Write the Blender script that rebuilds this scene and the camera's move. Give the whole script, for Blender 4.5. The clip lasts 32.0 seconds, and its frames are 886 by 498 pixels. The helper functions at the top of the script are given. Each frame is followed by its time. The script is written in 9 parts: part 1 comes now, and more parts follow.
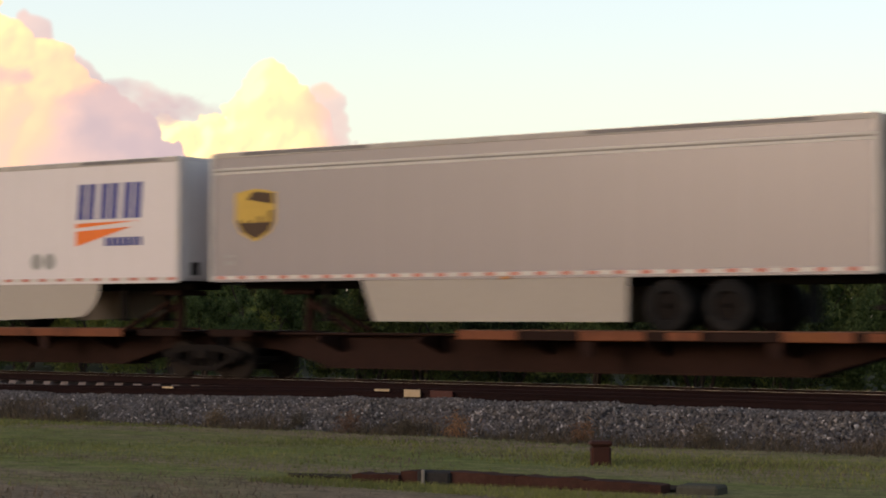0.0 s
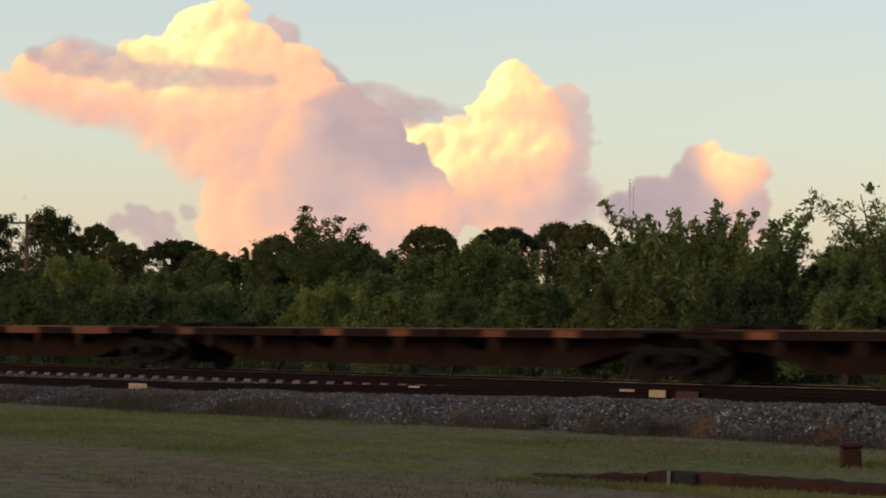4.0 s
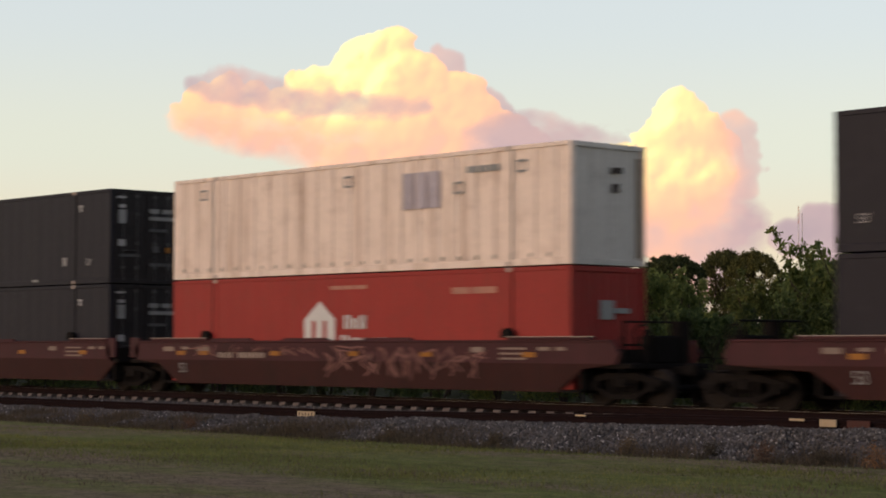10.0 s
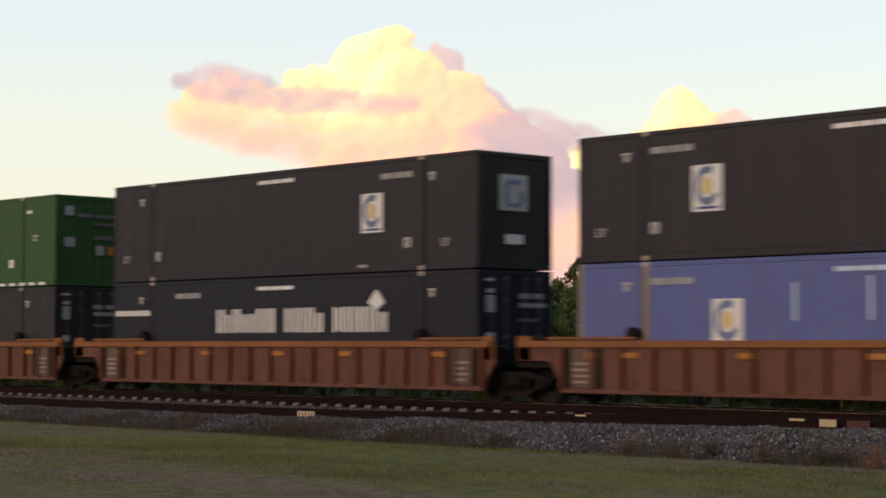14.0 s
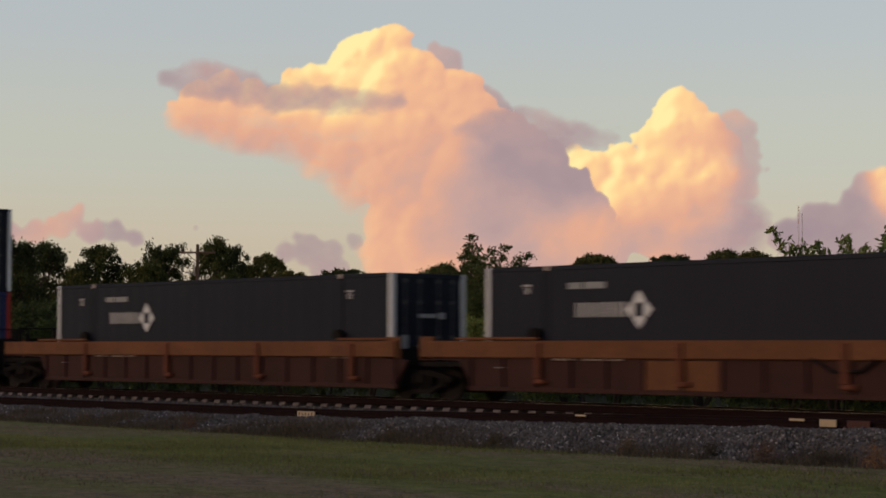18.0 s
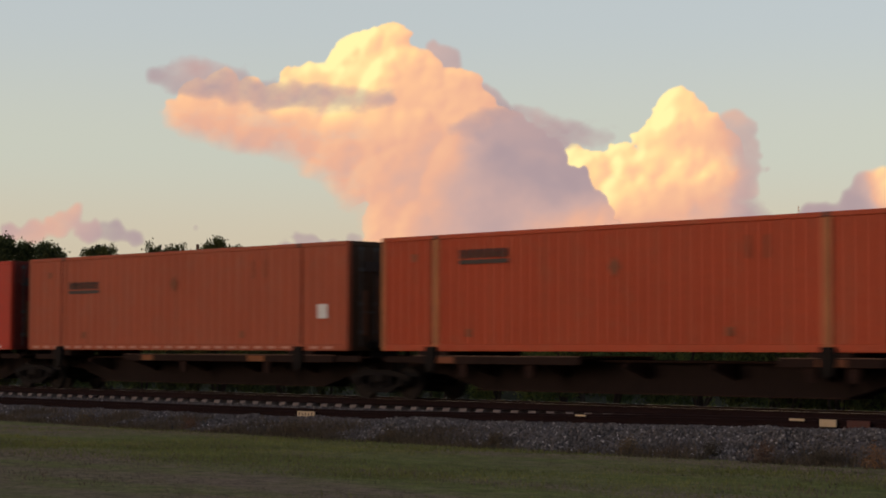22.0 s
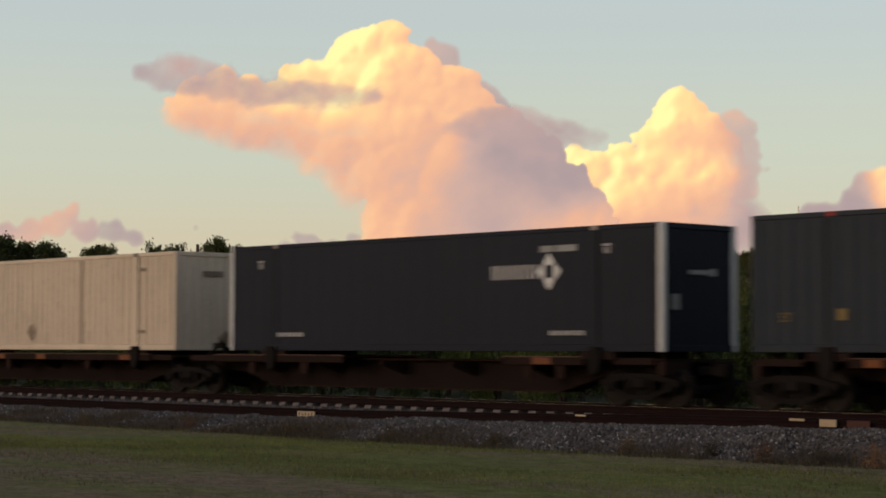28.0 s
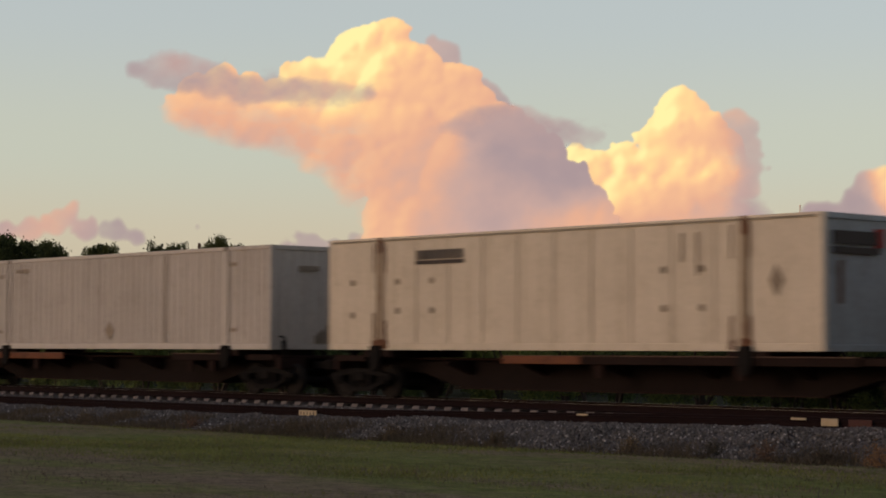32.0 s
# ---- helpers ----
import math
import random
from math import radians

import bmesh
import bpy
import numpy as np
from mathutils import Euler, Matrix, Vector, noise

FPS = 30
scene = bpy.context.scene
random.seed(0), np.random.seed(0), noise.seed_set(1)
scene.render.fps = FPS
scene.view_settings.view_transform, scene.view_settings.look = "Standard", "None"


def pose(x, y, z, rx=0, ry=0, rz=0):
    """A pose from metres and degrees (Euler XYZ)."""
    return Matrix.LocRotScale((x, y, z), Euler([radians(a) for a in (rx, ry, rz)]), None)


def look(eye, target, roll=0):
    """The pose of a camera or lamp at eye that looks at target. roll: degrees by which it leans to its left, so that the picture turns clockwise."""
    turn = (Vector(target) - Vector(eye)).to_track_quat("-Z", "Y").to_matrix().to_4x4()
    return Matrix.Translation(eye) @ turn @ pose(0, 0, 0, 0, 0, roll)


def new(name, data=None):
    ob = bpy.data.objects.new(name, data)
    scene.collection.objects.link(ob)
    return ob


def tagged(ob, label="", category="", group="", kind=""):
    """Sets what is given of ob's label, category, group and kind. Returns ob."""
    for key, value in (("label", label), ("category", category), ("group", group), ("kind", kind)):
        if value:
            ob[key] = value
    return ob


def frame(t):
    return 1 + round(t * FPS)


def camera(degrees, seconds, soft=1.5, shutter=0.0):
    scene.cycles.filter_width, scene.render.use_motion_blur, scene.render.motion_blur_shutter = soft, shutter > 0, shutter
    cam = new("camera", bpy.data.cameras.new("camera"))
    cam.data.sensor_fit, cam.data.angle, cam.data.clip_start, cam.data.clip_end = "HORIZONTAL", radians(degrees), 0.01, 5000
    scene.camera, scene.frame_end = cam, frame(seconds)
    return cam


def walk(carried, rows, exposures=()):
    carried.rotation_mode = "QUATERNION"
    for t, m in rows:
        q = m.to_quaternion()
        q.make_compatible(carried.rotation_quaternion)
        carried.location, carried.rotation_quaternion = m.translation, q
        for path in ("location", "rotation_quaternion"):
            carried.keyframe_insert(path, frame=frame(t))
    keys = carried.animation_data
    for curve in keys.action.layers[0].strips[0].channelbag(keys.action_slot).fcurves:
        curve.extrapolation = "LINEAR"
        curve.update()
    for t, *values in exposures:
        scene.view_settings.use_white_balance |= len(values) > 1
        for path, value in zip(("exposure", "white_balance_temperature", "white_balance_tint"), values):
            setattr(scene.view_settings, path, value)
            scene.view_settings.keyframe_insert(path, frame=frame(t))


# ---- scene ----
EXPOSURES = ((0.0, 0.6, 7000, 14), (1.0, 0.52, 7000, 14), (2.0, 0.62, 7000, 14), (2.7, 0.65, 7150, 15), (3.2, 0.52, 7200, 16), (3.7, 0.25, 7000, 14), (4.5, 0.1, 7000, 14), (6.5, 0.0, 7000, 16), (7.0, 0.3, 7000, 16), (7.6, 0.33, 7000, 16), (8.2, 0.44, 7000, 16), (9.0, 0.74, 7000, 16), (10.0, 0.3, 7100, 18), (11.0, 0.55, 7050, 19), (12.0, 0.68, 7050, 19), (13.0, 0.54, 7050, 19), (14.0, 0.53, 7000, 18), (15.0, 0.7, 7000, 18), (15.5, 0.7, 7000, 18), (16.5, 0.3, 7000, 16), (17.5, -0.26, 7000, 20), (19.0, -0.24, 7000, 20),
             (19.5, 0.4, 7000, 20), (20.5, 0.5, 7000, 20), (21.0, 0.14, 7000, 17), (21.6, -0.12, 7000, 18), (25.5, -0.08, 7000, 17), (27.5, -0.06, 7100, 13), (28.2, -0.06, 7100, 13), (29.0, -0.2, 7100, 14), (30.0, -0.09, 7100, 14), (32.0, -0.18, 7100, 16))
cam = camera(25.2, 32.0, soft=1.8, shutter=0.3)
EYE_Z = 1.31                     # camera height over the rail tops
ROLL = -0.14
walk(cam, [(t, pose(0, 0, EYE_Z, 90 + p, ROLL, y)) for t, y, p in (
    (0.0, 35.856, 2.084), (0.5, 36.424, 2.090), (1.0, 37.078, 2.085), (1.5, 37.874, 2.092),
    (2.0, 38.708, 2.092), (2.5, 39.456, 2.085), (3.0, 40.252, 2.058), (3.5, 41.520, 2.070),
    (4.0, 42.909, 2.070), (4.5, 44.385, 2.173), (5.0, 45.80, 2.40), (5.5, 46.85, 2.67),
    (6.0, 47.50, 2.83), (6.5, 47.707, 2.876), (7.0, 47.707, 2.876), (28.0, 47.707, 2.876), (31.5, 47.707, 2.88),
    (32.0, 47.755, 2.85))],
    exposures=EXPOSURES)

# ---- sky, sun ----
SUN_AZ, SUN_EL = 205.0, 14.0      # degrees clockwise from +y, and above the horizon
world = bpy.data.worlds.new("dusk_sky")
scene.world = world
world.use_nodes = True
wn, wl = world.node_tree.nodes, world.node_tree.links
wn.clear()


def wnode(kind, **values):
    n = wn.new(kind)
    for key, value in values.items():
        n.inputs[key].default_value = value
    return n


sky = wn.new("ShaderNodeTexSky")
sky.sky_type, sky.sun_disc = "NISHITA", False
sky.sun_elevation, sky.sun_rotation = radians(SUN_EL), radians(SUN_AZ)
sky.air_density, sky.dust_density, sky.ozone_density = 1.0, 2.0, 1.5
coord = wn.new("ShaderNodeTexCoord")
split = wn.new("ShaderNodeSeparateXYZ")
wl.new(coord.outputs["Generated"], split.inputs[0])
ramp = wn.new("ShaderNodeValToRGB")
ramp.color_ramp.interpolation = "EASE"
stops = ((0.0, (0.60, 0.47, 0.40)), (0.045, (0.605, 0.56, 0.435)), (0.10, (0.545, 0.60, 0.515)), (0.17, (0.49, 0.575, 0.585)), (0.40, (0.26, 0.33, 0.42)), (1.0, (0.11, 0.15, 0.23)))
while len(ramp.color_ramp.elements) < len(stops):
    ramp.color_ramp.elements.new(0.5)
for e, (p, c) in zip(ramp.color_ramp.elements, stops):
    e.position, e.color = p, (*c, 1)
wl.new(split.outputs["Z"], ramp.inputs[0])
back_a, back_b, add = wnode("ShaderNodeBackground", Strength=0.05), wnode("ShaderNodeBackground", Strength=0.86), wn.new("ShaderNodeAddShader")
out = wn.new("ShaderNodeOutputWorld")
wl.new(sky.outputs[0], back_a.inputs["Color"])
wl.new(ramp.outputs[0], back_b.inputs["Color"])
wl.new(back_a.outputs[0], add.inputs[0])
wl.new(back_b.outputs[0], add.inputs[1])
wl.new(add.outputs[0], out.inputs["Surface"])

sun_light = bpy.data.lights.new("sun", "SUN")
sun_light.energy, sun_light.angle, sun_light.color = 0.62, radians(16), (1.0, 0.80, 0.68)
sun = new("sun", sun_light)
sun_from = Vector((math.sin(radians(SUN_AZ)) * 300, math.cos(radians(SUN_AZ)) * 300, math.tan(radians(SUN_EL)) * 300))
sun.matrix_basis = look(sun_from, (0, 0, 0))


# ---- materials ----
MATS = {}


def nodes_of(name):
    m = bpy.data.materials.new(name)
    m.use_nodes = True
    nt = m.node_tree
    return m, nt, nt.nodes["Principled BSDF"]


def ramp_node(nt, source, stops):
    r = nt.nodes.new("ShaderNodeValToRGB")
    while len(r.color_ramp.elements) < len(stops):
        r.color_ramp.elements.new(0.5)
    for e, (p, c) in zip(r.color_ramp.elements, stops):
        e.position, e.color = p, (*c, 1) if len(c) == 3 else c
    nt.links.new(source, r.inputs[0])
    return r.outputs[0]


def noise_node(nt, scale, stretch=(1, 1, 1), detail=4.0, world_space=False, rough=0.55):
    c = nt.nodes.new("ShaderNodeTexCoord")
    m = nt.nodes.new("ShaderNodeMapping")
    m.inputs["Scale"].default_value = stretch
    if world_space:
        g = nt.nodes.new("ShaderNodeNewGeometry")
        nt.links.new(g.outputs["Position"], m.inputs[0])
    else:
        o = nt.nodes.new("ShaderNodeObjectInfo")
        off = nt.nodes.new("ShaderNodeVectorMath")
        off.operation = "MULTIPLY_ADD"
        nt.links.new(o.outputs["Random"], off.inputs[0])
        off.inputs[1].default_value = (37, 17, 29)
        nt.links.new(c.outputs["Object"], off.inputs[2])
        nt.links.new(off.outputs[0], m.inputs[0])
    n = nt.nodes.new("ShaderNodeTexNoise")
    n.inputs["Scale"].default_value, n.inputs["Detail"].default_value, n.inputs["Roughness"].default_value = scale, detail, rough
    nt.links.new(m.outputs[0], n.inputs["Vector"])
    return n.outputs["Fac"]


def mix_node(nt, fac, a, b, blend="MIX"):
    n = nt.nodes.new("ShaderNodeMix")
    n.data_type, n.blend_type = "RGBA", blend
    for value, socket in ((fac, n.inputs[0]), (a, n.inputs[6]), (b, n.inputs[7])):
        if isinstance(value, bpy.types.NodeSocket):
            nt.links.new(value, socket)
        elif isinstance(value, (int, float)):
            socket.default_value = value
        else:
            socket.default_value = (*value, 1)
    return n.outputs[2]


def surface(name, base, rough=0.6, metal=0.0, grain=0.25, dirt=(0.10, 0.075, 0.05), dirt_amount=0.35, streaks=0.3, scale=1.0, bump=0.15, world_space=False, vary=0.08, spec=0.12, sheen=0.12):
    """Paint, metal, wood or earth: base colour, fade and grain at two scales, dirt patches, run-down streaks, relief."""
    if name in MATS:
        return MATS[name]
    m, nt, b = nodes_of(name)
    big = noise_node(nt, 0.55 * scale, world_space=world_space)
    fine = noise_node(nt, 9.0 * scale, detail=6, world_space=world_space)
    light = tuple(min(1, c * (1 + grain)) for c in base)
    dark = tuple(c * (1 - grain) for c in base)
    col = ramp_node(nt, big, ((0.3, dark), (0.7, light)))
    col = mix_node(nt, 0.5, col, ramp_node(nt, fine, ((0.3, dark), (0.72, light))))
    if dirt_amount > 0:
        patch = noise_node(nt, 1.6 * scale, detail=8, rough=0.7, world_space=world_space)
        col = mix_node(nt, ramp_node(nt, patch, ((0.52, (0, 0, 0)), (0.78, (dirt_amount,) * 3))), col, dirt)
    if streaks > 0:
        run = noise_node(nt, 1.0 * scale, stretch=(3.2, 3.2, 0.16), detail=5, rough=0.65, world_space=world_space)
        col = mix_node(nt, ramp_node(nt, run, ((0.50, (0, 0, 0)), (0.80, (streaks,) * 3))), col, dirt)
    if vary > 0:
        o = nt.nodes.new("ShaderNodeObjectInfo")
        col = mix_node(nt, 1.0, col, ramp_node(nt, o.outputs["Random"], ((0, (1 - vary,) * 3), (1, (1 + vary * 0.5,) * 3))), "MULTIPLY")
    nt.links.new(col, b.inputs["Base Color"])
    nt.links.new(ramp_node(nt, fine, ((0.2, (max(0.05, rough - sheen),) * 3), (0.8, (min(1, rough + sheen),) * 3))), b.inputs["Roughness"])
    b.inputs["Metallic"].default_value, b.inputs["Specular IOR Level"].default_value = metal, spec
    if bump > 0:
        h = nt.nodes.new("ShaderNodeBump")
        h.inputs["Strength"].default_value, h.inputs["Distance"].default_value = bump, 0.02 / scale
        nt.links.new(fine, h.inputs["Height"])
        nt.links.new(h.outputs[0], b.inputs["Normal"])
    MATS[name] = m
    return m


def leaf_material(name, dark, light, low=0.75, high=1.2, thin=0.25):
    m, nt, b = nodes_of(name)
    g = nt.nodes.new("ShaderNodeNewGeometry")
    o = nt.nodes.new("ShaderNodeObjectInfo")
    col = ramp_node(nt, g.outputs["Random Per Island"], ((0.0, dark), (0.7, tuple((a + c) / 2 for a, c in zip(dark, light))), (1.0, light)))
    col = mix_node(nt, 1.0, col, ramp_node(nt, o.outputs["Random"], ((0, (0.58, 0.66, 0.74)), (0.5, (1, 1, 1)), (1, (1.42, 1.30, 1.0)))), "MULTIPLY")
    big = noise_node(nt, 0.6, stretch=(0.5, 1.2, 1), world_space=True)
    col = mix_node(nt, 1.0, col, ramp_node(nt, big, ((0.3, (low, low * 1.06, low)), (0.7, (high, high * 0.96, high * 0.88)))), "MULTIPLY")
    nt.links.new(col, b.inputs["Base Color"])
    b.inputs["Roughness"].default_value, b.inputs["Specular IOR Level"].default_value = 0.6, 0.06
    t = nt.nodes.new("ShaderNodeBsdfTranslucent")
    nt.links.new(col, t.inputs["Color"])
    mix = nt.nodes.new("ShaderNodeMixShader")
    mix.inputs[0].default_value = thin
    nt.links.new(b.outputs[0], mix.inputs[1])
    nt.links.new(t.outputs[0], mix.inputs[2])
    nt.links.new(mix.outputs[0], nt.nodes["Material Output"].inputs["Surface"])
    MATS[name] = m
    return m


RUST = (0.13, 0.055, 0.03)
# paint of the containers
BLACK = surface("charcoal_paint", (0.0136, 0.0117, 0.0178), 0.5, grain=0.2, dirt=(0.036, 0.032, 0.035), dirt_amount=0.35, streaks=0.35, bump=0.05)
NAVY = surface("dark_navy_paint", (0.0098, 0.0110, 0.0190), 0.5, grain=0.2, dirt=(0.020, 0.020, 0.024), dirt_amount=0.2, streaks=0.2, bump=0.05, spec=0.09)
GREEN = surface("green_paint", (0.018, 0.060, 0.014), 0.5, grain=0.2, dirt=(0.028, 0.035, 0.018), dirt_amount=0.35, streaks=0.35, bump=0.05)
CREAM = surface("cream_paint", (0.60, 0.47, 0.36), 0.55, grain=0.12, dirt=(0.30, 0.22, 0.14), dirt_amount=0.4, streaks=0.45, bump=0.05)
WHITE = surface("weathered_white_paint", (0.82, 0.65, 0.55), 0.5, grain=0.1, dirt=(0.36, 0.22, 0.15), dirt_amount=0.45, streaks=0.95, bump=0.05)
RED = surface("bright_red_paint", (0.36, 0.032, 0.016), 0.5, grain=0.15, dirt=(0.16, 0.05, 0.03), dirt_amount=0.3, streaks=0.3, bump=0.05)
CRIMSON = surface("crimson_paint", (0.285, 0.031, 0.025), 0.5, grain=0.15, dirt=(0.14, 0.045, 0.03), dirt_amount=0.35, streaks=0.4, bump=0.05)
BLUE = surface("mid_blue_paint", (0.075, 0.092, 0.235), 0.5, grain=0.12, dirt=(0.10, 0.09, 0.11), dirt_amount=0.3, streaks=0.3, bump=0.05)
DEEP_BLUE = surface("deep_blue_paint", (0.0225, 0.0265, 0.079), 0.5, grain=0.15, dirt=(0.08, 0.07, 0.08), dirt_amount=0.25, streaks=0.3, bump=0.05)
TEAL = surface("slate_blue_paint", (0.0135, 0.0275, 0.067), 0.5, grain=0.15, dirt=(0.07, 0.07, 0.07), dirt_amount=0.3, streaks=0.3, bump=0.05)
MAROON = surface("oxide_red_paint", (0.116, 0.0230, 0.0255), 0.55, grain=0.15, dirt=(0.09, 0.04, 0.03), dirt_amount=0.3, streaks=0.3, bump=0.05)
RED_ORANGE = surface("sun_reddened_orange_paint", (0.35, 0.052, 0.026), 0.5, grain=0.15, dirt=(0.2, 0.06, 0.035), dirt_amount=0.4, streaks=0.4, bump=0.05)
ORANGE = surface("orange_paint", (0.355, 0.0515, 0.0185), 0.5, grain=0.12, dirt=(0.24, 0.09, 0.045), dirt_amount=0.4, streaks=0.4, bump=0.05)
FADED = surface("faded_orange_paint", (0.285, 0.0600, 0.027), 0.55, grain=0.12, dirt=(0.24, 0.11, 0.07), dirt_amount=0.35, streaks=0.35, bump=0.05)
SLATE = surface("dark_slate_paint", (0.0140, 0.0190, 0.0275), 0.5, grain=0.2, dirt=(0.034, 0.038, 0.038), dirt_amount=0.3, streaks=0.3, bump=0.05)
TRAILER = surface("grey_trailer_skin", (0.228, 0.196, 0.213), 0.26, sheen=0.015, grain=0.012, dirt=(0.20, 0.185, 0.18), dirt_amount=0.08, streaks=0.18, bump=0, spec=0.4)
TRAILER_WHITE = surface("white_trailer_skin", (0.53, 0.475, 0.485), 0.35, sheen=0.015, grain=0.03, dirt=(0.43, 0.39, 0.36), dirt_amount=0.2, streaks=0.25, bump=0, spec=0.4)
SKIRT = surface("cream_skirt_panel", (0.31, 0.268, 0.235), 0.45, grain=0.06, dirt=(0.3, 0.25, 0.2), dirt_amount=0.2, streaks=0.2, bump=0.02)
ALU = surface("dull_aluminium", (0.55, 0.53, 0.50), 0.4, metal=0.7, grain=0.12, dirt=(0.25, 0.22, 0.2), dirt_amount=0.3, streaks=0.2, bump=0.04)
# wagons
BAND_ORANGE = surface("dull_orange_band_paint", (0.135, 0.050, 0.020), 0.7, grain=0.25, dirt=(0.055, 0.022, 0.014), dirt_amount=0.7, streaks=0.4, bump=0.15)
BAND_BROWN = surface("dark_rust_side_paint", (0.043, 0.0150, 0.0115), 0.75, grain=0.3, dirt=(0.024, 0.012, 0.010), dirt_amount=0.7, streaks=0.6, bump=0.2)
RIB_PANEL = surface("faded_rust_panel_paint", (0.108, 0.044, 0.030), 0.7, grain=0.25, dirt=(0.042, 0.020, 0.016), dirt_amount=0.8, streaks=0.8, bump=0.12)
M_CAST = surface("worn_pale_casting", (0.36, 0.28, 0.235), 0.55, grain=0.15, dirt=(0.16, 0.11, 0.09), dirt_amount=0.5, streaks=0, bump=0.05)
M_STENCIL = surface("dull_white_stencil", (0.36, 0.335, 0.325), 0.5, grain=0.1, dirt=(0.2, 0.18, 0.17), dirt_amount=0.4, streaks=0.2, bump=0)
WAGON_BROWN = surface("wagon_red_brown_paint", (0.060, 0.0185, 0.0200), 0.65, grain=0.25, dirt=(0.03, 0.016, 0.013), dirt_amount=0.6, streaks=0.45, bump=0.15)
WAGON_ORANGE = surface("wagon_orange_brown_paint", (0.165, 0.052, 0.022), 0.65, grain=0.2, dirt=(0.07, 0.028, 0.016), dirt_amount=0.7, streaks=0.55, bump=0.15)
WAGON_YELLOW = surface("wagon_yellow_paint", (0.205, 0.075, 0.022), 0.65, grain=0.25, dirt=(0.075, 0.027, 0.014), dirt_amount=0.75, streaks=0.5, bump=0.12)
# darker copies of the three wagon paints, with more dirt patches
DARKER = {"wagon_red_brown_paint": surface("darker_red_brown_paint", (0.045, 0.0145, 0.0125), 0.75, grain=0.3, dirt=(0.022, 0.013, 0.011), dirt_amount=0.8, streaks=0.6, bump=0.2),
          "wagon_orange_brown_paint": surface("darker_orange_brown_paint", (0.12, 0.036, 0.018), 0.75, grain=0.3, dirt=(0.05, 0.022, 0.014), dirt_amount=0.8, streaks=0.6, bump=0.2),
          "wagon_yellow_paint": surface("darker_yellow_paint", (0.135, 0.040, 0.017), 0.75, grain=0.3, dirt=(0.05, 0.02, 0.013), dirt_amount=0.8, streaks=0.6, bump=0.2)}
WAGON_LIP = surface("worn_yellow_sill_paint", (0.19, 0.072, 0.025), 0.65, grain=0.25, dirt=(0.08, 0.03, 0.016), dirt_amount=0.7, streaks=0.3, bump=0.15)
DECK_EDGE = surface("rusty_deck_edge", (0.150, 0.050, 0.024), 0.75, grain=0.3, dirt=(0.028, 0.015, 0.011), dirt_amount=0.8, streaks=0.2, bump=0.2)
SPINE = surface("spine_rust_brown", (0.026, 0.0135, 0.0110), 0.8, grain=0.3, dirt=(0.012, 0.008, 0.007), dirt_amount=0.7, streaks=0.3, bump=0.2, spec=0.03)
# grime taken almost to black, so the colour holds the shade under the cars
SHADED_GRIME = surface("shaded_undergear_grime", (0.0125, 0.0098, 0.0088), 0.8, grain=0.3, dirt=(0.026, 0.016, 0.011), dirt_amount=0.4, streaks=0.0, bump=0.2, spec=0.03)
# darker girder colour for the container-carrying spine cars
DARK_GIRDER = surface("dark_girder_paint", (0.0155, 0.0098, 0.0086), 0.8, grain=0.3, dirt=(0.010, 0.007, 0.0065), dirt_amount=0.7, streaks=0.3, bump=0.2, spec=0.03)
STEEL = surface("worn_steel", (0.35, 0.31, 0.28), 0.35, metal=0.9, grain=0.2, dirt=(0.1, 0.06, 0.04), dirt_amount=0.4, streaks=0, bump=0.05)
RUBBER = surface("dusty_rubber", (0.013, 0.012, 0.012), 0.85, grain=0.2, dirt=(0.06, 0.05, 0.045), dirt_amount=0.4, streaks=0, bump=0.1, spec=0.03)
RAIL_RUST = surface("rail_rust", (0.0155, 0.0082, 0.0082), 0.85, grain=0.3, dirt=(0.010, 0.007, 0.006), dirt_amount=0.5, streaks=0, bump=0.2, world_space=True, spec=0.03)
CONCRETE = surface("sleeper_concrete", (0.150, 0.120, 0.113), 0.9, grain=0.2, dirt=(0.16, 0.11, 0.08), dirt_amount=0.6, streaks=0, bump=0.3, spec=0.03)
STONE = surface("ballast_stone_bed", (0.100, 0.085, 0.084), 0.95, grain=0.35, dirt=(0.04, 0.033, 0.026), dirt_amount=0.5, streaks=0, scale=3, bump=0.6, world_space=True, spec=0.03)
TIMBER = surface("rotten_timber", (0.046, 0.0215, 0.0170), 0.9, grain=0.4, dirt=(0.018, 0.012, 0.011), dirt_amount=0.85, streaks=0, scale=2, bump=0.5, spec=0.03)
BARK = surface("bark", (0.085, 0.062, 0.045), 0.9, grain=0.3, dirt=(0.03, 0.03, 0.02), dirt_amount=0.4, streaks=0, scale=2, bump=0.5, spec=0.03)
POLE_WOOD = surface("pole_wood", (0.13, 0.078, 0.054), 0.85, grain=0.2, dirt=(0.1, 0.07, 0.05), dirt_amount=0.3, streaks=0.3, bump=0.2)
# marks and lettering
M_WHITE = surface("white_marking", (0.60, 0.57, 0.55), 0.5, grain=0.06, dirt=(0.35, 0.33, 0.3), dirt_amount=0.3, streaks=0.2, bump=0)
M_GREY = surface("dull_grey_marking", (0.26, 0.25, 0.24), 0.55, grain=0.1, dirt=(0.12, 0.11, 0.1), dirt_amount=0.3, streaks=0, bump=0)
M_DARK = surface("dark_marking", (0.05, 0.035, 0.03), 0.55, grain=0.1, dirt_amount=0.2, streaks=0, bump=0)
M_GOLD = surface("gold_marking", (0.47, 0.30, 0.062), 0.5, grain=0.08, dirt_amount=0.2, streaks=0.1, bump=0)
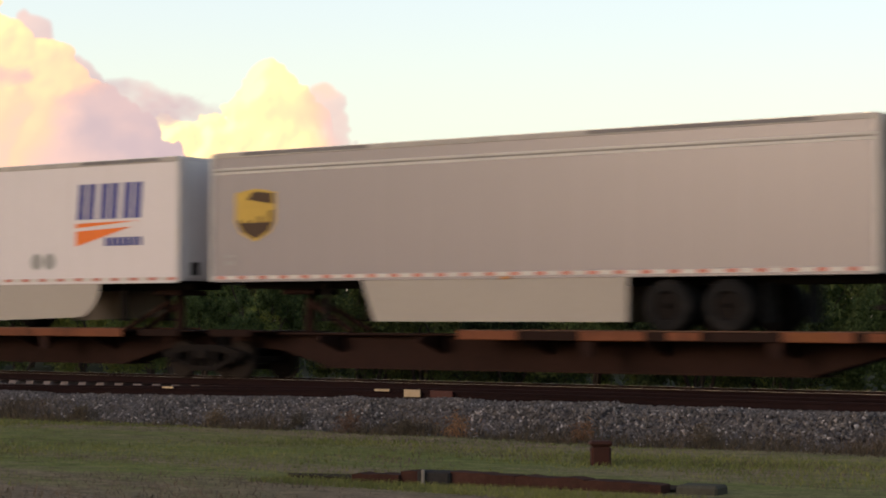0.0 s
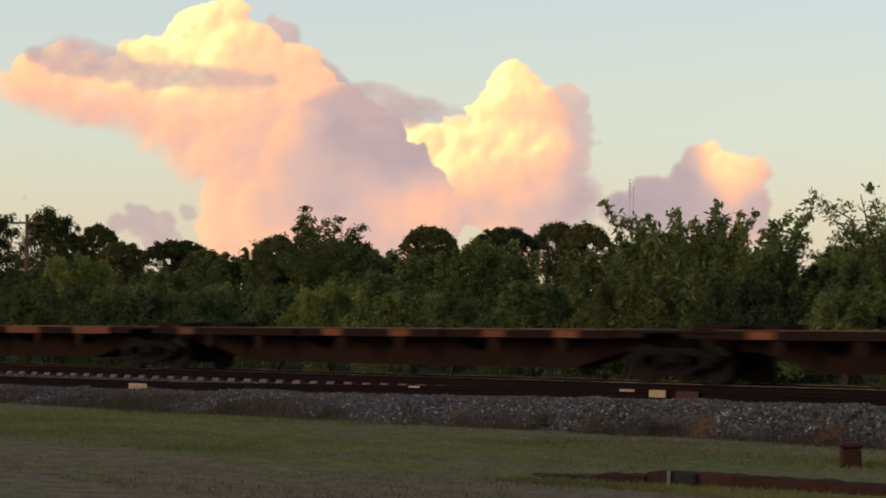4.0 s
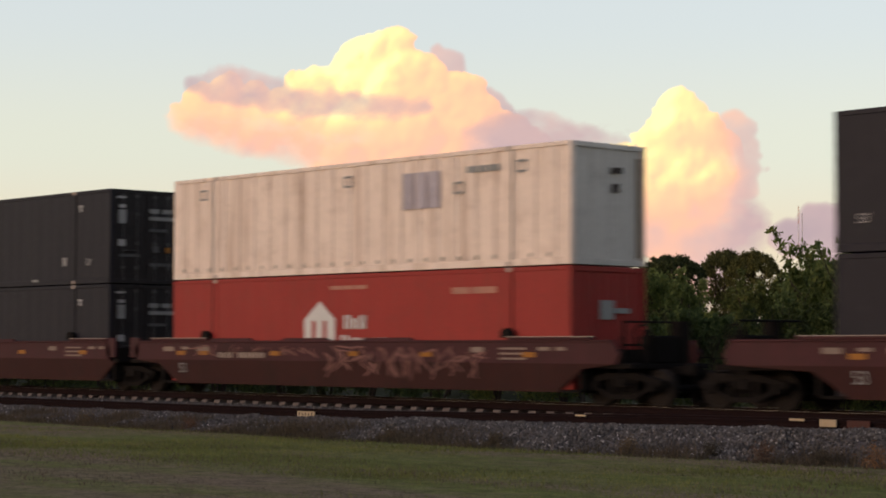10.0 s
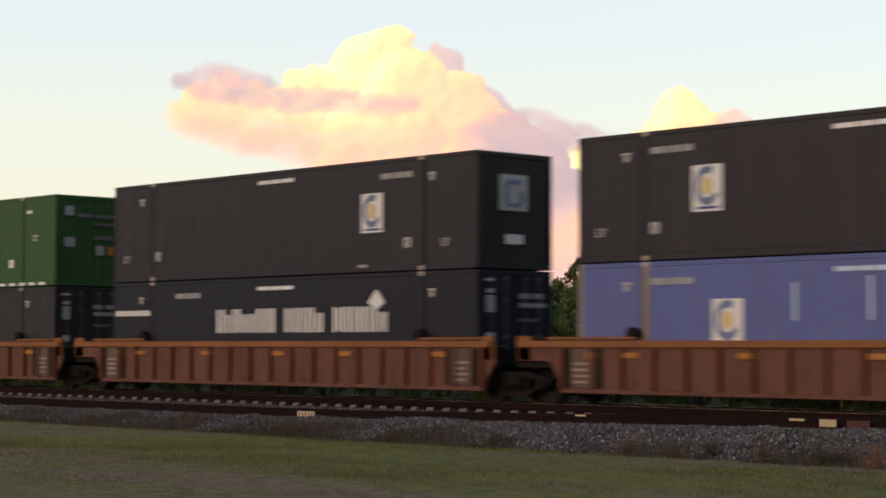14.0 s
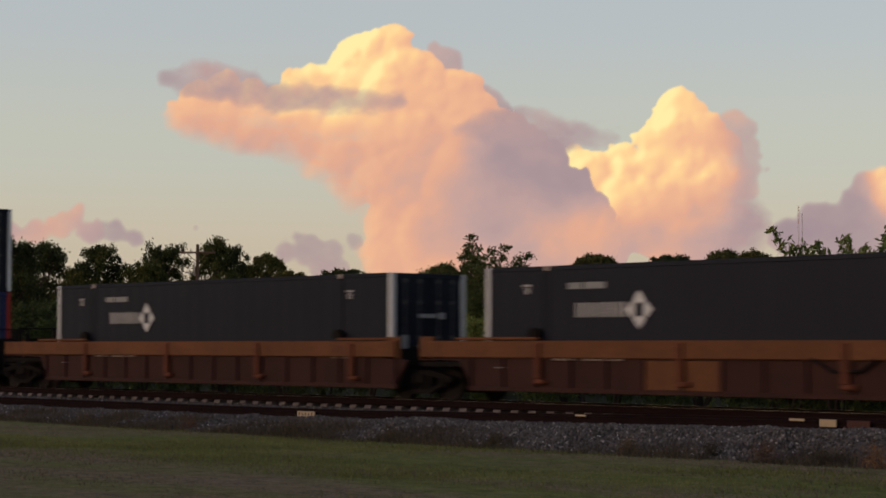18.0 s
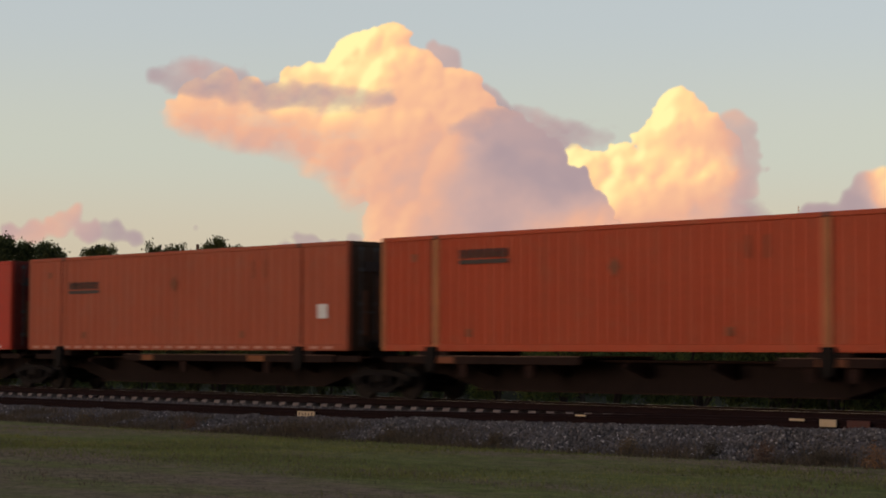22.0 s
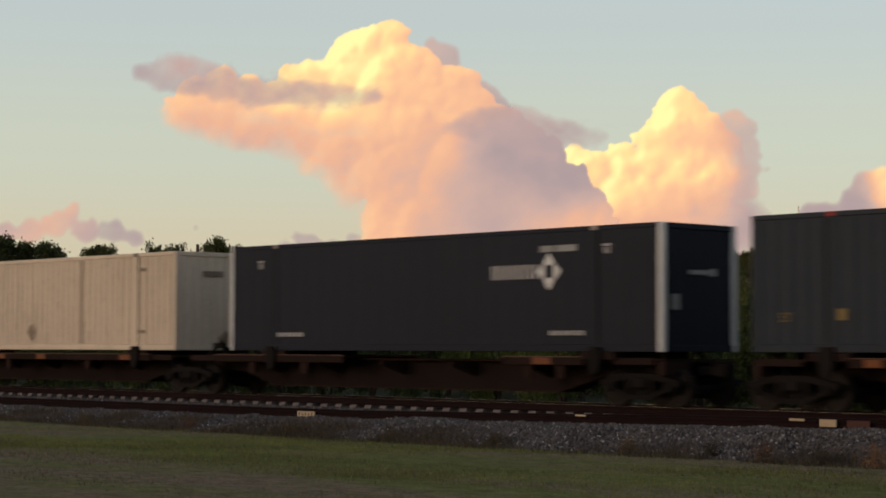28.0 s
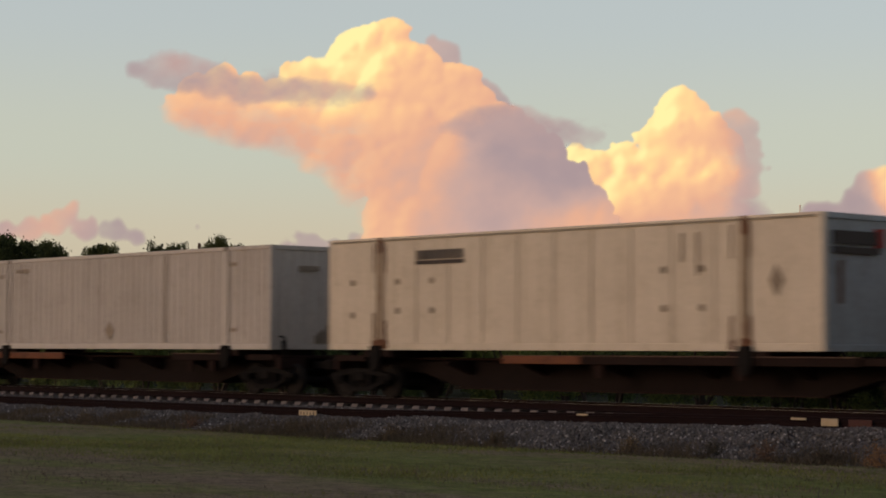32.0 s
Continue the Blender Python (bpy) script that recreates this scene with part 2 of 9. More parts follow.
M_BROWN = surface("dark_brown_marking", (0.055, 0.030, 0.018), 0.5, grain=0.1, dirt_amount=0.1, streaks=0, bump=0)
M_RED = surface("red_marking", (0.34, 0.035, 0.026), 0.5, grain=0.08, dirt_amount=0.2, streaks=0.1, bump=0)
M_ORANGE = surface("orange_marking", (0.72, 0.16, 0.03), 0.5, grain=0.06, dirt_amount=0.1, streaks=0.1, bump=0)
M_BLUE = surface("blue_marking", (0.035, 0.045, 0.20), 0.5, grain=0.06, dirt_amount=0.1, streaks=0.1, bump=0)
M_PALE = surface("pale_blue_marking", (0.40, 0.48, 0.60), 0.5, grain=0.08, dirt_amount=0.1, streaks=0.1, bump=0)
M_AMBER = surface("amber_reflector", (0.30, 0.115, 0.018), 0.4, grain=0.08, dirt_amount=0.3, streaks=0, bump=0)
M_CREAM = surface("cream_paint_mark", (0.40, 0.29, 0.185), 0.6, grain=0.1, dirt=(0.3, 0.2, 0.1), dirt_amount=0.5, streaks=0, bump=0)
G_MINT = surface("mint_spray_paint", (0.30, 0.46, 0.42), 0.55, grain=0.25, dirt=(0.12, 0.10, 0.09), dirt_amount=0.4, streaks=0.3, bump=0)
G_WHITE = surface("white_spray_paint", (0.40, 0.35, 0.31), 0.55, grain=0.2, dirt=(0.16, 0.08, 0.06), dirt_amount=0.6, streaks=0.4, bump=0)
G_RED = surface("red_spray_paint", (0.185, 0.013, 0.017), 0.55, grain=0.25, dirt_amount=0.3, streaks=0.3, bump=0)
G_PINK = surface("pink_spray_paint", (0.42, 0.185, 0.135), 0.55, grain=0.2, dirt_amount=0.2, streaks=0.3, bump=0)
G_BLACK = surface("black_spray_paint", (0.02, 0.022, 0.024), 0.5, grain=0.2, dirt_amount=0.2, streaks=0.2, bump=0)
LEAF_A = leaf_material("shrub_leaf", (0.050, 0.063, 0.027), (0.140, 0.154, 0.058), 0.65, 1.35)
LEAF_B = leaf_material("broad_leaf", (0.096, 0.122, 0.046), (0.24, 0.262, 0.090), 0.75, 1.25, 0.45)
LEAF_C = leaf_material("dark_oak_leaf", (0.030, 0.038, 0.017), (0.105, 0.110, 0.042))
LEAF_D = leaf_material("olive_dome_leaf", (0.058, 0.060, 0.024), (0.20, 0.175, 0.065), 0.75, 1.2, 0.4)
GRASS = leaf_material("grass_blade", (0.098, 0.106, 0.040), (0.178, 0.180, 0.068), 0.75, 1.35)
STRAW = leaf_material("straw_blade", (0.128, 0.092, 0.068), (0.22, 0.160, 0.118), 0.7, 1.3)
# near-black green: shade behind the train is put into the blades
VERGE = leaf_material("shaded_verge_blade", (0.022, 0.030, 0.012), (0.060, 0.070, 0.026))
WEED = leaf_material("dry_weed", (0.060, 0.046, 0.034), (0.150, 0.108, 0.078))
RED_WEED = leaf_material("rusty_weed", (0.10, 0.055, 0.038), (0.24, 0.135, 0.095))


# ---- geometry kit ----
class Geo:
    """Collects boxes, prisms, tubes and sheets into one mesh."""

    def __init__(self):
        self.v, self.f = [], []

    def add(self, verts, faces):
        n = len(self.v)
        self.v += [tuple(p) for p in verts]
        self.f += [tuple(n + i for i in f) for f in faces]
        return self

    def box(self, x0, x1, y0, y1, z0, z1, c=0.0):
        if c <= 0:
            p = [(x, y, z) for x in (x0, x1) for y in (y0, y1) for z in (z0, z1)]
            return self.add(p, [(0, 1, 3, 2), (4, 6, 7, 5), (0, 4, 5, 1), (2, 3, 7, 6), (0, 2, 6, 4), (1, 5, 7, 3)])
        bm = bmesh.new()
        bmesh.ops.create_cube(bm, size=1.0)
        for q in bm.verts:
            q.co = Vector(((x0 + x1) / 2 + q.co.x * (x1 - x0), (y0 + y1) / 2 + q.co.y * (y1 - y0), (z0 + z1) / 2 + q.co.z * (z1 - z0)))
        bmesh.ops.bevel(bm, geom=bm.edges[:], offset=min(c, 0.45 * min(x1 - x0, y1 - y0, z1 - z0)), segments=1, affect="EDGES")
        bm.verts.index_update()
        self.add([q.co for q in bm.verts], [[q.index for q in f.verts] for f in bm.faces])
        bm.free()
        return self

    def prism(self, poly, a0, a1, axis="y"):
        """A polygon in the plane across an axis, pulled from a0 to a1 along it. axis y: (x, z); x: (y, z); z: (x, y)."""
        put = {"y": lambda p, a: (p[0], a, p[1]), "x": lambda p, a: (a, p[0], p[1]), "z": lambda p, a: (p[0], p[1], a)}[axis]
        n = len(poly)
        verts = [put(p, a0) for p in poly] + [put(p, a1) for p in poly]
        return self.add(verts, [tuple(range(n)), tuple(range(2 * n - 1, n - 1, -1))] + [(i, (i + 1) % n + 0, (i + 1) % n + n, i + n) for i in range(n)])

    def tube(self, a, b, r0, r1=None, n=10, caps=True):
        r1 = r0 if r1 is None else r1
        a, b = Vector(a), Vector(b)
        d = (b - a).normalized()
        u = d.orthogonal().normalized()
        w = d.cross(u)
        ring = [u * math.cos(2 * math.pi * i / n) + w * math.sin(2 * math.pi * i / n) for i in range(n)]
        faces = [(i, (i + 1) % n, (i + 1) % n + n, i + n) for i in range(n)]
        if caps:
            faces += [tuple(range(n - 1, -1, -1)), tuple(range(n, 2 * n))]
        return self.add([a + q * r0 for q in ring] + [b + q * r1 for q in ring], faces)

    def lathe(self, c, profile, n=24):
        """A wheel or disc about the y axis: profile of (radius, y)."""
        m = len(profile)
        verts = [(c[0] + r * math.cos(2 * math.pi * i / n), c[1] + y, c[2] + r * math.sin(2 * math.pi * i / n)) for i in range(n) for r, y in profile]
        return self.add(verts, [(i * m + j, i * m + (j + 1) % m, ((i + 1) % n) * m + (j + 1) % m, ((i + 1) % n) * m + j) for i in range(n) for j in range(m)])

    def mesh(self, name, material, smooth=False):
        me = bpy.data.meshes.new(name)
        me.from_pydata(self.v, [], self.f)
        bm = bmesh.new()
        bm.from_mesh(me)
        bmesh.ops.recalc_face_normals(bm, faces=bm.faces[:])
        bm.to_mesh(me)
        bm.free()
        if smooth:
            me.shade_smooth()
        if material:
            me.materials.append(material)
        return me


def part(name, geo, material, parent, label="", at=None, smooth=False):
    """One mesh object under a thing or under a part. geo: a Geo, or a mesh that several share."""
    me = geo.mesh(name, material, smooth) if isinstance(geo, Geo) else geo
    ob = new(name, me)
    ob.parent = parent
    if at is not None:
        ob.matrix_basis = at
    if label:
        ob["label"] = label
    return ob


def thing(name, label, category, group="", kind="", at=None):
    ob = tagged(new(name), label, category, group, kind)
    ob.empty_display_size = 0.3
    if at is not None:
        ob.matrix_basis = at
    return ob


def whole(name, geo, material, label, category="", group="", kind="", at=None, smooth=False):
    me = geo.mesh(name, material, smooth) if isinstance(geo, Geo) else geo
    ob = tagged(new(name, me), label, category, group, kind)
    if at is not None:
        ob.matrix_basis = at
    return ob


CACHE = {}


def shared(key, make):
    if key not in CACHE:
        CACHE[key] = make()
    return CACHE[key]


def letters(text, height, material):
    """Flat lettering of the built-in font as a mesh in the x-z plane, facing -y."""
    def make():
        cu = bpy.data.curves.new("lettering", "FONT")
        cu.body, cu.size, cu.extrude = text, height * 1.4, 0.002
        ob = bpy.data.objects.new("lettering", cu)
        me = bpy.data.meshes.new_from_object(ob)
        me.transform(Matrix.Rotation(radians(90), 4, "X"))
        me.materials.clear()
        me.materials.append(material)
        bpy.data.objects.remove(ob)
        return me
    return shared(("text", text, height, material.name), make)


# ---- setting: ground, ballast, tracks ----
MAIN_Y, SIDE_Y = 34.48, 30.2
SPEED = 25.684


def make_ground():
    ys = [-600, -60, -10, 0, 8, 14, 17, 20, 22, 24, 25.2, 26.0, 26.6, 39.4, 40.4, 41.6, 44, 50, 60, 90, 150, 400, 1200, 4600]
    xs = [-4600, -1500, -600, -300, -200, -150] + [-120 + 2.5 * i for i in range(60)] + [60, 150, 400, 900, 1800, 4600]
    z_at = {39.4: -0.62, 40.4: -0.85, 41.6: -0.85}
    verts, faces = [], []
    for j, y in enumerate(ys):
        for i, x in enumerate(xs):
            z = -0.57 if y < 26.7 else z_at.get(y, -0.8)
            if 10 < y < 26.1 and -110 < x < 20:
                z += 0.05 * noise.noise((x * 0.25, y * 0.4, 1.7)) + 0.03 * noise.noise((x * 0.9, y * 1.1, 4.1))
            verts.append((x, y, z))
    n = len(xs)
    for j in range(len(ys) - 1):
        for i in range(n - 1):
            faces.append((j * n + i, j * n + i + 1, (j + 1) * n + i + 1, (j + 1) * n + i))
    m, nt, b = nodes_of("lawn_earth")
    big = noise_node(nt, 0.30, stretch=(0.45, 1.5, 1), detail=6, world_space=True)
    mid = noise_node(nt, 1.5, stretch=(0.7, 1.3, 1), detail=8, rough=0.68, world_space=True)
    fine = noise_node(nt, 22, detail=6, world_space=True)
    green = ramp_node(nt, fine, ((0.25, (0.088, 0.098, 0.038)), (0.75, (0.190, 0.198, 0.076))))
    straw = ramp_node(nt, fine, ((0.25, (0.108, 0.077, 0.059)), (0.75, (0.270, 0.195, 0.150))))
    # a worn dry strip runs through the lawn, alongside the railway
    place, axes, wide = nt.nodes.new("ShaderNodeNewGeometry"), nt.nodes.new("ShaderNodeSeparateXYZ"), nt.nodes.new("ShaderNodeMapRange")
    nt.links.new(place.outputs["Position"], axes.inputs[0])
    nt.links.new(axes.outputs["Y"], wide.inputs["Value"])
    wide.inputs["From Min"].default_value, wide.inputs["From Max"].default_value = 10.0, 24.0
    strip = ramp_node(nt, wide.outputs[0], ((0.02, (0.04,) * 3), (0.26, (0.19,) * 3), (0.50, (0.19,) * 3), (0.66, (0.11,) * 3), (0.84, (0.05,) * 3), (0.97, (0.12,) * 3)))
    col = mix_node(nt, ramp_node(nt, mix_node(nt, 1.0, big, strip, "ADD"), ((0.52, (0.0,) * 3), (0.76, (0.85,) * 3))), green, straw)
    col = mix_node(nt, ramp_node(nt, mix_node(nt, 1.0, mid, strip, "ADD"), ((0.66, (0, 0, 0)), (0.92, (0.75,) * 3))), col, straw)
    tuft = noise_node(nt, 3.2, stretch=(0.7, 1.2, 1), detail=5, rough=0.7, world_space=True)
    col = mix_node(nt, 1.0, col, ramp_node(nt, tuft, ((0.32, (0.70, 0.72, 0.70)), (0.68, (1.32, 1.28, 1.22)))), "MULTIPLY")
    nt.links.new(col, b.inputs["Base Color"])
    b.inputs["Roughness"].default_value, b.inputs["Specular IOR Level"].default_value = 0.95, 0.0
    h = nt.nodes.new("ShaderNodeBump")
    h.inputs["Strength"].default_value, h.inputs["Distance"].default_value = 0.8, 0.05
    nt.links.new(fine, h.inputs["Height"])
    nt.links.new(h.outputs[0], b.inputs["Normal"])
    whole("ground", Geo().add(verts, faces), m, "mown lawn with straw-coloured dry patches beside the railway", "lawn", kind="structure", smooth=True)


def make_hedge_floor():
    # added dark sheet: its colour stands in for shade beneath the hedge
    shaded_ground = surface("shaded_hedge_ground", (0.034, 0.034, 0.019), 0.95, grain=0.4, dirt=(0.02, 0.016, 0.011), dirt_amount=0.7, streaks=0, scale=2, bump=0.5, world_space=True, spec=0.02)
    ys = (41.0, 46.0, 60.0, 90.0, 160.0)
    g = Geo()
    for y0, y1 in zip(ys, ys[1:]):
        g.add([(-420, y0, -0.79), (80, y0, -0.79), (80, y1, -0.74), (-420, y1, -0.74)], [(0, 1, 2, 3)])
    whole("hedge_floor", g, shaded_ground, "ground under the hedge, shade put into its dark colour", "soil", kind="structure")


def side_rise(x):
    """The siding climbs a little towards the level of the main line."""
    return float(np.interp(x, [-43, -37, -32, -26, -21, -10], [-0.205, -0.19, -0.12, -0.03, 0.03, 0.03]))


BED = ((25.9, -0.66), (26.6, -0.50), (27.5, -0.36), (28.3, -0.34), (31.2, -0.32), (32.2, -0.30), (33.55, -0.282), (33.56, -0.30), (36.4, -0.24), (38.6, -0.27), (40.2, -0.95), (25.9, -0.95))


def make_bed():
    n = len(BED)
    stations = [-1000, -43, -37, -32, -26, -21, -10, 900]
    verts = [(x, y, z + (side_rise(x) + 0.16 if 27.4 < y < 31.3 else 0)) for x in stations for y, z in BED]
    faces = [(i * n + j, i * n + (j + 1) % n, (i + 1) * n + (j + 1) % n, (i + 1) * n + j) for i in range(len(stations) - 1) for j in range(n)]
    whole("ballast_bed", Geo().add(verts, faces), STONE, "grey crushed stone bed under both tracks", "ballast", kind="structure")


def make_stones(name, x0, x1, y_edges, count, size, z_of, seed, label):
    """Loose crushed stones as one joined mesh."""
    rng = np.random.default_rng(seed)
    x = rng.uniform(x0, x1, count)
    y = rng.uniform(y_edges[0], y_edges[1], count)
    base = np.array([(0, 0, 1), (1, 0, 0), (0, 1, 0), (-1, 0, 0), (0, -1, 0), (0.1, 0, -1)], float)
    tri = np.array([(0, 1, 2), (0, 2, 3), (0, 3, 4), (0, 4, 1), (5, 2, 1), (5, 3, 2), (5, 4, 3), (5, 1, 4)])
    s = size * rng.uniform(0.55, 1.35, (count, 1, 1)) * rng.uniform(0.6, 1.2, (count, 6, 1))
    pts = base[None] * s
    a = rng.uniform(0, 6.28, count)
    b = rng.uniform(0, 6.28, count)
    ca, sa, cb, sb = np.cos(a), np.sin(a), np.cos(b), np.sin(b)
    px = pts[..., 0] * ca[:, None] - pts[..., 1] * sa[:, None]
    py = pts[..., 0] * sa[:, None] + pts[..., 1] * ca[:, None]
    py, pz = py * cb[:, None] - pts[..., 2] * sb[:, None], py * sb[:, None] + pts[..., 2] * cb[:, None]
    z = np.array([z_of(p, q) for p, q in zip(x, y)]) + rng.uniform(-0.3, 0.6, count) * size
    verts = np.stack([px + x[:, None], py + y[:, None], pz + z[:, None]], -1).reshape(-1, 3)
    faces = (tri[None] + 6 * np.arange(count)[:, None, None]).reshape(-1, 3)
    me = bpy.data.meshes.new(name)
    me.from_pydata(verts.tolist(), [], faces.tolist())
    m, nt, bs = nodes_of(name + "_rock")
    g = nt.nodes.new("ShaderNodeNewGeometry")
    col = ramp_node(nt, g.outputs["Random Per Island"], ((0, (0.046, 0.039, 0.038)), (0.55, (0.096, 0.082, 0.077)), (0.92, (0.145, 0.126, 0.119)), (1, (0.35, 0.305, 0.29))))
    big = noise_node(nt, 0.8, world_space=True)
    col = mix_node(nt, ramp_node(nt, big, ((0.5, (0, 0, 0)), (0.8, (0.4,) * 3))), col, (0.12, 0.09, 0.07))
    nt.links.new(col, bs.inputs["Base Color"])
    bs.inputs["Roughness"].default_value, bs.inputs["Specular IOR Level"].default_value = 0.8, 0.1
    me.materials.append(m)
    whole(name, me, None, label, "ballast", kind="stuff")


def bed_height(x, y):
    for (ya, za), (yb, zb) in zip(BED, BED[1:11]):
        if ya <= y <= yb:
            lift = (side_rise(x) + 0.16) * min(1, max(0, (y - 26.6) / 0.9)) if y < 31.3 else 0
            return za + (zb - za) * (y - ya) / (yb - ya) + lift + (max(0.0, 0.02 + 0.09 * noise.noise((x * 0.9, y * 0.7, 2.2)) + 0.05 * noise.noise((x * 2.3, y, 5.2))) if y < 28.9 else 0)
    return -0.3


def rail_profile(y):
    return [(y + a, b) for a, b in ((-0.07, -0.172), (0.07, -0.172), (0.07, -0.160), (0.012, -0.140), (0.010, -0.045), (0.036, -0.036), (0.036, -0.004), (0.028, 0.0),
            (-0.028, 0.0), (-0.036, -0.004), (-0.036, -0.036), (-0.010, -0.045), (-0.012, -0.140), (-0.07, -0.160))]


def rail_mesh(y, rise):
    prof = rail_profile(y)
    n = len(prof)
    stations = [-1000, -60, -43, -40, -37, -34, -32, -29, -26, -23, -21, -10, 900]
    verts = [(x, py, pz + rise(x)) for x in stations for py, pz in prof]
    faces = [(i * n + j, i * n + (j + 1) % n, (i + 1) * n + (j + 1) % n, (i + 1) * n + j) for i in range(len(stations) - 1) for j in range(n)]
    return Geo().add(verts, faces + [tuple(range(n)), tuple(range((len(stations) - 1) * n, len(stations) * n))])


def make_tracks():
    plain = Geo().prism([(-1.3, -0.38), (1.3, -0.38), (1.3, -0.21), (1.15, -0.19), (0.5, -0.18), (0.3, -0.21), (-0.3, -0.21), (-0.5, -0.18), (-1.15, -0.19), (-1.3, -0.21)], -0.12, 0.12, "x").mesh("sleeper", SLEEPER_GREY)
    shouldered = Geo().prism([(-1.55, -0.38), (1.3, -0.38), (1.3, -0.21), (1.15, -0.19), (0.5, -0.18), (0.3, -0.21), (-0.3, -0.21), (-0.5, -0.18), (-0.86, -0.18), (-0.92, -0.26), (-1.5, -0.27), (-1.55, -0.285)], -0.13, 0.13, "x").mesh("sleeper", CONCRETE)
    for name, yc, rise, label in (("main_track", MAIN_Y, lambda x: 0.0, "main line of rusty rails on pale concrete sleepers"), ("siding_track", SIDE_Y, side_rise, "empty rusty siding in front of the main line")):
        track = thing(name, label, "railway track", kind="structure", at=pose(0, yc, 0))
        for side in (-1, 1):
            rail = part("rail", rail_mesh(side * 0.753, rise), RAIL_RUST, track)
            if name == "main_track":
                part("running_band", Geo().box(-1000, 900, side * 0.753 - 0.018, side * 0.753 + 0.018, 0.0005, 0.0025), STEEL, rail, "bright worn strip on the rail head")
            elif side == -1:
                for x, w, z0, z1, label2 in ((-37.1, 0.66, -0.325, -0.185, "cream painted patch with worn marks"), (-28.1, 0.30, -0.065, -0.028, "short cream paint dash"), (-22.62, 0.34, 0.0, 0.042, "short cream paint dash"), (-21.92, 0.37, -0.09, 0.045, "cream painted patch with dark marks")):
                    mark = part("paint_mark", Geo().box(x - w / 2, x + w / 2, -0.85, -0.82, z0, z1, 0.003), M_CREAM, rail, label2)
                    if w > 0.37 and z1 - z0 > 0.1:
                        for k in range(5):
                            part("faded_mark", Geo().box(x - w * 0.40 + k * w * 0.18, x - w * 0.40 + k * w * 0.18 + 0.035, -0.855, -0.849, z0 + 0.04, z1 - 0.03 - 0.02 * (k % 2)), M_DARK, mark)
                part("paint_mark", Geo().box(-21.5, -21.0, -0.85, -0.82, -0.09, 0.04, 0.003), surface("dull_red_mark", (0.06, 0.018, 0.015)), rail, "dull red paint patch")
        rest = Geo()
        x = -1000.0
        while x < 900:
            if -84 < x < -10:
                part("sleeper", shouldered if name == "main_track" and x < -30.4 else plain, None, track, at=pose(x, 0, rise(x)))
            else:
                rest.box(x - 0.12, x + 0.12, -1.3, 1.3, -0.38 + rise(x), -0.2 + rise(x))
            x += 0.61
        part("far_sleepers", rest, CONCRETE, track)["kind"] = "stuff"


SLEEPER_GREY = surface("old_sleeper_grey", (0.055, 0.045, 0.04), 0.9, grain=0.3, dirt=(0.025, 0.018, 0.014), dirt_amount=0.6, streaks=0, bump=0.3)
make_ground()
make_hedge_floor()
make_bed()


# ---- intermodal containers ----
CW, CH = 2.59, 2.90
MOVERS = []                      # things that travel with the train: (object, place along the train, y, z)


def travel(ob, s, z=0.0):
    MOVERS.append((ob, s, z))
    ob.matrix_basis = pose(s, MAIN_Y, z)
    return ob


def corrugated(length, y, out, z0, z1, pitch, depth, x0=0.0, flat=0.45):
    """A rib-pressed sheet from x0 on, outer face at y, pressed inwards (out: -1 or 1 is the way it faces)."""
    n = max(1, round(length / pitch))
    p = length / n
    prof = []
    for i in range(n):
        a = x0 + i * p
        prof += [(a, 0), (a + flat * p, 0), (a + 0.5 * p, depth), (a + (0.5 + flat) * p, depth)]
    prof.append((x0 + length, 0))
    poly = [(x, y - out * d) for x, d in prof] + [(x0 + length, y - out * (depth + 0.03)), (x0, y - out * (depth + 0.03))]
    g = Geo()
    m = len(prof)
    verts = [(x, yy, z) for z in (z0, z1) for x, yy in poly]
    k = len(poly)
    faces = [(i, (i + 1) % k, (i + 1) % k + k, i + k) for i in range(k)]
    return g.add(verts, faces)


def decal(parent, polys, material, label="", name="marking", y=-CW / 2 - 0.006, thick=0.004):
    """Painted shapes on a side. A list of polygons among them makes one block of a name."""
    groups = [p if isinstance(p[0][0], (tuple, list)) else [p] for p in polys]
    if name == "name_blocks" or 1 < len(groups) <= 3:
        for q in groups:
            g = Geo()
            for p in q:
                g.prism(p, y - thick, y, "y")
            last = part("name_block" if name == "name_blocks" else name, g, material, parent, label)
        return last
    g = Geo()
    for q in groups:
        for p in q:
            g.prism(p, y - thick, y, "y")
    ob = part(name, g, material, parent, label)
    if name == "marking" and len(groups) > 3:
        ob["kind"] = "stuff"
    return ob


def rect(x, z, w, h):
    return [(x, z), (x + w, z), (x + w, z + h), (x, z + h)]


def dashes(x, z, w, h, widths):
    """A row of small blocks, as illegible lettering reads."""
    total = sum(widths) + 0.35 * (len(widths) - 1)
    k, out_, at = w / total, [], x
    for q in widths:
        out_.append(rect(at, z, q * k, h))
        at += (q + 0.35) * k
    return out_


# warmer, lighter charcoal that offsets the blue sky light on the ends
CHARCOAL_END = surface("sky_offset_charcoal_end_paint", (0.0205, 0.0165, 0.0170), 0.55, grain=0.25, dirt=(0.04, 0.033, 0.03), dirt_amount=0.4, streaks=0.5, bump=0.06)
ROD = surface("dull_lock_rod_steel", (0.085, 0.08, 0.078), 0.6, grain=0.2, dirt=(0.03, 0.025, 0.022), dirt_amount=0.5, bump=0.05)
RIBS = {"smooth": (0.62, 0.004), "corr": (0.31, 0.036), "fine": (0.40, 0.020), "panel": (1.22, 0.012), "pressed": (0.70, 0.036)}


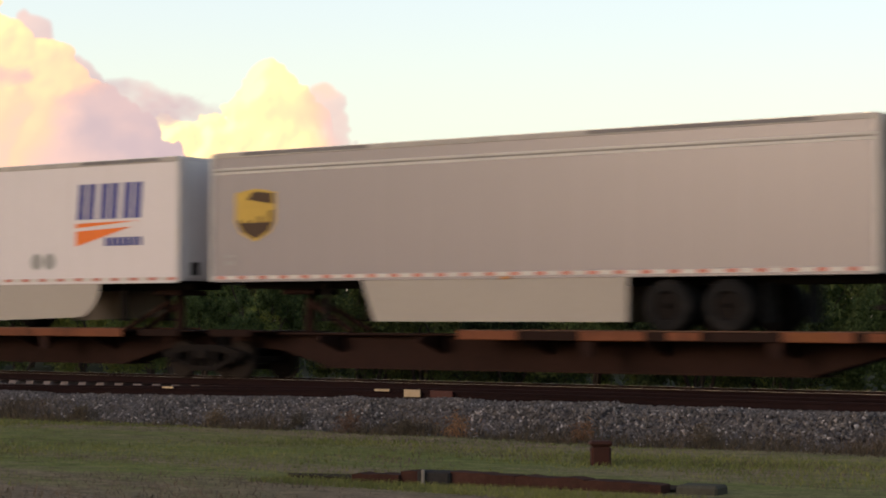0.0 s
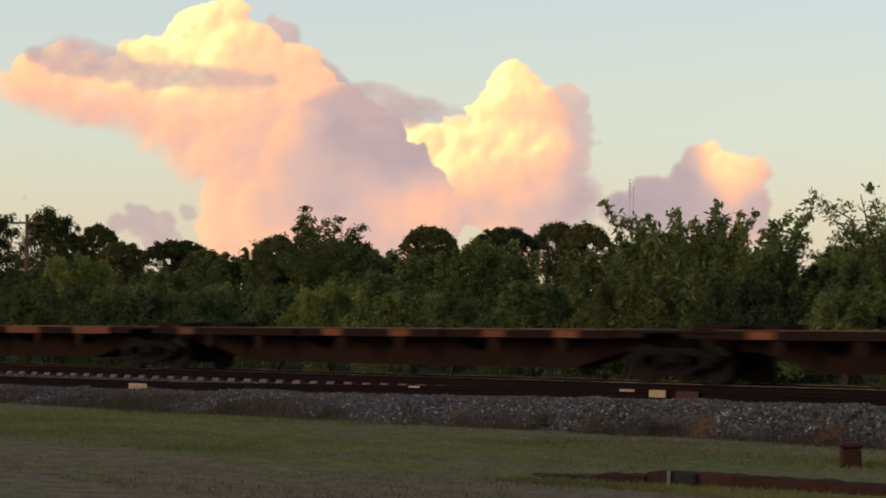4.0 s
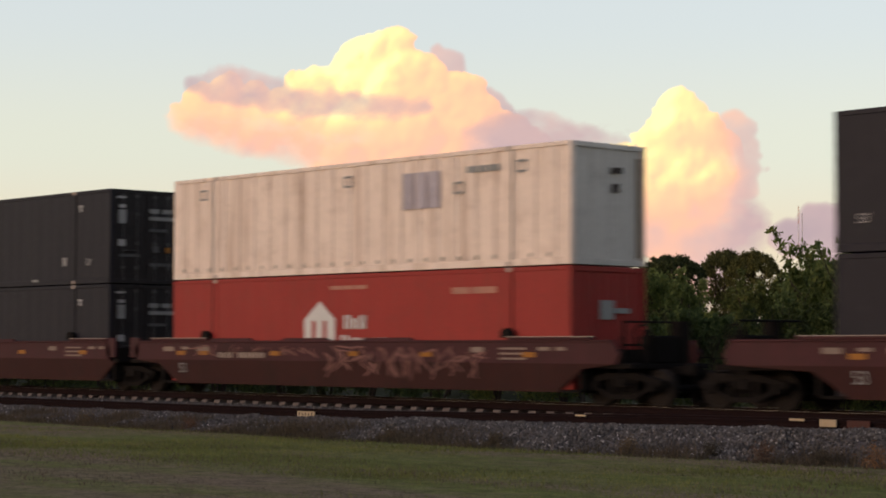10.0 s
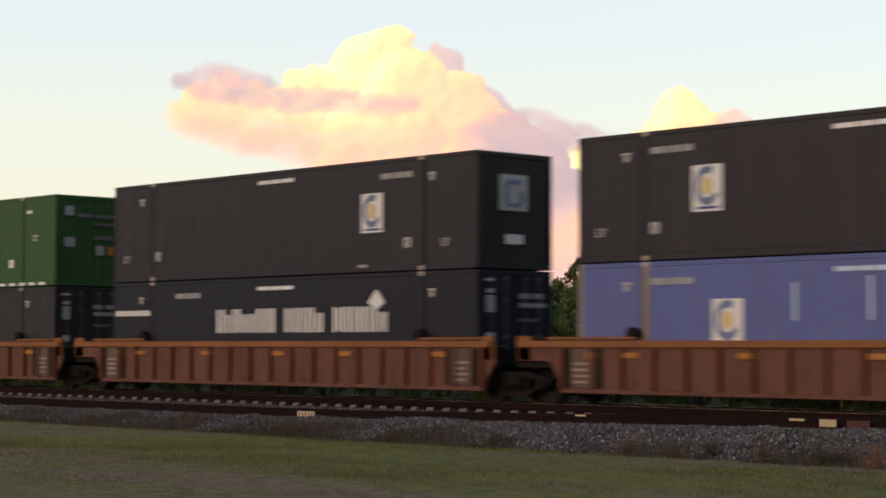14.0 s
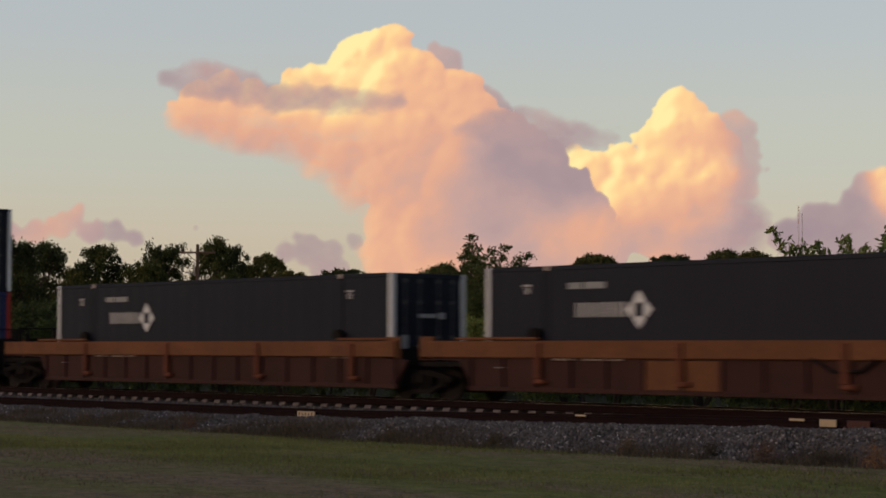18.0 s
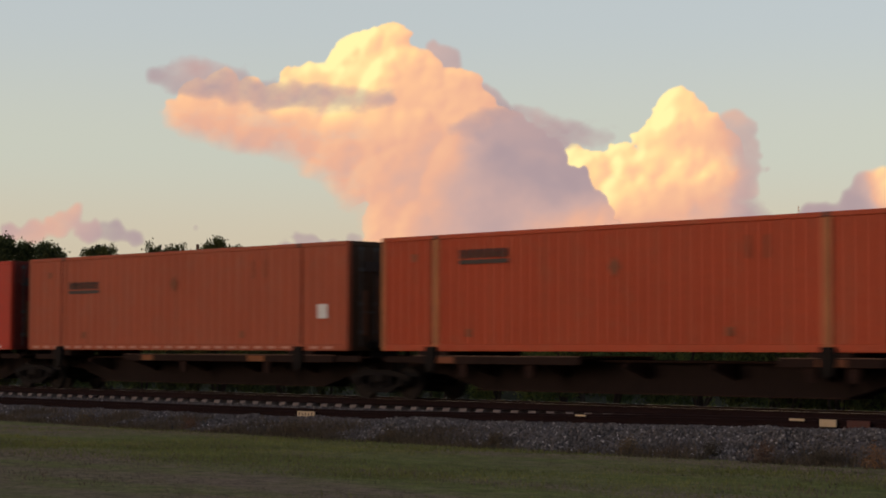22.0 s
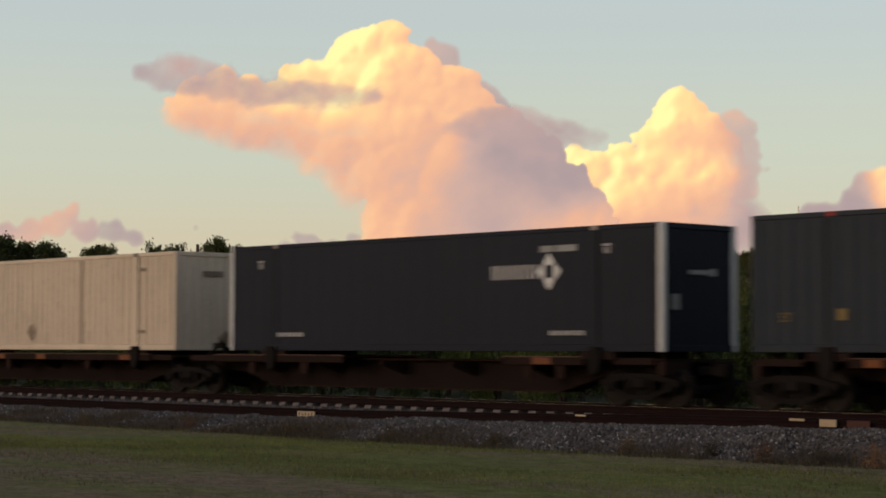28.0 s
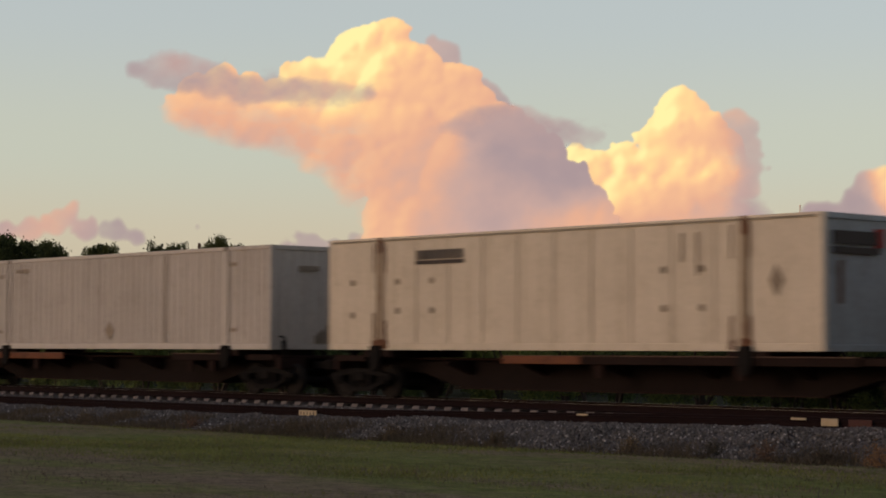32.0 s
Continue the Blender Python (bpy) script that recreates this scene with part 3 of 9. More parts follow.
def container(s, z, paint, ribs="smooth", length=16.15, label="", door=1, post_paint=None, end_paint=None, castings=None, marks=None, base_rail=None):
    """One steel box. door: which end (1 right, -1 left) has the doors; the other is a plain ribbed bulkhead."""
    c = thing("shipping_container", label, "container")
    L, W, H = length, CW / 2, CH
    pitch, depth = RIBS[ribs]
    post_paint = post_paint or paint
    end_paint = end_paint or (CHARCOAL_END if paint is BLACK else paint)
    rail_paint = base_rail or paint
    key = (ribs, L, paint.name, post_paint.name, end_paint.name, rail_paint.name)
    for sy, nm in ((-1, "side_panel"), (1, "side_panel")):
        part(nm, shared(("side", sy) + key, lambda: corrugated(L - 0.24, sy * (W - 0.012), sy, 0.16, H - 0.10, pitch, depth, 0.12, 0.46 if ribs == "panel" else 0.42).mesh("side_panel", paint)), None, c)
        part("bottom_rail", shared(("brail", sy) + key, lambda: Geo().box(0.14, L - 0.14, sy * W - 0.05 * (sy > 0), sy * W + 0.05 * (sy < 0), 0.0, 0.17, 0.012).mesh("bottom_rail", rail_paint)), None, c)
        part("top_rail", shared(("trail", sy) + key, lambda: Geo().box(0.14, L - 0.14, sy * W - 0.06 * (sy > 0), sy * W + 0.06 * (sy < 0), H - 0.11, H, 0.012).mesh("top_rail", paint)), None, c)
    part("roof", shared(("roof",) + key, lambda: Geo().box(0.1, L - 0.1, -W + 0.06, W - 0.06, H - 0.06, H - 0.015).mesh("roof", paint)), None, c)
    part("floor", shared(("floor",) + key, lambda: Geo().box(0.1, L - 0.1, -W + 0.05, W - 0.05, 0.05, 0.16).mesh("floor", SHADED_GRIME)), None, c)
    for x in (0.0, L - 0.14):
        for y in (-W, W - 0.14):
            part("corner_post", shared(("post",) + key, lambda: Geo().box(0, 0.14, 0, 0.14, 0, H, 0.015).mesh("corner_post", post_paint)), None, c, at=pose(x, y, 0))
    cast = castings or M_CAST
    inset = 1.98 if L > 14 else 0.0
    spots = (inset, L - inset)
    for i, x in enumerate(spots):
        a = x - (0.0 if i == 0 else 0.2)
        for sy in (-1, 1):
            if inset:
                part("stacking_post", shared(("spost", sy) + key, lambda: Geo().box(0, 0.2, sy * W - 0.004 if sy < 0 else W - 0.05, -W + 0.05 if sy < 0 else W + 0.004, 0, H - 0.001, 0.012).mesh("stacking_post", post_paint if post_paint is not M_WHITE and post_paint is not M_RED else paint)), None, c, at=pose(a, 0, 0))
            for zz in (0.0, H - 0.118):
                part("corner_casting", shared(("cast", sy, cast.name), lambda: Geo().box(0, 0.178, -W - 0.010 if sy < 0 else W - 0.06, -W + 0.06 if sy < 0 else W + 0.010, 0.001, 0.119, 0.014).mesh("corner_casting", cast)), None, c, at=pose(a + 0.011, 0, zz))
    if inset:
        for x in (inset - 0.035, L - inset + 0.005):
            part("post_seam", shared("seam", lambda: Geo().box(0, 0.03, -W - 0.002, -W + 0.03, 0.14, H - 0.11).mesh("post_seam", SHADED_GRIME)), None, c, "dark seam beside the post", at=pose(x, 0, 0))
    for e in (-1, 1):
        xo = L if e > 0 else 0.0
        if e == door:
            for k, (ya, yb) in enumerate(((-W + 0.15, -0.012), (0.012, W - 0.15))):
                d = part("door", Geo().box(min(xo - e * 0.09, xo - e * 0.04), max(xo - e * 0.09, xo - e * 0.04), ya, yb, 0.14, H - 0.12, 0.01), end_paint, c)
                for zz in (0.35, 1.05, 1.75, 2.35) if e > 0 else ():
                    part("door_panel_rib", Geo().box(min(xo - e * 0.042, xo - e * 0.028), max(xo - e * 0.042, xo - e * 0.028), ya + 0.08, yb - 0.08, zz, zz + 0.42, 0.006), end_paint, d)
                for q in (0.28, 0.72):
                    yy = ya + (yb - ya) * q
                    if e < 0:
                        continue
                    rg = Geo().tube((xo - e * 0.012, yy, 0.10), (xo - e * 0.012, yy, H - 0.1), 0.019, n=8)
                    for zz in (0.45, 1.2, 2.1, 2.65):
                        rg.box(min(xo - e * 0.03, xo + e * 0.012), max(xo - e * 0.03, xo + e * 0.012), yy - 0.06, yy + 0.06, zz, zz + 0.09, 0.006)
                    rod = part("lock_rod", rg, ROD, c)
                    part("door_handle", Geo().box(min(xo - e * 0.01, xo + e * 0.016), max(xo - e * 0.01, xo + e * 0.016), min(yy, yy + 0.34 * (1 if q < 0.5 else -1)), max(yy, yy + 0.34 * (1 if q < 0.5 else -1)), 1.0, 1.035, 0.004), ROD, rod)
        else:
            n = 7
            wy = (2 * W - 0.28) / n
            wave = [(xo - e * 0.10, W - 0.13), (xo - e * 0.10, -W + 0.13)]
            for q in range(n):
                y0 = -W + 0.14 + q * wy
                wave += [(xo - e * 0.065, y0 + 0.02 * wy), (xo - e * 0.032, y0 + 0.10 * wy), (xo - e * 0.032, y0 + 0.60 * wy), (xo - e * 0.065, y0 + 0.68 * wy)]
            part("end_wall", Geo().prism(wave + [(xo - e * 0.065, W - 0.13)], 0.14, H - 0.12, "z"), end_paint, c)
        part("end_sill", Geo().box(min(xo - e * 0.12, xo - e * 0.002), max(xo - e * 0.12, xo - e * 0.002), -W + 0.13, W - 0.13, 0.0, 0.15, 0.012), end_paint, c)
        part("end_header", Geo().box(min(xo - e * 0.12, xo - e * 0.002), max(xo - e * 0.12, xo - e * 0.002), -W + 0.13, W - 0.13, H - 0.13, H - 0.002, 0.012), end_paint, c)
    if marks:
        marks(c, L, door)
    return travel(c, s, z)


def end_rect(parent, e, L, y, z, w, h, material, label="", name="marking"):
    xo = L if e > 0 else 0.0
    g = Geo().box(min(xo - e * 0.03, xo + e * 0.02), max(xo - e * 0.03, xo + e * 0.02), y, y + w, z, z + h)
    return part(name, g, material, parent, label)


M_DULL = surface("worn_dim_marking", (0.10, 0.095, 0.095), 0.6, grain=0.2, dirt=(0.03, 0.028, 0.028), dirt_amount=0.6, streaks=0, bump=0)


def end_row(parent, e, L, y, z, w, h, widths, material):
    """A row of small bars on an end, as worn lettering reads; a negative width is a space."""
    xo = L if e > 0 else 0.0
    total = sum(abs(q) for q in widths) + 0.35 * (len(widths) - 1)
    g, at, k = Geo(), y, w / total
    for q in widths:
        if q > 0:
            g.box(min(xo - e * 0.03, xo + e * 0.02), max(xo - e * 0.03, xo + e * 0.02), at, at + q * k, z, z + h)
        at += (abs(q) + 0.35) * k
    row = part("marking", g, material, parent)
    row["kind"] = "stuff"
    return row


def number53(c, x, z, h, material):
    part("length_number", letters("53'", h, material), None, c, "the number 53", at=pose(x, -CW / 2 - 0.008, z))


def round_badge(c, x, z):
    """A white panel with a blue ring and a yellow heart."""
    p = decal(c, [rect(x + 0.06, z, 0.84, 1.02)], M_WHITE, "white panel with a round blue and yellow badge", "badge")
    arc = lambda r, a, b, n=14: [(x + 0.48 + r * 0.8 * math.cos(radians(a + (b - a) * i / n)), z + 0.56 + r * math.sin(radians(a + (b - a) * i / n))) for i in range(n + 1)]
    g = Geo()
    g.prism(arc(0.44, 60, 330) + arc(0.27, 330, 60), -CW / 2 - 0.014, -CW / 2 - 0.010, "y")
    part("badge_ring", g, surface("dusky_blue_marking", (0.12, 0.15, 0.24)), p, "dusky blue ring")
    part("badge_heart", Geo().prism(arc(0.20, 0, 345, 16), -CW / 2 - 0.015, -CW / 2 - 0.010, "y"), surface("pale_gold_marking", (0.52, 0.38, 0.17)), p, "pale gold disc")
    part("badge_foot", Geo().prism(rect(x + 0.2, z + 0.05, 0.6, 0.06), -CW / 2 - 0.014, -CW / 2 - 0.010, "y"), M_BLUE, p, "dark blue bar")


def marks_coast(badge=3.40, flip=False, name_bar=False, blue=False):
    def go(c, L, door):
        ink = M_WHITE if not blue else M_PALE
        if badge is not None:
            round_badge(c, badge, 1.02)
        at = 12.5 if flip else 3.3 if name_bar else 2.25
        decal(c, dashes(at, 2.38, 1.22, 0.15, (3, 1, 2, 2)), M_GREY, "worn grey number line")
        decal(c, dashes(7.25, 2.55, 1.6, 0.10, (4, 3, 4)), ink, "small white line of lettering")
        for x, z in ((1.38, 2.40), (14.35, 2.40)):
            decal(c, [rect(x, z, 0.26, 0.055), rect(x + 0.06, z - 0.15, 0.06, 0.14), rect(x + 0.15, z - 0.15, 0.06, 0.14)], M_STENCIL, "small dull white stencil")
        number53(c, 0.55, 0.58, 0.20, M_STENCIL)
        number53(c, 14.8, 0.58, 0.20, M_STENCIL)
        for x in (2.24, 13.42):
            decal(c, [rect(x, 0.58, 0.055, 0.22), rect(x + 0.09, 0.58, 0.055, 0.22), rect(x + 0.18, 0.60, 0.07, 0.2), rect(x, 0.80, 0.25, 0.045)], M_STENCIL, "small dull white stencil")
        decal(c, [rect(11.6, 0.12, 0.35, 0.08)], M_GREY, "small grey stencil")
        if name_bar:
            decal(c, letter_blocks(5.33, 1.38, 7.5, 0.66, (1.0, .5, 1, .8, .5, 1, 1, -.7, 1, 1, .9, .8, -.7, 1.1, 1, 1, .9, .8)), M_WHITE, "large white block name", "name_blocks")
            decal(c, [[(12.0, 2.14), (12.34, 2.48), (12.68, 2.14), (12.34, 1.95)]], M_WHITE, "white leaf-shaped emblem")
            decal(c, dashes(0.15, 1.9, 1.8, 0.16, (1, 1, 1, 1, 1, 1, 1)), M_WHITE, "white line of lettering")
        if blue:
            decal(c, [rect(6.2, 1.55, 0.07, 0.8), rect(8.1, 1.55, 0.07, 0.9)], M_PALE, "thin pale upright mark")
            decal(c, [rect(14.82, 0.35 + 0.2 * k, 0.2, 0.13) for k in range(9)], M_STENCIL, "column of white marks")
            decal(c, [rect(12.9, 1.55, 0.3, 0.62)], surface("dark_blue_patch", (0.018, 0.022, 0.06)), "dark repaired patch")
            end_row(c, 1, L, 0.0, 1.35, 0.7, 0.10, (1, 2, 1, 1), M_STENCIL)
            end_row(c, 1, L, 0.1, 0.95, 0.5, 0.2, (1, 1), M_STENCIL)
            for y in (-1.1, 0.98):
                end_rect(c, 1, L, y, 0.1, 0.12, 2.6, surface("dark_blue_patch", (0.018, 0.022, 0.06)), "dark end post")
        if door > 0:
            end_rect(c, 1, L, -1.0, 1.85, 0.26, 0.42, M_GREY if not blue else M_WHITE, "dull placard on the door")
            end_rect(c, 1, L, -0.98, 2.33, 0.22, 0.10, M_STENCIL)
            end_rect(c, 1, L, -1.0, 1.15, 0.24, 0.2, M_STENCIL)
            end_row(c, 1, L, 0.15, 2.20, 0.80, 0.13, (1, 1, 1, -1, 1, 1, 1), M_GREY)
            end_row(c, 1, L, 0.15, 1.98, 0.90, 0.11, (1, 2, 1, 1, 2, 1), M_GREY)
            end_row(c, 1, L, 0.15, 1.62, 0.60, 0.09, (2, 1, 1, 2), M_DULL)
            end_row(c, 1, L, -0.95, 0.82, 0.70, 0.08, (1, 1, 2, 1), M_DULL)
            end_row(c, 1, L, 0.15, 0.55, 0.80, 0.10, (2, 1, 1, 2), M_DULL)
            end_row(c, 1, L, -1.05, 2.62, 0.30, 0.06, (1,), M_STENCIL)
            end_rect(c, 1, L, 0.74, 0.98, 0.17, 0.17, M_AMBER, "faded amber placard")
            end_rect(c, 1, L, 0.25, 0.98, 0.20, 0.20, M_DULL)
        elif not blue:
            end_rect(c, 1, L, -0.55, 1.45, 0.95, 0.9, M_STENCIL, "pale panel with a round blue badge")
            for y, zz, w, h in ((-0.40, 1.62, 0.14, 0.52), (0.12, 1.62, 0.14, 0.30), (-0.32, 2.10, 0.5, 0.12), (-0.32, 1.54, 0.5, 0.10)):
                xo = L + 0.022
                part("badge_ring", Geo().box(xo - 0.004, xo + 0.004, y, y + w, zz, zz + h), surface("dusky_blue_marking", (0.12, 0.15, 0.24)), c, "dusky blue bar of a ring")
            end_rect(c, 1, L, -0.35, 0.62, 0.6, 0.24, M_WHITE)
    return go


def bar(x0, x1, z0=0.0, z1=1.0, lean=0.0):
    return ((x0, z0), (x1, z0), (x1 + lean, z1), (x0 + lean, z1))


BARS = ((bar(0.04, 0.23), bar(0.37, 0.56), bar(0.70, 0.89)), (bar(0.06, 0.34), bar(0.56, 0.84)), (bar(0.04, 0.24), bar(0.38, 0.55, 0.06, 0.94), bar(0.70, 0.90)), (bar(0.06, 0.34), bar(0.57, 0.86)), (bar(0.04, 0.22), bar(0.37, 0.56), bar(0.70, 0.89)))


def letter_blocks(x, z, w, h, widths, lean=0.0):
    """Plain groups of bars, as wide as the signs of a name; a negative width is a space."""
    total = sum(abs(q) for q in widths) + 0.14 * len(widths)
    k, at, out_ = w / total, x, []
    for i, q in enumerate(widths):
        if q > 0:
            hh = h if q >= 0.9 else h * 0.78
            out_.append([[(at + px * q * k * 1.1 + lean * pz, z + pz * hh) for px, pz in b] for b in BARS[(i * 3 + len(widths)) % 5]])
        at += (abs(q) + 0.14) * k
    return out_


def marks_hex(reflect=False):
    def go(c, L, door):
        x, z, r = 7.26, 1.50, 0.74
        hexa = decal(c, [[(x + r * 0.86 * math.cos(radians(90 + 60 * i)), z + r * math.sin(radians(90 + 60 * i))) for i in range(6)]], M_WHITE, "white hexagon emblem with a red block mark", "emblem")
        g = Geo()
        for q in (rect(x - 0.3, z - 0.34, 0.16, 0.68), rect(x + 0.14, z - 0.34, 0.16, 0.68), [(x - 0.15, z), (x, z - 0.12), (x + 0.15, z), (x, z + 0.12)]):
            g.prism(q, -CW / 2 - 0.014, -CW / 2 - 0.010, "y")
        part("emblem_mark", g, M_RED, hexa, "two red bars and a lozenge")
        decal(c, letter_blocks(8.32, 1.50, 0.85, 0.33, (1, .8, .9)) + letter_blocks(8.2, 1.12, 1.5, 0.33, (1, .6, .8, .8, .9)), M_WHITE, "two rows of white blocks", "name_blocks")
        decal(c, dashes(2.35, 2.42, 1.5, 0.15, (3, 1, 2, 2)), M_GREY)
        decal(c, dashes(7.3, 2.52, 1.7, 0.10, (4, 3, 4)), M_WHITE)
        decal(c, [rect(1.3, 2.35, 0.3, 0.10), rect(14.4, 2.35, 0.3, 0.1)], M_WHITE)
        number53(c, 0.75, 1.45, 0.2, M_WHITE)
        number53(c, 14.75, 1.45, 0.2, M_WHITE)
        decal(c, [rect(2.3, 0.62, 0.28, 0.26), rect(13.3, 0.62, 0.28, 0.26)], M_WHITE)
        if reflect:
            decal(c, [rect(0.3 + 0.62 * i, 0.03, 0.36, 0.09) for i in range(25)], M_WHITE, "row of white reflective dashes")
        for y, zz, w, h in ((-0.95, 2.25, 0.3, 0.3), (-0.5, 2.2, 0.5, 0.12), (0.1, 2.2, 0.8, 0.1), (-0.95, 1.25, 0.35, 0.3), (0.1, 1.5, 0.7, 0.12), (0.2, 1.0, 0.3, 0.3)):
            end_rect(c, 1, L, y, zz, w, h, M_DULL if w > 0.4 else M_GREY)
        end_row(c, 1, L, 0.1, 1.95, 0.8, 0.1, (1, 2, 1, 1, 2), M_DULL)
        end_rect(c, 1, L, 0.62, 1.02, 0.26, 0.26, M_AMBER, "faded amber placard")
    return go


def marks_white(x0, line, stencils):
    def go(c, L, door):
        """Faded white box with a patch of blue-grey squares."""
        decal(c, [rect(x0 + 0.48 * i, 1.55, 0.42, 0.92) for i in range(3)], surface("faded_lilac_marking", (0.40, 0.345, 0.375)), "faded lilac block emblem", "emblem")
        decal(c, dashes(line, 2.34, 1.15, 0.16, (3, 2, 3)), M_GREY)
        for x, z in stencils:
            decal(c, [rect(x - 0.17, z, 0.35, 0.05), rect(x - 0.17, z - 0.25, 0.35, 0.05), rect(x - 0.17, z - 0.2, 0.04, 0.2), rect(x + 0.14, z - 0.2, 0.04, 0.2)], M_GREY, "small grey outlined stencil")
        decal(c, [rect(0.5 + 0.62 * i, 0.20, 0.10, 0.10) for i in range(25)], surface("pale_brown_lug", (0.40, 0.32, 0.26)), "row of small dark lugs along the foot")
        end_rect(c, 1, L, 0.1, 2.2, 0.35, 0.14, M_DARK)
        end_rect(c, 1, L, 0.15, 1.75, 0.2, 0.2, M_DARK)
        end_rect(c, 1, L, 0.98, 0.2, 0.16, 2.4, surface("grey_brown_mark", (0.25, 0.18, 0.13)), "dirty stained edge")
    return go


def marks_house(c, L, door):
    """Red box with a white house-shaped emblem."""
    x = 6.19
    decal(c, [[(x, 0.55), (x + 1.3, 0.55), (x + 1.3, 1.72), (x + 0.65, 2.2), (x, 1.72)]], M_WHITE, "white house-shaped emblem", "emblem")
    decal(c, [rect(x + 0.33, 0.9, 0.16, 0.78), rect(x + 0.80, 0.9, 0.16, 0.78)], M_RED, "two red bars", y=-CW / 2 - 0.012)
    decal(c, letter_blocks(7.85, 1.46, 0.95, 0.36, (1, .8, .9)) + letter_blocks(7.72, 1.0, 2.0, 0.30, (1, .8, .8, -.5, .8, .8)), M_WHITE, "rows of white blocks", "name_blocks")
    decal(c, dashes(7.28, 2.50, 1.5, 0.1, (3, 3, 3)) + dashes(12.05, 2.30, 1.6, 0.16, (3, 4)), G_PINK)
    end_rect(c, 1, L, -0.3, 1.65, 0.45, 0.45, M_GREY, "pale round stencil")
    end_rect(c, 1, L, 0.2, 1.8, 0.5, 0.12, M_GREY)


def marks_diamond(right=False, wide=False):
    """Dark box with white blocks and a four-part diamond."""
    def go(c, L, door):
        x, z = (10.65, 1.72) if right else (3.03, 1.68)
        decal(c, letter_blocks(x, z, 1.62, 0.34, (1.2, 1.2, 1.1, 1)), M_STENCIL, "white blocks of a name", "name_blocks")
        cx, cz, r = x + 1.97, z + 0.16, 0.44
        pieces = []
        for a in range(4):
            ca, sa = math.cos(radians(90 * a)), math.sin(radians(90 * a))
            turn = lambda p: (cx + (p[0] * ca - p[1] * sa) * 0.92, cz + p[0] * sa + p[1] * ca)
            pieces.append([turn(p) for p in ((0.0, r), (-0.2, r - 0.22), (-0.11, 0.15), (0.11, 0.15), (0.2, r - 0.22))])
        decal(c, pieces, M_WHITE, "white four-part diamond emblem", "emblem")
        decal(c, dashes(x - 0.25 if not right else x + 1.68, 2.34, 1.18, 0.15, (2, 3)), M_GREY)
        for q in (1.3, 14.35):
            decal(c, [rect(q, 2.42, 0.26, 0.055), rect(q + 0.05, 2.25, 0.06, 0.15), rect(q + 0.15, 2.25, 0.06, 0.15)], M_STENCIL, "small dull white stencil")
        decal(c, dashes(2.2, 0.38, 1.1, 0.11, (1, 1, .3, 1, 1, .3, 1, 1)) + dashes(12.65, 0.38, 1.1, 0.11, (1, 1, .3, 1, 1, .3, 1, 1)), M_STENCIL, "small dull white stencils")
        if not wide:
            decal(c, [[(7.82, 2.06), (8.07, 2.38), (8.32, 2.06), (8.07, 1.74)]], M_WHITE, "white diamond placard")
        end_row(c, 1, L, -0.35, 1.75, 0.6, 0.1, (1, 1, 1, 1), M_STENCIL)
        end_rect(c, 1, L, 0.35, 1.72, 0.17, 0.17, M_STENCIL)
        end_rect(c, 1, L, -0.95, 0.95, 0.2, 0.35, M_GREY)
    return go


def marks_stack(patch=False, low=0.0):
    def go(c, L, door):
        cx, cz, r = 3.12, 2.12, 0.46
        stripes = []
        for i in range(9):
            zz = cz - 0.40 + i * 0.092
            q = math.sqrt(max(0.02, r * r - (zz - cz) ** 2))
            stripes.append(rect(cx, zz, q * 1.9, 0.05))
        decal(c, [[(cx - 0.62, cz), (cx, cz + 0.42), (cx, cz - 0.42)]] + stripes, M_WHITE, "white wedge and striped disc emblem", "emblem")
        decal(c, letter_blocks(5.13, 1.2, 1.95, 0.52, (1.1, .9, .8, .9, .8)), M_RED, "red blocks of a name", "name_blocks")
        decal(c, letter_blocks(7.2, 1.2, 3.75, 0.56, (1.1, .8, .9, .8, .9, .8, .9, .8, .6, 1)), M_WHITE, "white blocks of a name", "name_blocks")
        decal(c, [rect(7.79, 2.34, 0.56, 0.38)], M_WHITE, "white square placard")
        decal(c, dashes(12.88, 2.4, 1.0, 0.13, (2, 3)), M_WHITE)
        part("length_number", letters("53", 0.36, M_WHITE), None, c, "the number 53", at=pose(14.8, -CW / 2 - 0.008, 1.93))
        decal(c, [rect(14.88, 1.46, 0.40, 0.34)], M_WHITE, "white panel of small print")
        decal(c, [rect(3.1, 0.32, 0.2, 0.06), rect(12.4, 0.32, 0.2, 0.06)], M_WHITE)
        decal(c, [rect(15.2, 0.55, 0.22, 0.22)], M_AMBER)
        if patch:
            decal(c, [rect(0.2, 0.2, 1.72, 2.58)], surface("grey_repair_paint", (0.17, 0.19, 0.21)), "grey repainted end panel", y=-CW / 2 - 0.002)
            decal(c, [rect(0.7, 0.85, 0.45, 0.4)], M_WHITE)
        part("length_number", letters("53", 0.42, M_WHITE), None, c, "the number 53", at=pose(L + 0.006, -0.35, 1.9, 0, 0, 90))
        end_rect(c, 1, L, -0.35, 1.3, 0.6, 0.42, M_GREY)
    return go


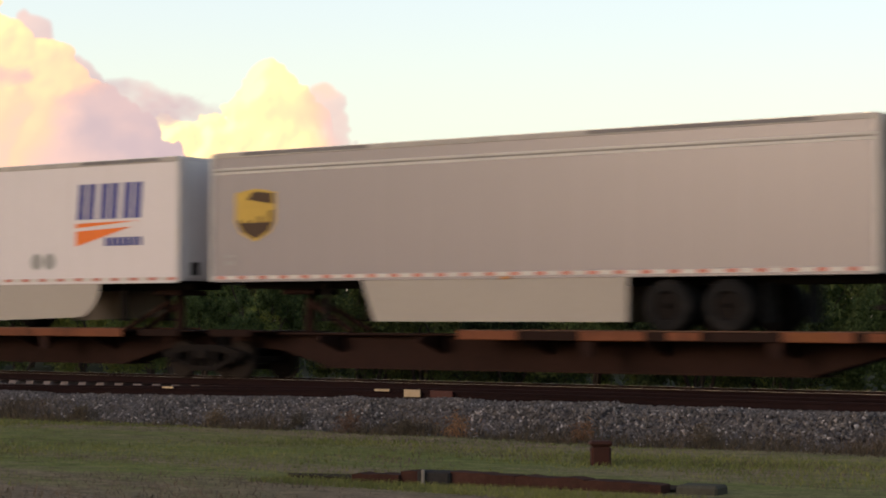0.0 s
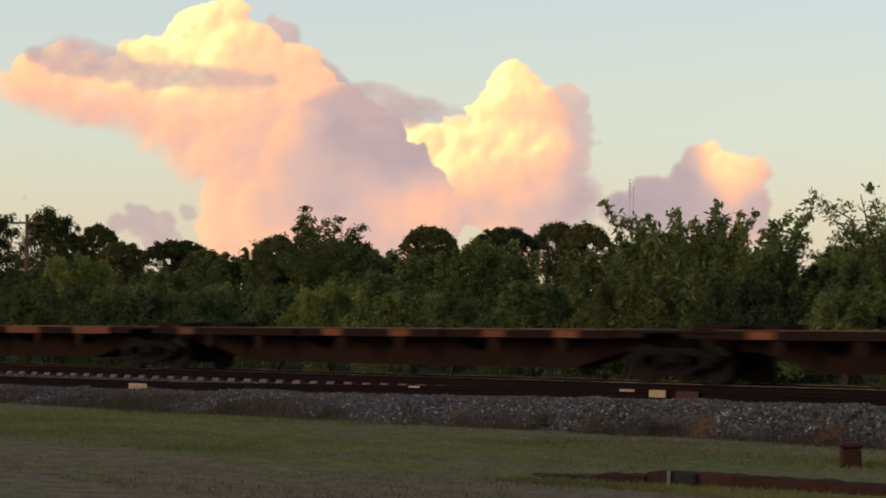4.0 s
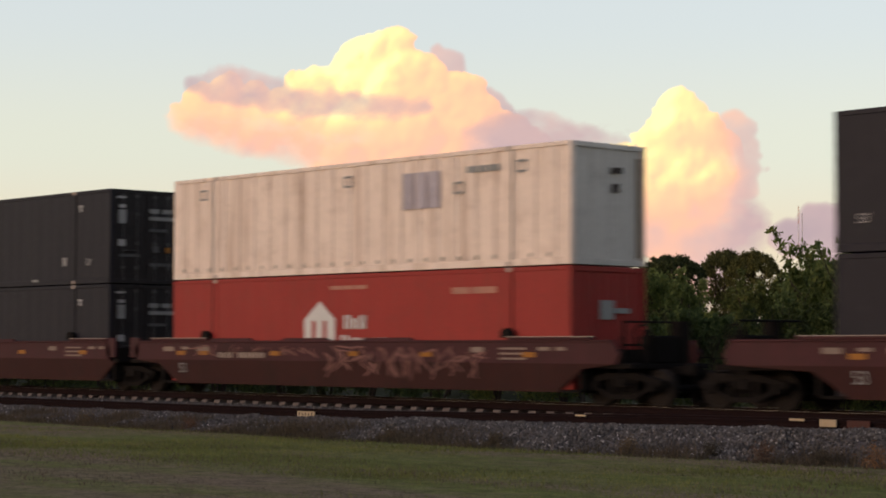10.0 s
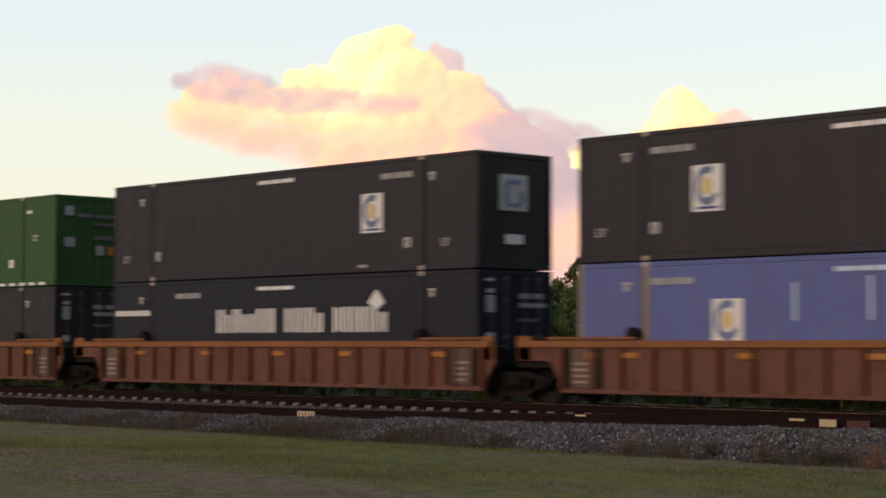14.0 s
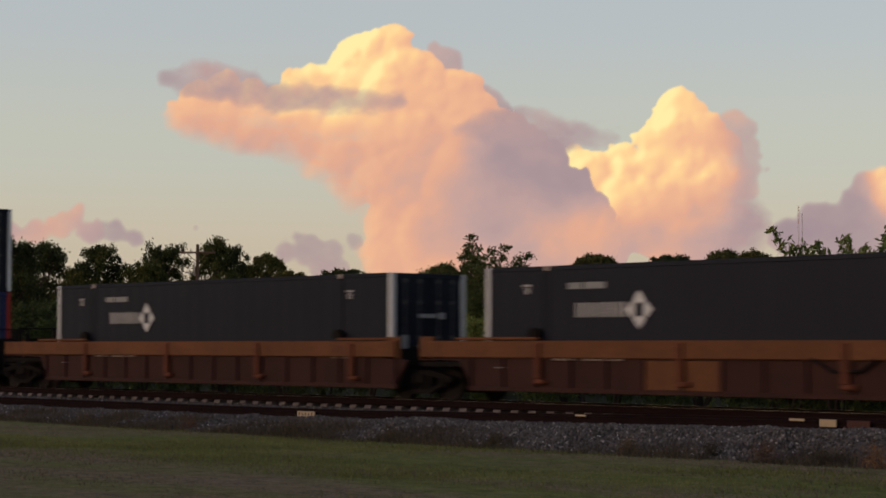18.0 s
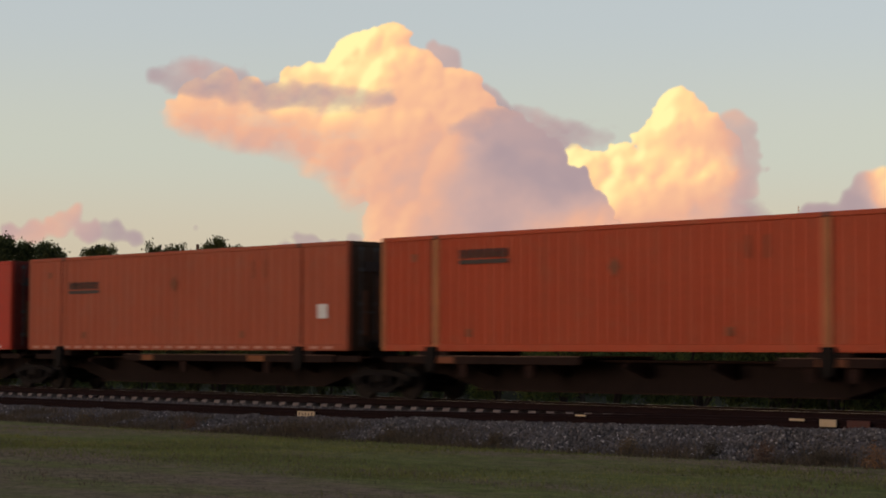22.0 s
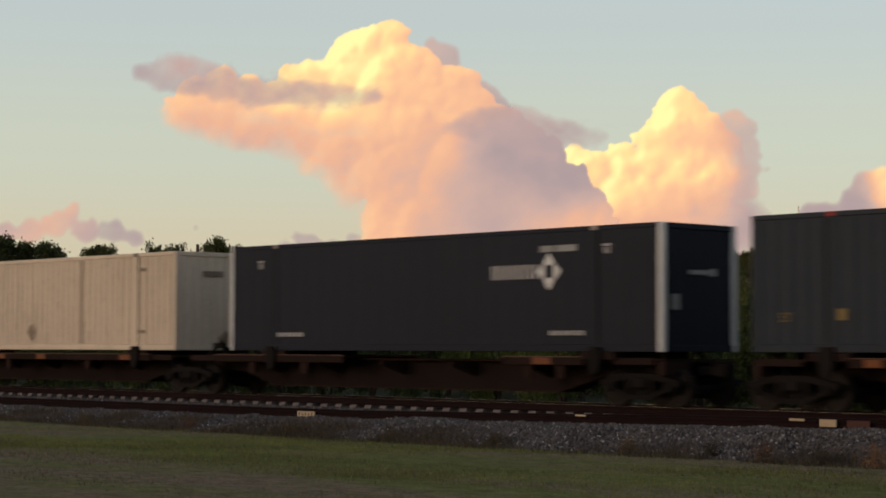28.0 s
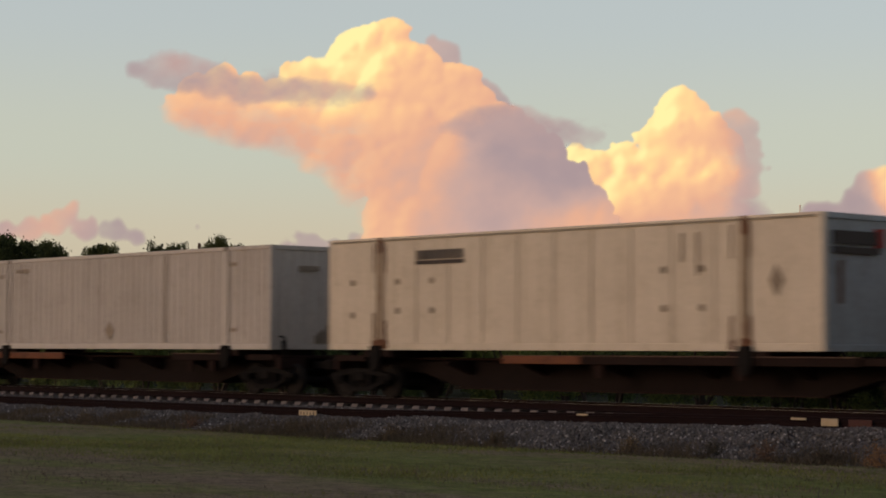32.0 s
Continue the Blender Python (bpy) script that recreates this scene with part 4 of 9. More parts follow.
def marks_bracket(c, L, door):
    """Dark box with a gold bracketed block emblem."""
    x, w, h = 8.05, 3.96, 1.49
    decal(c, [rect(x, 0.89, 0.15, h), rect(x, 2.24, 0.38, 0.14), rect(x, 0.89, 0.38, 0.14), rect(x + w - 0.15, 0.89, 0.15, h), rect(x + w - 0.38, 2.24, 0.38, 0.14), rect(x + w - 0.38, 0.89, 0.38, 0.14)], M_GOLD, "gold square brackets", "bracket")
    shapes = ((bar(0.0, 0.26), bar(0.36, 0.60, 0.05, 0.95), bar(0.70, 0.90)), (bar(0.04, 0.30, 0.05, 0.95), bar(0.40, 0.62), bar(0.72, 0.94, 0.05, 0.95)), (bar(0.06, 0.30), bar(0.40, 0.62, 0.05, 0.95), bar(0.72, 0.96)))
    g = [[[(x + 0.75 + 0.86 * i + 0.78 * px, 1.43 + 0.83 * pz) for px, pz in b] for b in q] for i, q in enumerate(shapes)]
    decal(c, g, M_GOLD, "large gold bars of a name", "name_blocks")
    decal(c, dashes(8.91, 1.08, 2.42, 0.22, (1,) * 10), M_GOLD, "row of gold blocks")
    for dx in (8.61, 9.02, 11.03, 11.45):
        decal(c, [[(dx + 0.17 * math.cos(radians(30 * i)), 0.70 + 0.14 * math.sin(radians(30 * i))) for i in range(12)]], M_GOLD, "gold disc", "disc")
    dull = surface("dull_gold_marking", (0.20, 0.13, 0.045))
    decal(c, dashes(4.11, 1.56, 3.7, 0.17, (.9, .9, .9, .3, .9, .9, .9, .9, .9, .9, .9, .9, .3, .9, .9, .9, .9, .9)), dull, "long row of dull gold blocks")
    decal(c, dashes(7.3, 2.62, 1.55, 0.10, (3, 4)) + dashes(12.16, 2.40, 1.57, 0.13, (2, 4)), dull)
    number53(c, 0.75, 0.64, 0.2, dull)
    number53(c, 14.75, 0.66, 0.2, dull)
    decal(c, [rect(2.25, 0.66, 0.2, 0.24), rect(13.45, 0.68, 0.26, 0.20)], dull)
    end_rect(c, 1, L, -0.6, 1.95, 1.3, 0.6, dull, "dull gold block panel")
    end_rect(c, 1, L, -0.25, 0.5, 0.55, 0.3, M_WHITE)


def marks_orange(c, L, door, x=2.95, z=2.16, dia=True):
    decal(c, [rect(x, z - 0.02, 1.75, 0.10)] + letter_blocks(x, z + 0.12, 1.75, 0.22, (.9,) * 9), M_DARK, "dark underlined row of bars", "name_blocks")
    if dia:
        decal(c, [[(7.96, 1.93), (8.16, 2.18), (8.36, 1.93), (8.16, 1.68)]], surface("dull_orange_mark", (0.20, 0.06, 0.028)))
    decal(c, [rect(3.2, 0.35, 0.22, 0.2), rect(11.4, 0.35, 0.22, 0.2), rect(1.2, 2.25, 0.2, 0.2)], surface("dull_orange_mark", (0.25, 0.08, 0.035)))
    decal(c, [rect(12.0 + 0.5 * i, 2.0, 0.08, 0.5) for i in range(2)], surface("dull_orange_mark", (0.25, 0.08, 0.035)))
    end_rect(c, 1, L, -0.75, 2.1, 1.4, 0.26, M_DARK, "dark block name")
    end_rect(c, 1, L, 0.6, 2.15, 0.22, 0.3, M_GREY)
    for y, z, h in ((-0.75, 0.4, 1.2), (-0.3, 0.3, 1.7), (0.35, 0.6, 1.1)):
        end_rect(c, 1, L, y, z, 0.12, h, surface("rust_run", RUST, 0.8), "run of rust")


def marks_red(c, L, door):
    marks_orange(c, L, door, 2.35, 1.78, False)
    for z in (0.62, 1.89):
        decal(c, [[(7.88, z + 0.22), (8.1, z + 0.46), (8.32, z + 0.22), (8.1, z - 0.02)]], M_WHITE, "white diamond placard")
    decal(c, [rect(0.3 + 0.62 * i, 0.05, 0.36, 0.08) for i in range(25)], M_WHITE, "row of white reflective dashes")


def marks_faded(c, L, door):
    marks_orange(c, L, door, 2.4, 1.76)
    decal(c, [rect(14.9, 0.86, 0.4, 0.38)], M_WHITE)
    decal(c, [rect(0.3 + 0.62 * i, 0.05, 0.36, 0.07) for i in range(25)], G_PINK, "row of faded reflective dashes")


def marks_plain(c, L, door):
    decal(c, [[(7.82, 0.56), (8.07, 0.84), (8.32, 0.56), (8.07, 0.28)], rect(11.03, 0.2, 0.05, 2.55)], surface("grey_brown_mark", (0.25, 0.18, 0.13)), "faded diamond placard")
    decal(c, dashes(2.5, 2.45, 0.8, 0.12, (2, 3)) + [rect(1.45, 2.3, 0.22, 0.12), rect(1.45, 0.5, 0.2, 0.1), rect(14.3, 0.5, 0.3, 0.1), rect(14.3, 2.35, 0.3, 0.1)], surface("grey_brown_mark", (0.25, 0.18, 0.13)))
    end_rect(c, 1, L, -0.3, 2.2, 0.7, 0.14, surface("grey_brown_mark", (0.25, 0.18, 0.13)))
    rng = random.Random(7)
    for k in range(6):
        end_rect(c, 1, L, 0.3 + 0.13 * k + rng.uniform(-0.03, 0.03), 0.16, rng.uniform(0.03, 0.07), rng.uniform(0.15, 0.3) + 0.12 * k, surface("grey_brown_mark", (0.25, 0.18, 0.13)), "faint run of rust")


def marks_panel(c, L, door):
    """Cream box with a dark underlined block name and rusted posts."""
    stained = surface("rust_stained_cream", (0.30, 0.21, 0.14), 0.6, grain=0.2, dirt=RUST, dirt_amount=0.8, streaks=0.8)
    for x in (1.97, L - 2.19):
        decal(c, [rect(x, 0.12, 0.22, 2.66)], stained, "rust-stained stacking post", y=-CW / 2 - 0.005)
    for x in [2.26 + 1.22 * i for i in range(10)]:
        decal(c, [rect(x, 0.18, 0.022, 2.6)], surface("panel_seam_shade", (0.26, 0.20, 0.145)), "narrow panel seam", "panel_seam", y=-CW / 2 + 0.010)
    decal(c, [rect(0.14, 2.80, L - 0.28, 0.045)], surface("panel_seam_shade", (0.26, 0.20, 0.145)), "dirty top seam", "panel_seam", y=-CW / 2 - 0.001)
    for x in (2.0, L - 2.15):
        decal(c, [rect(x - 0.05, 0.0, 0.3, 0.28), rect(x + 0.02, 2.5, 0.18, 0.32)], surface("rust_run", RUST, 0.8), "rust round the fitting", y=-CW / 2 - 0.012)
    decal(c, [rect(3.49, 2.16, 1.8, 0.1)], M_DARK, "dark underline")
    decal(c, letter_blocks(3.49, 2.28, 1.8, 0.24, (.9,) * 9), M_DARK, "dark blocks of a name", "name_blocks")
    for x in (1.82, 2.28, 13.7, 14.2):
        decal(c, [rect(x, 0.06, 0.07, 0.7 + 0.2 * (x < 2)), rect(x - 0.04, 0.04, 0.16, 0.2), rect(x + 0.01, 2.0, 0.04, 0.72)], surface("rust_run", RUST, 0.8), "run of rust down the post")
    decal(c, [[(14.75, 1.5), (14.95, 1.85), (15.15, 1.5), (14.95, 1.15)]], surface("grey_brown_mark", (0.25, 0.18, 0.13)), "brown diamond placard")
    for x, z in ((1.0, 1.75), (1.0, 0.9), (2.8, 1.75), (4.1, 1.75), (2.8, 1.0), (4.1, 1.0), (11.8, 1.8), (12.9, 1.8), (11.8, 0.95), (12.9, 0.95)):
        decal(c, [[(x + 0.09 * math.cos(radians(45 * i)), z + 0.09 * math.sin(radians(45 * i))) for i in range(8)]], surface("grey_brown_mark", (0.25, 0.18, 0.13)))
    decal(c, [rect(12.3, 1.95, 0.08, 0.65), rect(12.74, 1.65, 0.08, 0.95)], surface("grey_brown_mark", (0.25, 0.18, 0.13)), "run of dirt")
    end_rect(c, 1, L, -0.95, 2.25, 1.6, 0.28, M_DARK, "dark block name")
    end_rect(c, 1, L, -0.95, 2.05, 1.6, 0.14, M_DARK)
    end_rect(c, 1, L, -0.75, 1.0, 0.1, 0.9, surface("rust_run", RUST, 0.8), "run of rust")
    end_rect(c, 1, L, 0.55, 2.2, 0.3, 0.4, M_RED)


def marks_forty(c, L, door):
    decal(c, [[(0.9 + 0.16 * math.cos(radians(30 * i)), 2.35 + 0.2 * math.sin(radians(30 * i))) for i in range(12)]], M_PALE, "pale round emblem", "emblem")
    decal(c, [rect(L - 0.98, 1.15 + 0.16 * i, 0.12, 0.11) for i in range(9)] + [rect(L - 0.72, 1.15 + 0.16 * i, 0.10, 0.10) for i in range(6)], surface("faded_rose_marking", (0.30, 0.17, 0.16)), "columns of faded marks")
    decal(c, [rect(L - 0.74, 0.98, 0.14, 0.14), rect(L - 0.74, 1.55, 0.14, 0.16)], M_AMBER)
    for y, z, w, h in ((-0.9, 2.0, 0.24, 0.26), (-0.5, 2.0, 0.2, 0.2), (0.15, 2.05, 0.7, 0.12), (-0.15, 1.55, 0.9, 0.14), (0.2, 1.25, 0.6, 0.14)):
        end_rect(c, 1, L, y, z, w, h, M_GREY)


def marks_column(c, L, door):
    p = decal(c, [rect(0.55, 0.35, 0.45, 2.2)], M_WHITE, "tall white panel with a column of blocks", "name_panel")
    g = Geo()
    for i in range(9):
        g.prism(rect(0.71, 0.45 + 0.23 * i, 0.13, 0.12), -CW / 2 - 0.014, -CW / 2 - 0.010, "y")
    part("name_blocks", g, M_GREY, p)
    decal(c, [rect(L - 0.70, 0.58, 0.22, 0.30)], M_GOLD, "yellow placard")
    decal(c, [rect(L - 0.7, 1.6 + 0.22 * i, 0.3, 0.12) for i in range(4)], M_DARK)
    end_rect(c, 1, L, 0.2, 0.6, 0.26, 0.30, M_AMBER, "yellow placard")


# ---- wagons ----
def truck_frame():
    """Side frame of a two-axle truck, seen from the side."""
    g = Geo()
    top = [(-1.18, 0.46), (-1.2, 0.60), (-0.95, 0.66), (-0.45, 0.76), (0.45, 0.76), (0.95, 0.66), (1.2, 0.60), (1.18, 0.46), (0.95, 0.52), (0.45, 0.62), (-0.45, 0.62), (-0.95, 0.52)]
    g.prism(top, -0.09, 0.09, "y")
    g.prism([(-0.92, 0.50), (-0.74, 0.44), (-0.36, 0.28), (0.36, 0.28), (0.74, 0.44), (0.92, 0.50), (0.78, 0.36), (0.40, 0.17), (-0.40, 0.17), (-0.78, 0.36)], -0.09, 0.09, "y")
    for x in (-0.42, 0.30):
        g.box(x, x + 0.12, -0.088, 0.088, 0.24, 0.66, 0.01)
    for x in (-0.89, 0.89):
        g.box(x - 0.17, x + 0.17, -0.11, 0.11, 0.34, 0.60, 0.04)
    return g


def add_truck(car, x, wheel_x=0.89):
    b = part("truck", shared("bolster", lambda: Geo().box(-0.22, 0.22, -1.15, 1.15, 0.42, 0.68, 0.04).mesh("truck", SHADED_GRIME)), None, car, at=pose(x, 0, 0))
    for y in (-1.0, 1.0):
        part("side_frame", shared("side_frame", lambda: truck_frame().mesh("side_frame", SHADED_GRIME)), None, b, at=pose(0, y, 0))
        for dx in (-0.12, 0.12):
            part("spring", shared("spring", lambda: Geo().tube((0, 0, 0.26), (0, 0, 0.46), 0.075, n=10).mesh("spring", SHADED_GRIME)), None, b, at=pose(dx, y * 1.02, 0))
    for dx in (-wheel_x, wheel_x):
        part("axle", shared("axle", lambda: Geo().tube((0, -1.05, 0.42), (0, 1.05, 0.42), 0.08, n=10).mesh("axle", SHADED_GRIME)), None, b, at=pose(dx, 0, 0))
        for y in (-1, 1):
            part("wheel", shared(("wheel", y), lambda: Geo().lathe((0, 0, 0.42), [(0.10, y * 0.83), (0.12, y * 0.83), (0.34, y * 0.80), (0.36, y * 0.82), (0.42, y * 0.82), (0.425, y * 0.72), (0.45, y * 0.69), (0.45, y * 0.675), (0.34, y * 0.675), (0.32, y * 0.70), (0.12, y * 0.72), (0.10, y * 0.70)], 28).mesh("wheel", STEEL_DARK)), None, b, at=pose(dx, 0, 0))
            part("bearing_cap", shared(("cap", y), lambda: Geo().tube((0, y * 1.08, 0.45), (0, y * 1.16, 0.45), 0.10, n=12).mesh("bearing_cap", SHADED_GRIME)), None, b, at=pose(dx, 0, 0))
    return b


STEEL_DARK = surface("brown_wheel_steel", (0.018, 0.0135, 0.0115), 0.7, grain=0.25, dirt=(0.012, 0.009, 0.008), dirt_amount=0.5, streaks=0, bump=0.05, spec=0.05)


def coupler(car, x, e):
    part("coupler", Geo().box(min(x, x + e * 0.75), max(x, x + e * 0.75), -0.09, 0.09, 0.72, 0.92, 0.02).box(min(x + e * 0.6, x + e * 0.9), max(x + e * 0.6, x + e * 0.9), -0.16, 0.16, 0.68, 0.98, 0.04), SHADED_GRIME, car)


KNEE, SLANT = 0.50, 0.12           # where the side of a smooth well car bends, and how far it then leans in


def well_car(sl, sr, load, paint, style, end_l, end_r, label, lip=None, graffiti=None, top=1.47, bottom=0.30, truck_l=True):
    """One unit of a double-stack car, from truck centre sl to sr, its well under the container whose left end is at load. end_l, end_r: a free coupler end, else an articulated joint."""
    car = thing("well_car", label, "rail wagon")
    L = sr - sl
    a, b = load - sl - 0.35, load - sl + 16.15 + 0.35         # the well, along the unit
    lo, hi = (-0.55 if end_l else 0.35), (L + 0.55 if end_r else L - 0.35)
    W = 1.44
    for sy in (-1, 1):
        y0, y1 = (-W, -W + 0.08) if sy < 0 else (W - 0.08, W)
        if style == "slope":
            poly = [(lo + 0.3, top - 0.28), (lo + 0.5, top), (hi - 0.5, top), (hi - 0.3, top - 0.28), (hi - 0.42, top - KNEE), (lo + 0.42, top - KNEE)]
            lower = [(hi - 0.42, top - KNEE), (b + 0.15, top - 0.62), (b - 0.75, bottom), (a + 0.75, bottom), (a - 0.15, top - 0.62), (lo + 0.42, top - KNEE)]
        else:
            poly = [(lo + 0.1, top - 0.42), (lo + 0.1, top), (hi - 0.1, top), (hi - 0.1, top - 0.42), (b + 0.42, top - 0.46), (b + 0.1, bottom + 0.25), (b - 0.05, bottom), (a + 0.05, bottom), (a - 0.1, bottom + 0.25), (a - 0.42, top - 0.46)]
        side = part("side_sill", Geo().prism(poly, y0, y1, "y"), paint, car)
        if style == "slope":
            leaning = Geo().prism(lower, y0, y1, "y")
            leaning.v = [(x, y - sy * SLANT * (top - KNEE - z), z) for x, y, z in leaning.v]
            part("lower_side_plate", leaning, DARKER[paint.name], side, "lower plate, darker than the upper one")
        lipm = lip or paint
        ya, yb = (y0 - 0.05, y1) if sy < 0 else (y0, y1 + 0.05)
        if style == "slope":
            part("top_chord", Geo().box(lo + 0.5, hi - 0.5, ya + 0.02, yb - 0.02, top - 0.004, top + 0.05, 0.01), lipm, side)
            for x in (0.2, 0.4, 0.6):
                part("side_lug", Geo().prism([(-1.0, 0), (1.0, 0), (0.9, 0.07), (-0.9, 0.07)], ya + 0.03, yb - 0.03, "y"), lipm, side, at=pose(a + (b - a) * x, 0, top + 0.048))
        elif style == "rib":
            part("top_chord", Geo().box(lo + 0.12, hi - 0.12, ya - 0.02 * (sy < 0), yb + 0.02 * (sy > 0), top - 0.13, top + 0.03, 0.012), lipm, side)
            part("bottom_chord", Geo().box(a - 0.05, b + 0.05, ya, yb, bottom - 0.01, bottom + 0.09, 0.012), paint, side)
            n = 18
            for i in range(n + 1):
                x = a + (b - a) * i / n
                part("rib", shared(("rib", sy, paint.name, top, bottom), lambda: Geo().box(-0.05, 0.05, ya - 0.05 * (sy < 0), yb + 0.05 * (sy > 0), bottom + 0.08, top - 0.13, 0.012).mesh("rib", DARKER["wagon_orange_brown_paint"])), None, side, at=pose(x, 0, 0))
        elif style == "band":
            part("top_chord", Geo().box(lo + 0.12, hi - 0.12, ya - 0.03 * (sy < 0), yb + 0.03 * (sy > 0), top - 0.38, top + 0.03, 0.02), lipm, side)
            part("bottom_chord", Geo().box(a - 0.05, b + 0.05, ya, yb, bottom - 0.01, bottom + 0.10, 0.015), paint, side)
            for i in range(16):
                x = a + (b - a) * i / 15
                part("rib", shared(("bandrib", sy, paint.name), lambda: Geo().box(-0.035, 0.035, ya - 0.02 * (sy < 0), yb + 0.02 * (sy > 0), bottom + 0.09, top - 0.38, 0.01).mesh("rib", DARKER["wagon_red_brown_paint"])), None, side, at=pose(x, 0, 0))
            for q in (0.14, 0.40, 0.66, 0.90):
                x = a + (b - a) * q
                part("stake_post", shared(("stake", sy, paint.name), lambda: Geo().box(-0.09, 0.09, ya - 0.09 * (sy < 0), yb + 0.09 * (sy > 0), bottom + 0.30, top - 0.02, 0.02).box(-0.10, 0.26, ya - 0.09 * (sy < 0), yb + 0.09 * (sy > 0), bottom + 0.18, bottom + 0.30, 0.03).mesh("stake_post", DARKER["wagon_orange_brown_paint"])), None, side, "rusty post with a foot on the side", at=pose(x, 0, 0))
        for x0, x1 in ((a - 0.5, a + 2.3), (b - 2.3, b + 0.5)):
            part("guide_lip", Geo().box(max(lo + 0.5, x0), min(hi - 0.5, x1), ya - 0.01, yb + 0.01, top + 0.052, top + 0.115, 0.01), lipm, side)
            if sy < 0 and paint is WAGON_BROWN and style == "slope" and top > 1.4:
                # pale strip in place of the sky's reflection along the lip
                part("polished_lip", Geo().box(max(lo + 0.5, x0), min(hi - 0.5, x1), ya - 0.012, ya + 0.05, top + 0.116, top + 0.132), M_CAST, side, "pale strip painted as the glint on the lip")
        if sy < 0:
            for i, q in enumerate((0.03, 0.10, 0.31, 0.52, 0.70, 0.93)):
                x = a + 0.3 + (b - a - 1) * q
                part("reflector", Geo().box(x, x + (0.42 if style == "slope" else 0.5), y0 - 0.012 if style == "slope" else y0 - 0.058, y0 - 0.001 if style == "slope" else y0 - 0.050, top - 0.36, top - 0.24), M_AMBER, side, "amber reflective strip")
            for x in (a + 2.15, b - 2.35):
                part("container_guide", Geo().prism([(x - 0.2, top + 0.10), (x + 0.2, top + 0.10), (x + 0.16, top + 0.26), (x + 0.05, top + 0.33), (x - 0.08, top + 0.33), (x - 0.17, top + 0.24)], y0 - 0.03, y0 + 0.09, "y"), SHADED_GRIME, side, "dark rounded container guide")
            if style == "rib":
                for x in (a + 0.1, b - 1.3):
                    panel = part("data_panel", Geo().box(x, x + 1.15, y0 - 0.056, y0 - 0.048, bottom + 0.12, top - 0.16), surface("grey_brown_panel", (0.085, 0.055, 0.045), 0.7, grain=0.25), side, "grey-brown stencilled data panel")
                    for q in (x, x + 0.95):
                        part("dark_border", Geo().box(q, q + 0.2, y0 - 0.064, y0 - 0.056, bottom + 0.12, top - 0.16), SPINE, panel)
                    for q in range(4):
                        part("stencil_line", Geo().box(x + 0.27, x + 0.72 + 0.1 * (q % 2), y0 - 0.062, y0 - 0.055, bottom + 0.22 + 0.14 * q, bottom + 0.28 + 0.14 * q), surface("faded_stencil", (0.23, 0.165, 0.135)), panel)
            else:
                for k, x in enumerate((a + 2.75, a + 3.7)):
                    plate = part("number_plate", Geo().box(x, x + (0.8 if k == 0 else 1.35), y0 - 0.012, y0 - 0.002, top - 0.46, top - 0.24), DARKER.get(paint.name, SPINE), side, "painted number patch")
                    g = Geo()
                    for q in dashes(x + 0.06, top - 0.43, 0.68 if k == 0 else 1.22, 0.15, (1,) * (4 if k == 0 else 7)):
                        g.prism(q, y0 - 0.018, y0 - 0.010, "y")
                    part("running_number", g, surface("worn_cream_number", (0.27, 0.20, 0.165), 0.6), plate, "plain bars of the running number")
                if bottom < top - 1.0:
                    part("length_number", letters("53", 0.28, M_GREY), None, side, "the number 53", at=pose(a + 0.85, y0 + SLANT * 0.36 - 0.014, top - 0.86, 6.8))
                for x, w in ((a + 0.1, 0.5), (a + 1.0, 0.35), (a + 1.75, 0.6), (b - 3.6, 0.45), (b - 1.3, 0.4), (b - 0.7, 0.3)):
                    part("small_stencil", Geo().box(x, x + w, y0 - 0.008, y0 - 0.002, top - 0.20 - 0.05 * (w > 0.4), top - 0.12), surface("faded_stencil", (0.23, 0.165, 0.135)), side, "faded stencil bar")
                g = Geo()
                for k in range(3):
                    for q in dashes(b - 2.6, top - 0.18 - 0.12 * k, 0.9, 0.05, (2, 3, 2, 4)):
                        g.prism(q, y0 - 0.008, y0 - 0.002, "y")
                part("data_stencil", g, surface("faded_stencil", (0.23, 0.165, 0.135)), side, "rows of small faded stencil marks")
            if graffiti:
                graffiti(side, a, b, y0, top, bottom)
    part("well_floor", Geo().box(a, b, -W + 0.08, W - 0.08, bottom, 0.36), SHADED_GRIME, car)
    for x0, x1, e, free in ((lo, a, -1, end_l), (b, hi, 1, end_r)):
        part("end_platform", Geo().box(x0, x1, -W + 0.08, W - 0.08, 0.86, 0.98, 0.015), SHADED_GRIME, car)
        part("bulkhead", Geo().box(x1 - 0.1 if e < 0 else x0, x1 if e < 0 else x0 + 0.1, -W + 0.08, W - 0.08, 0.36, 1.3), SHADED_GRIME, car)
        part("centre_sill", Geo().box(x0, x1, -0.35, 0.35, 0.66, 0.86), SHADED_GRIME, car)
        if free:
            coupler(car, x0 + 0.1 if e < 0 else x1 - 0.1, e)
            xe = x0 + 0.15 if e < 0 else x1 - 0.15
            part("brake_stand", Geo().box(xe - 0.06, xe + 0.06, -0.75, -0.6, 0.98, 1.75, 0.01).lathe((xe, -0.86, 1.62), [(0.22, 0), (0.26, 0), (0.26, 0.03), (0.22, 0.03)], 16), SHADED_GRIME, car, "brake wheel on its stand")
            g = Geo()
            for y in (-1.12, 1.12):
                g.tube((xe - e * 0.3, y, 0.98), (xe - e * 0.3, y, 1.95), 0.03, n=7)
            for zz in (1.4, 1.93):
                g.tube((xe - e * 0.3, -1.12, zz), (xe - e * 0.3, 1.12, zz), 0.025, n=7)
            part("end_rail", g, SHADED_GRIME, car, "dark tubular end railing")
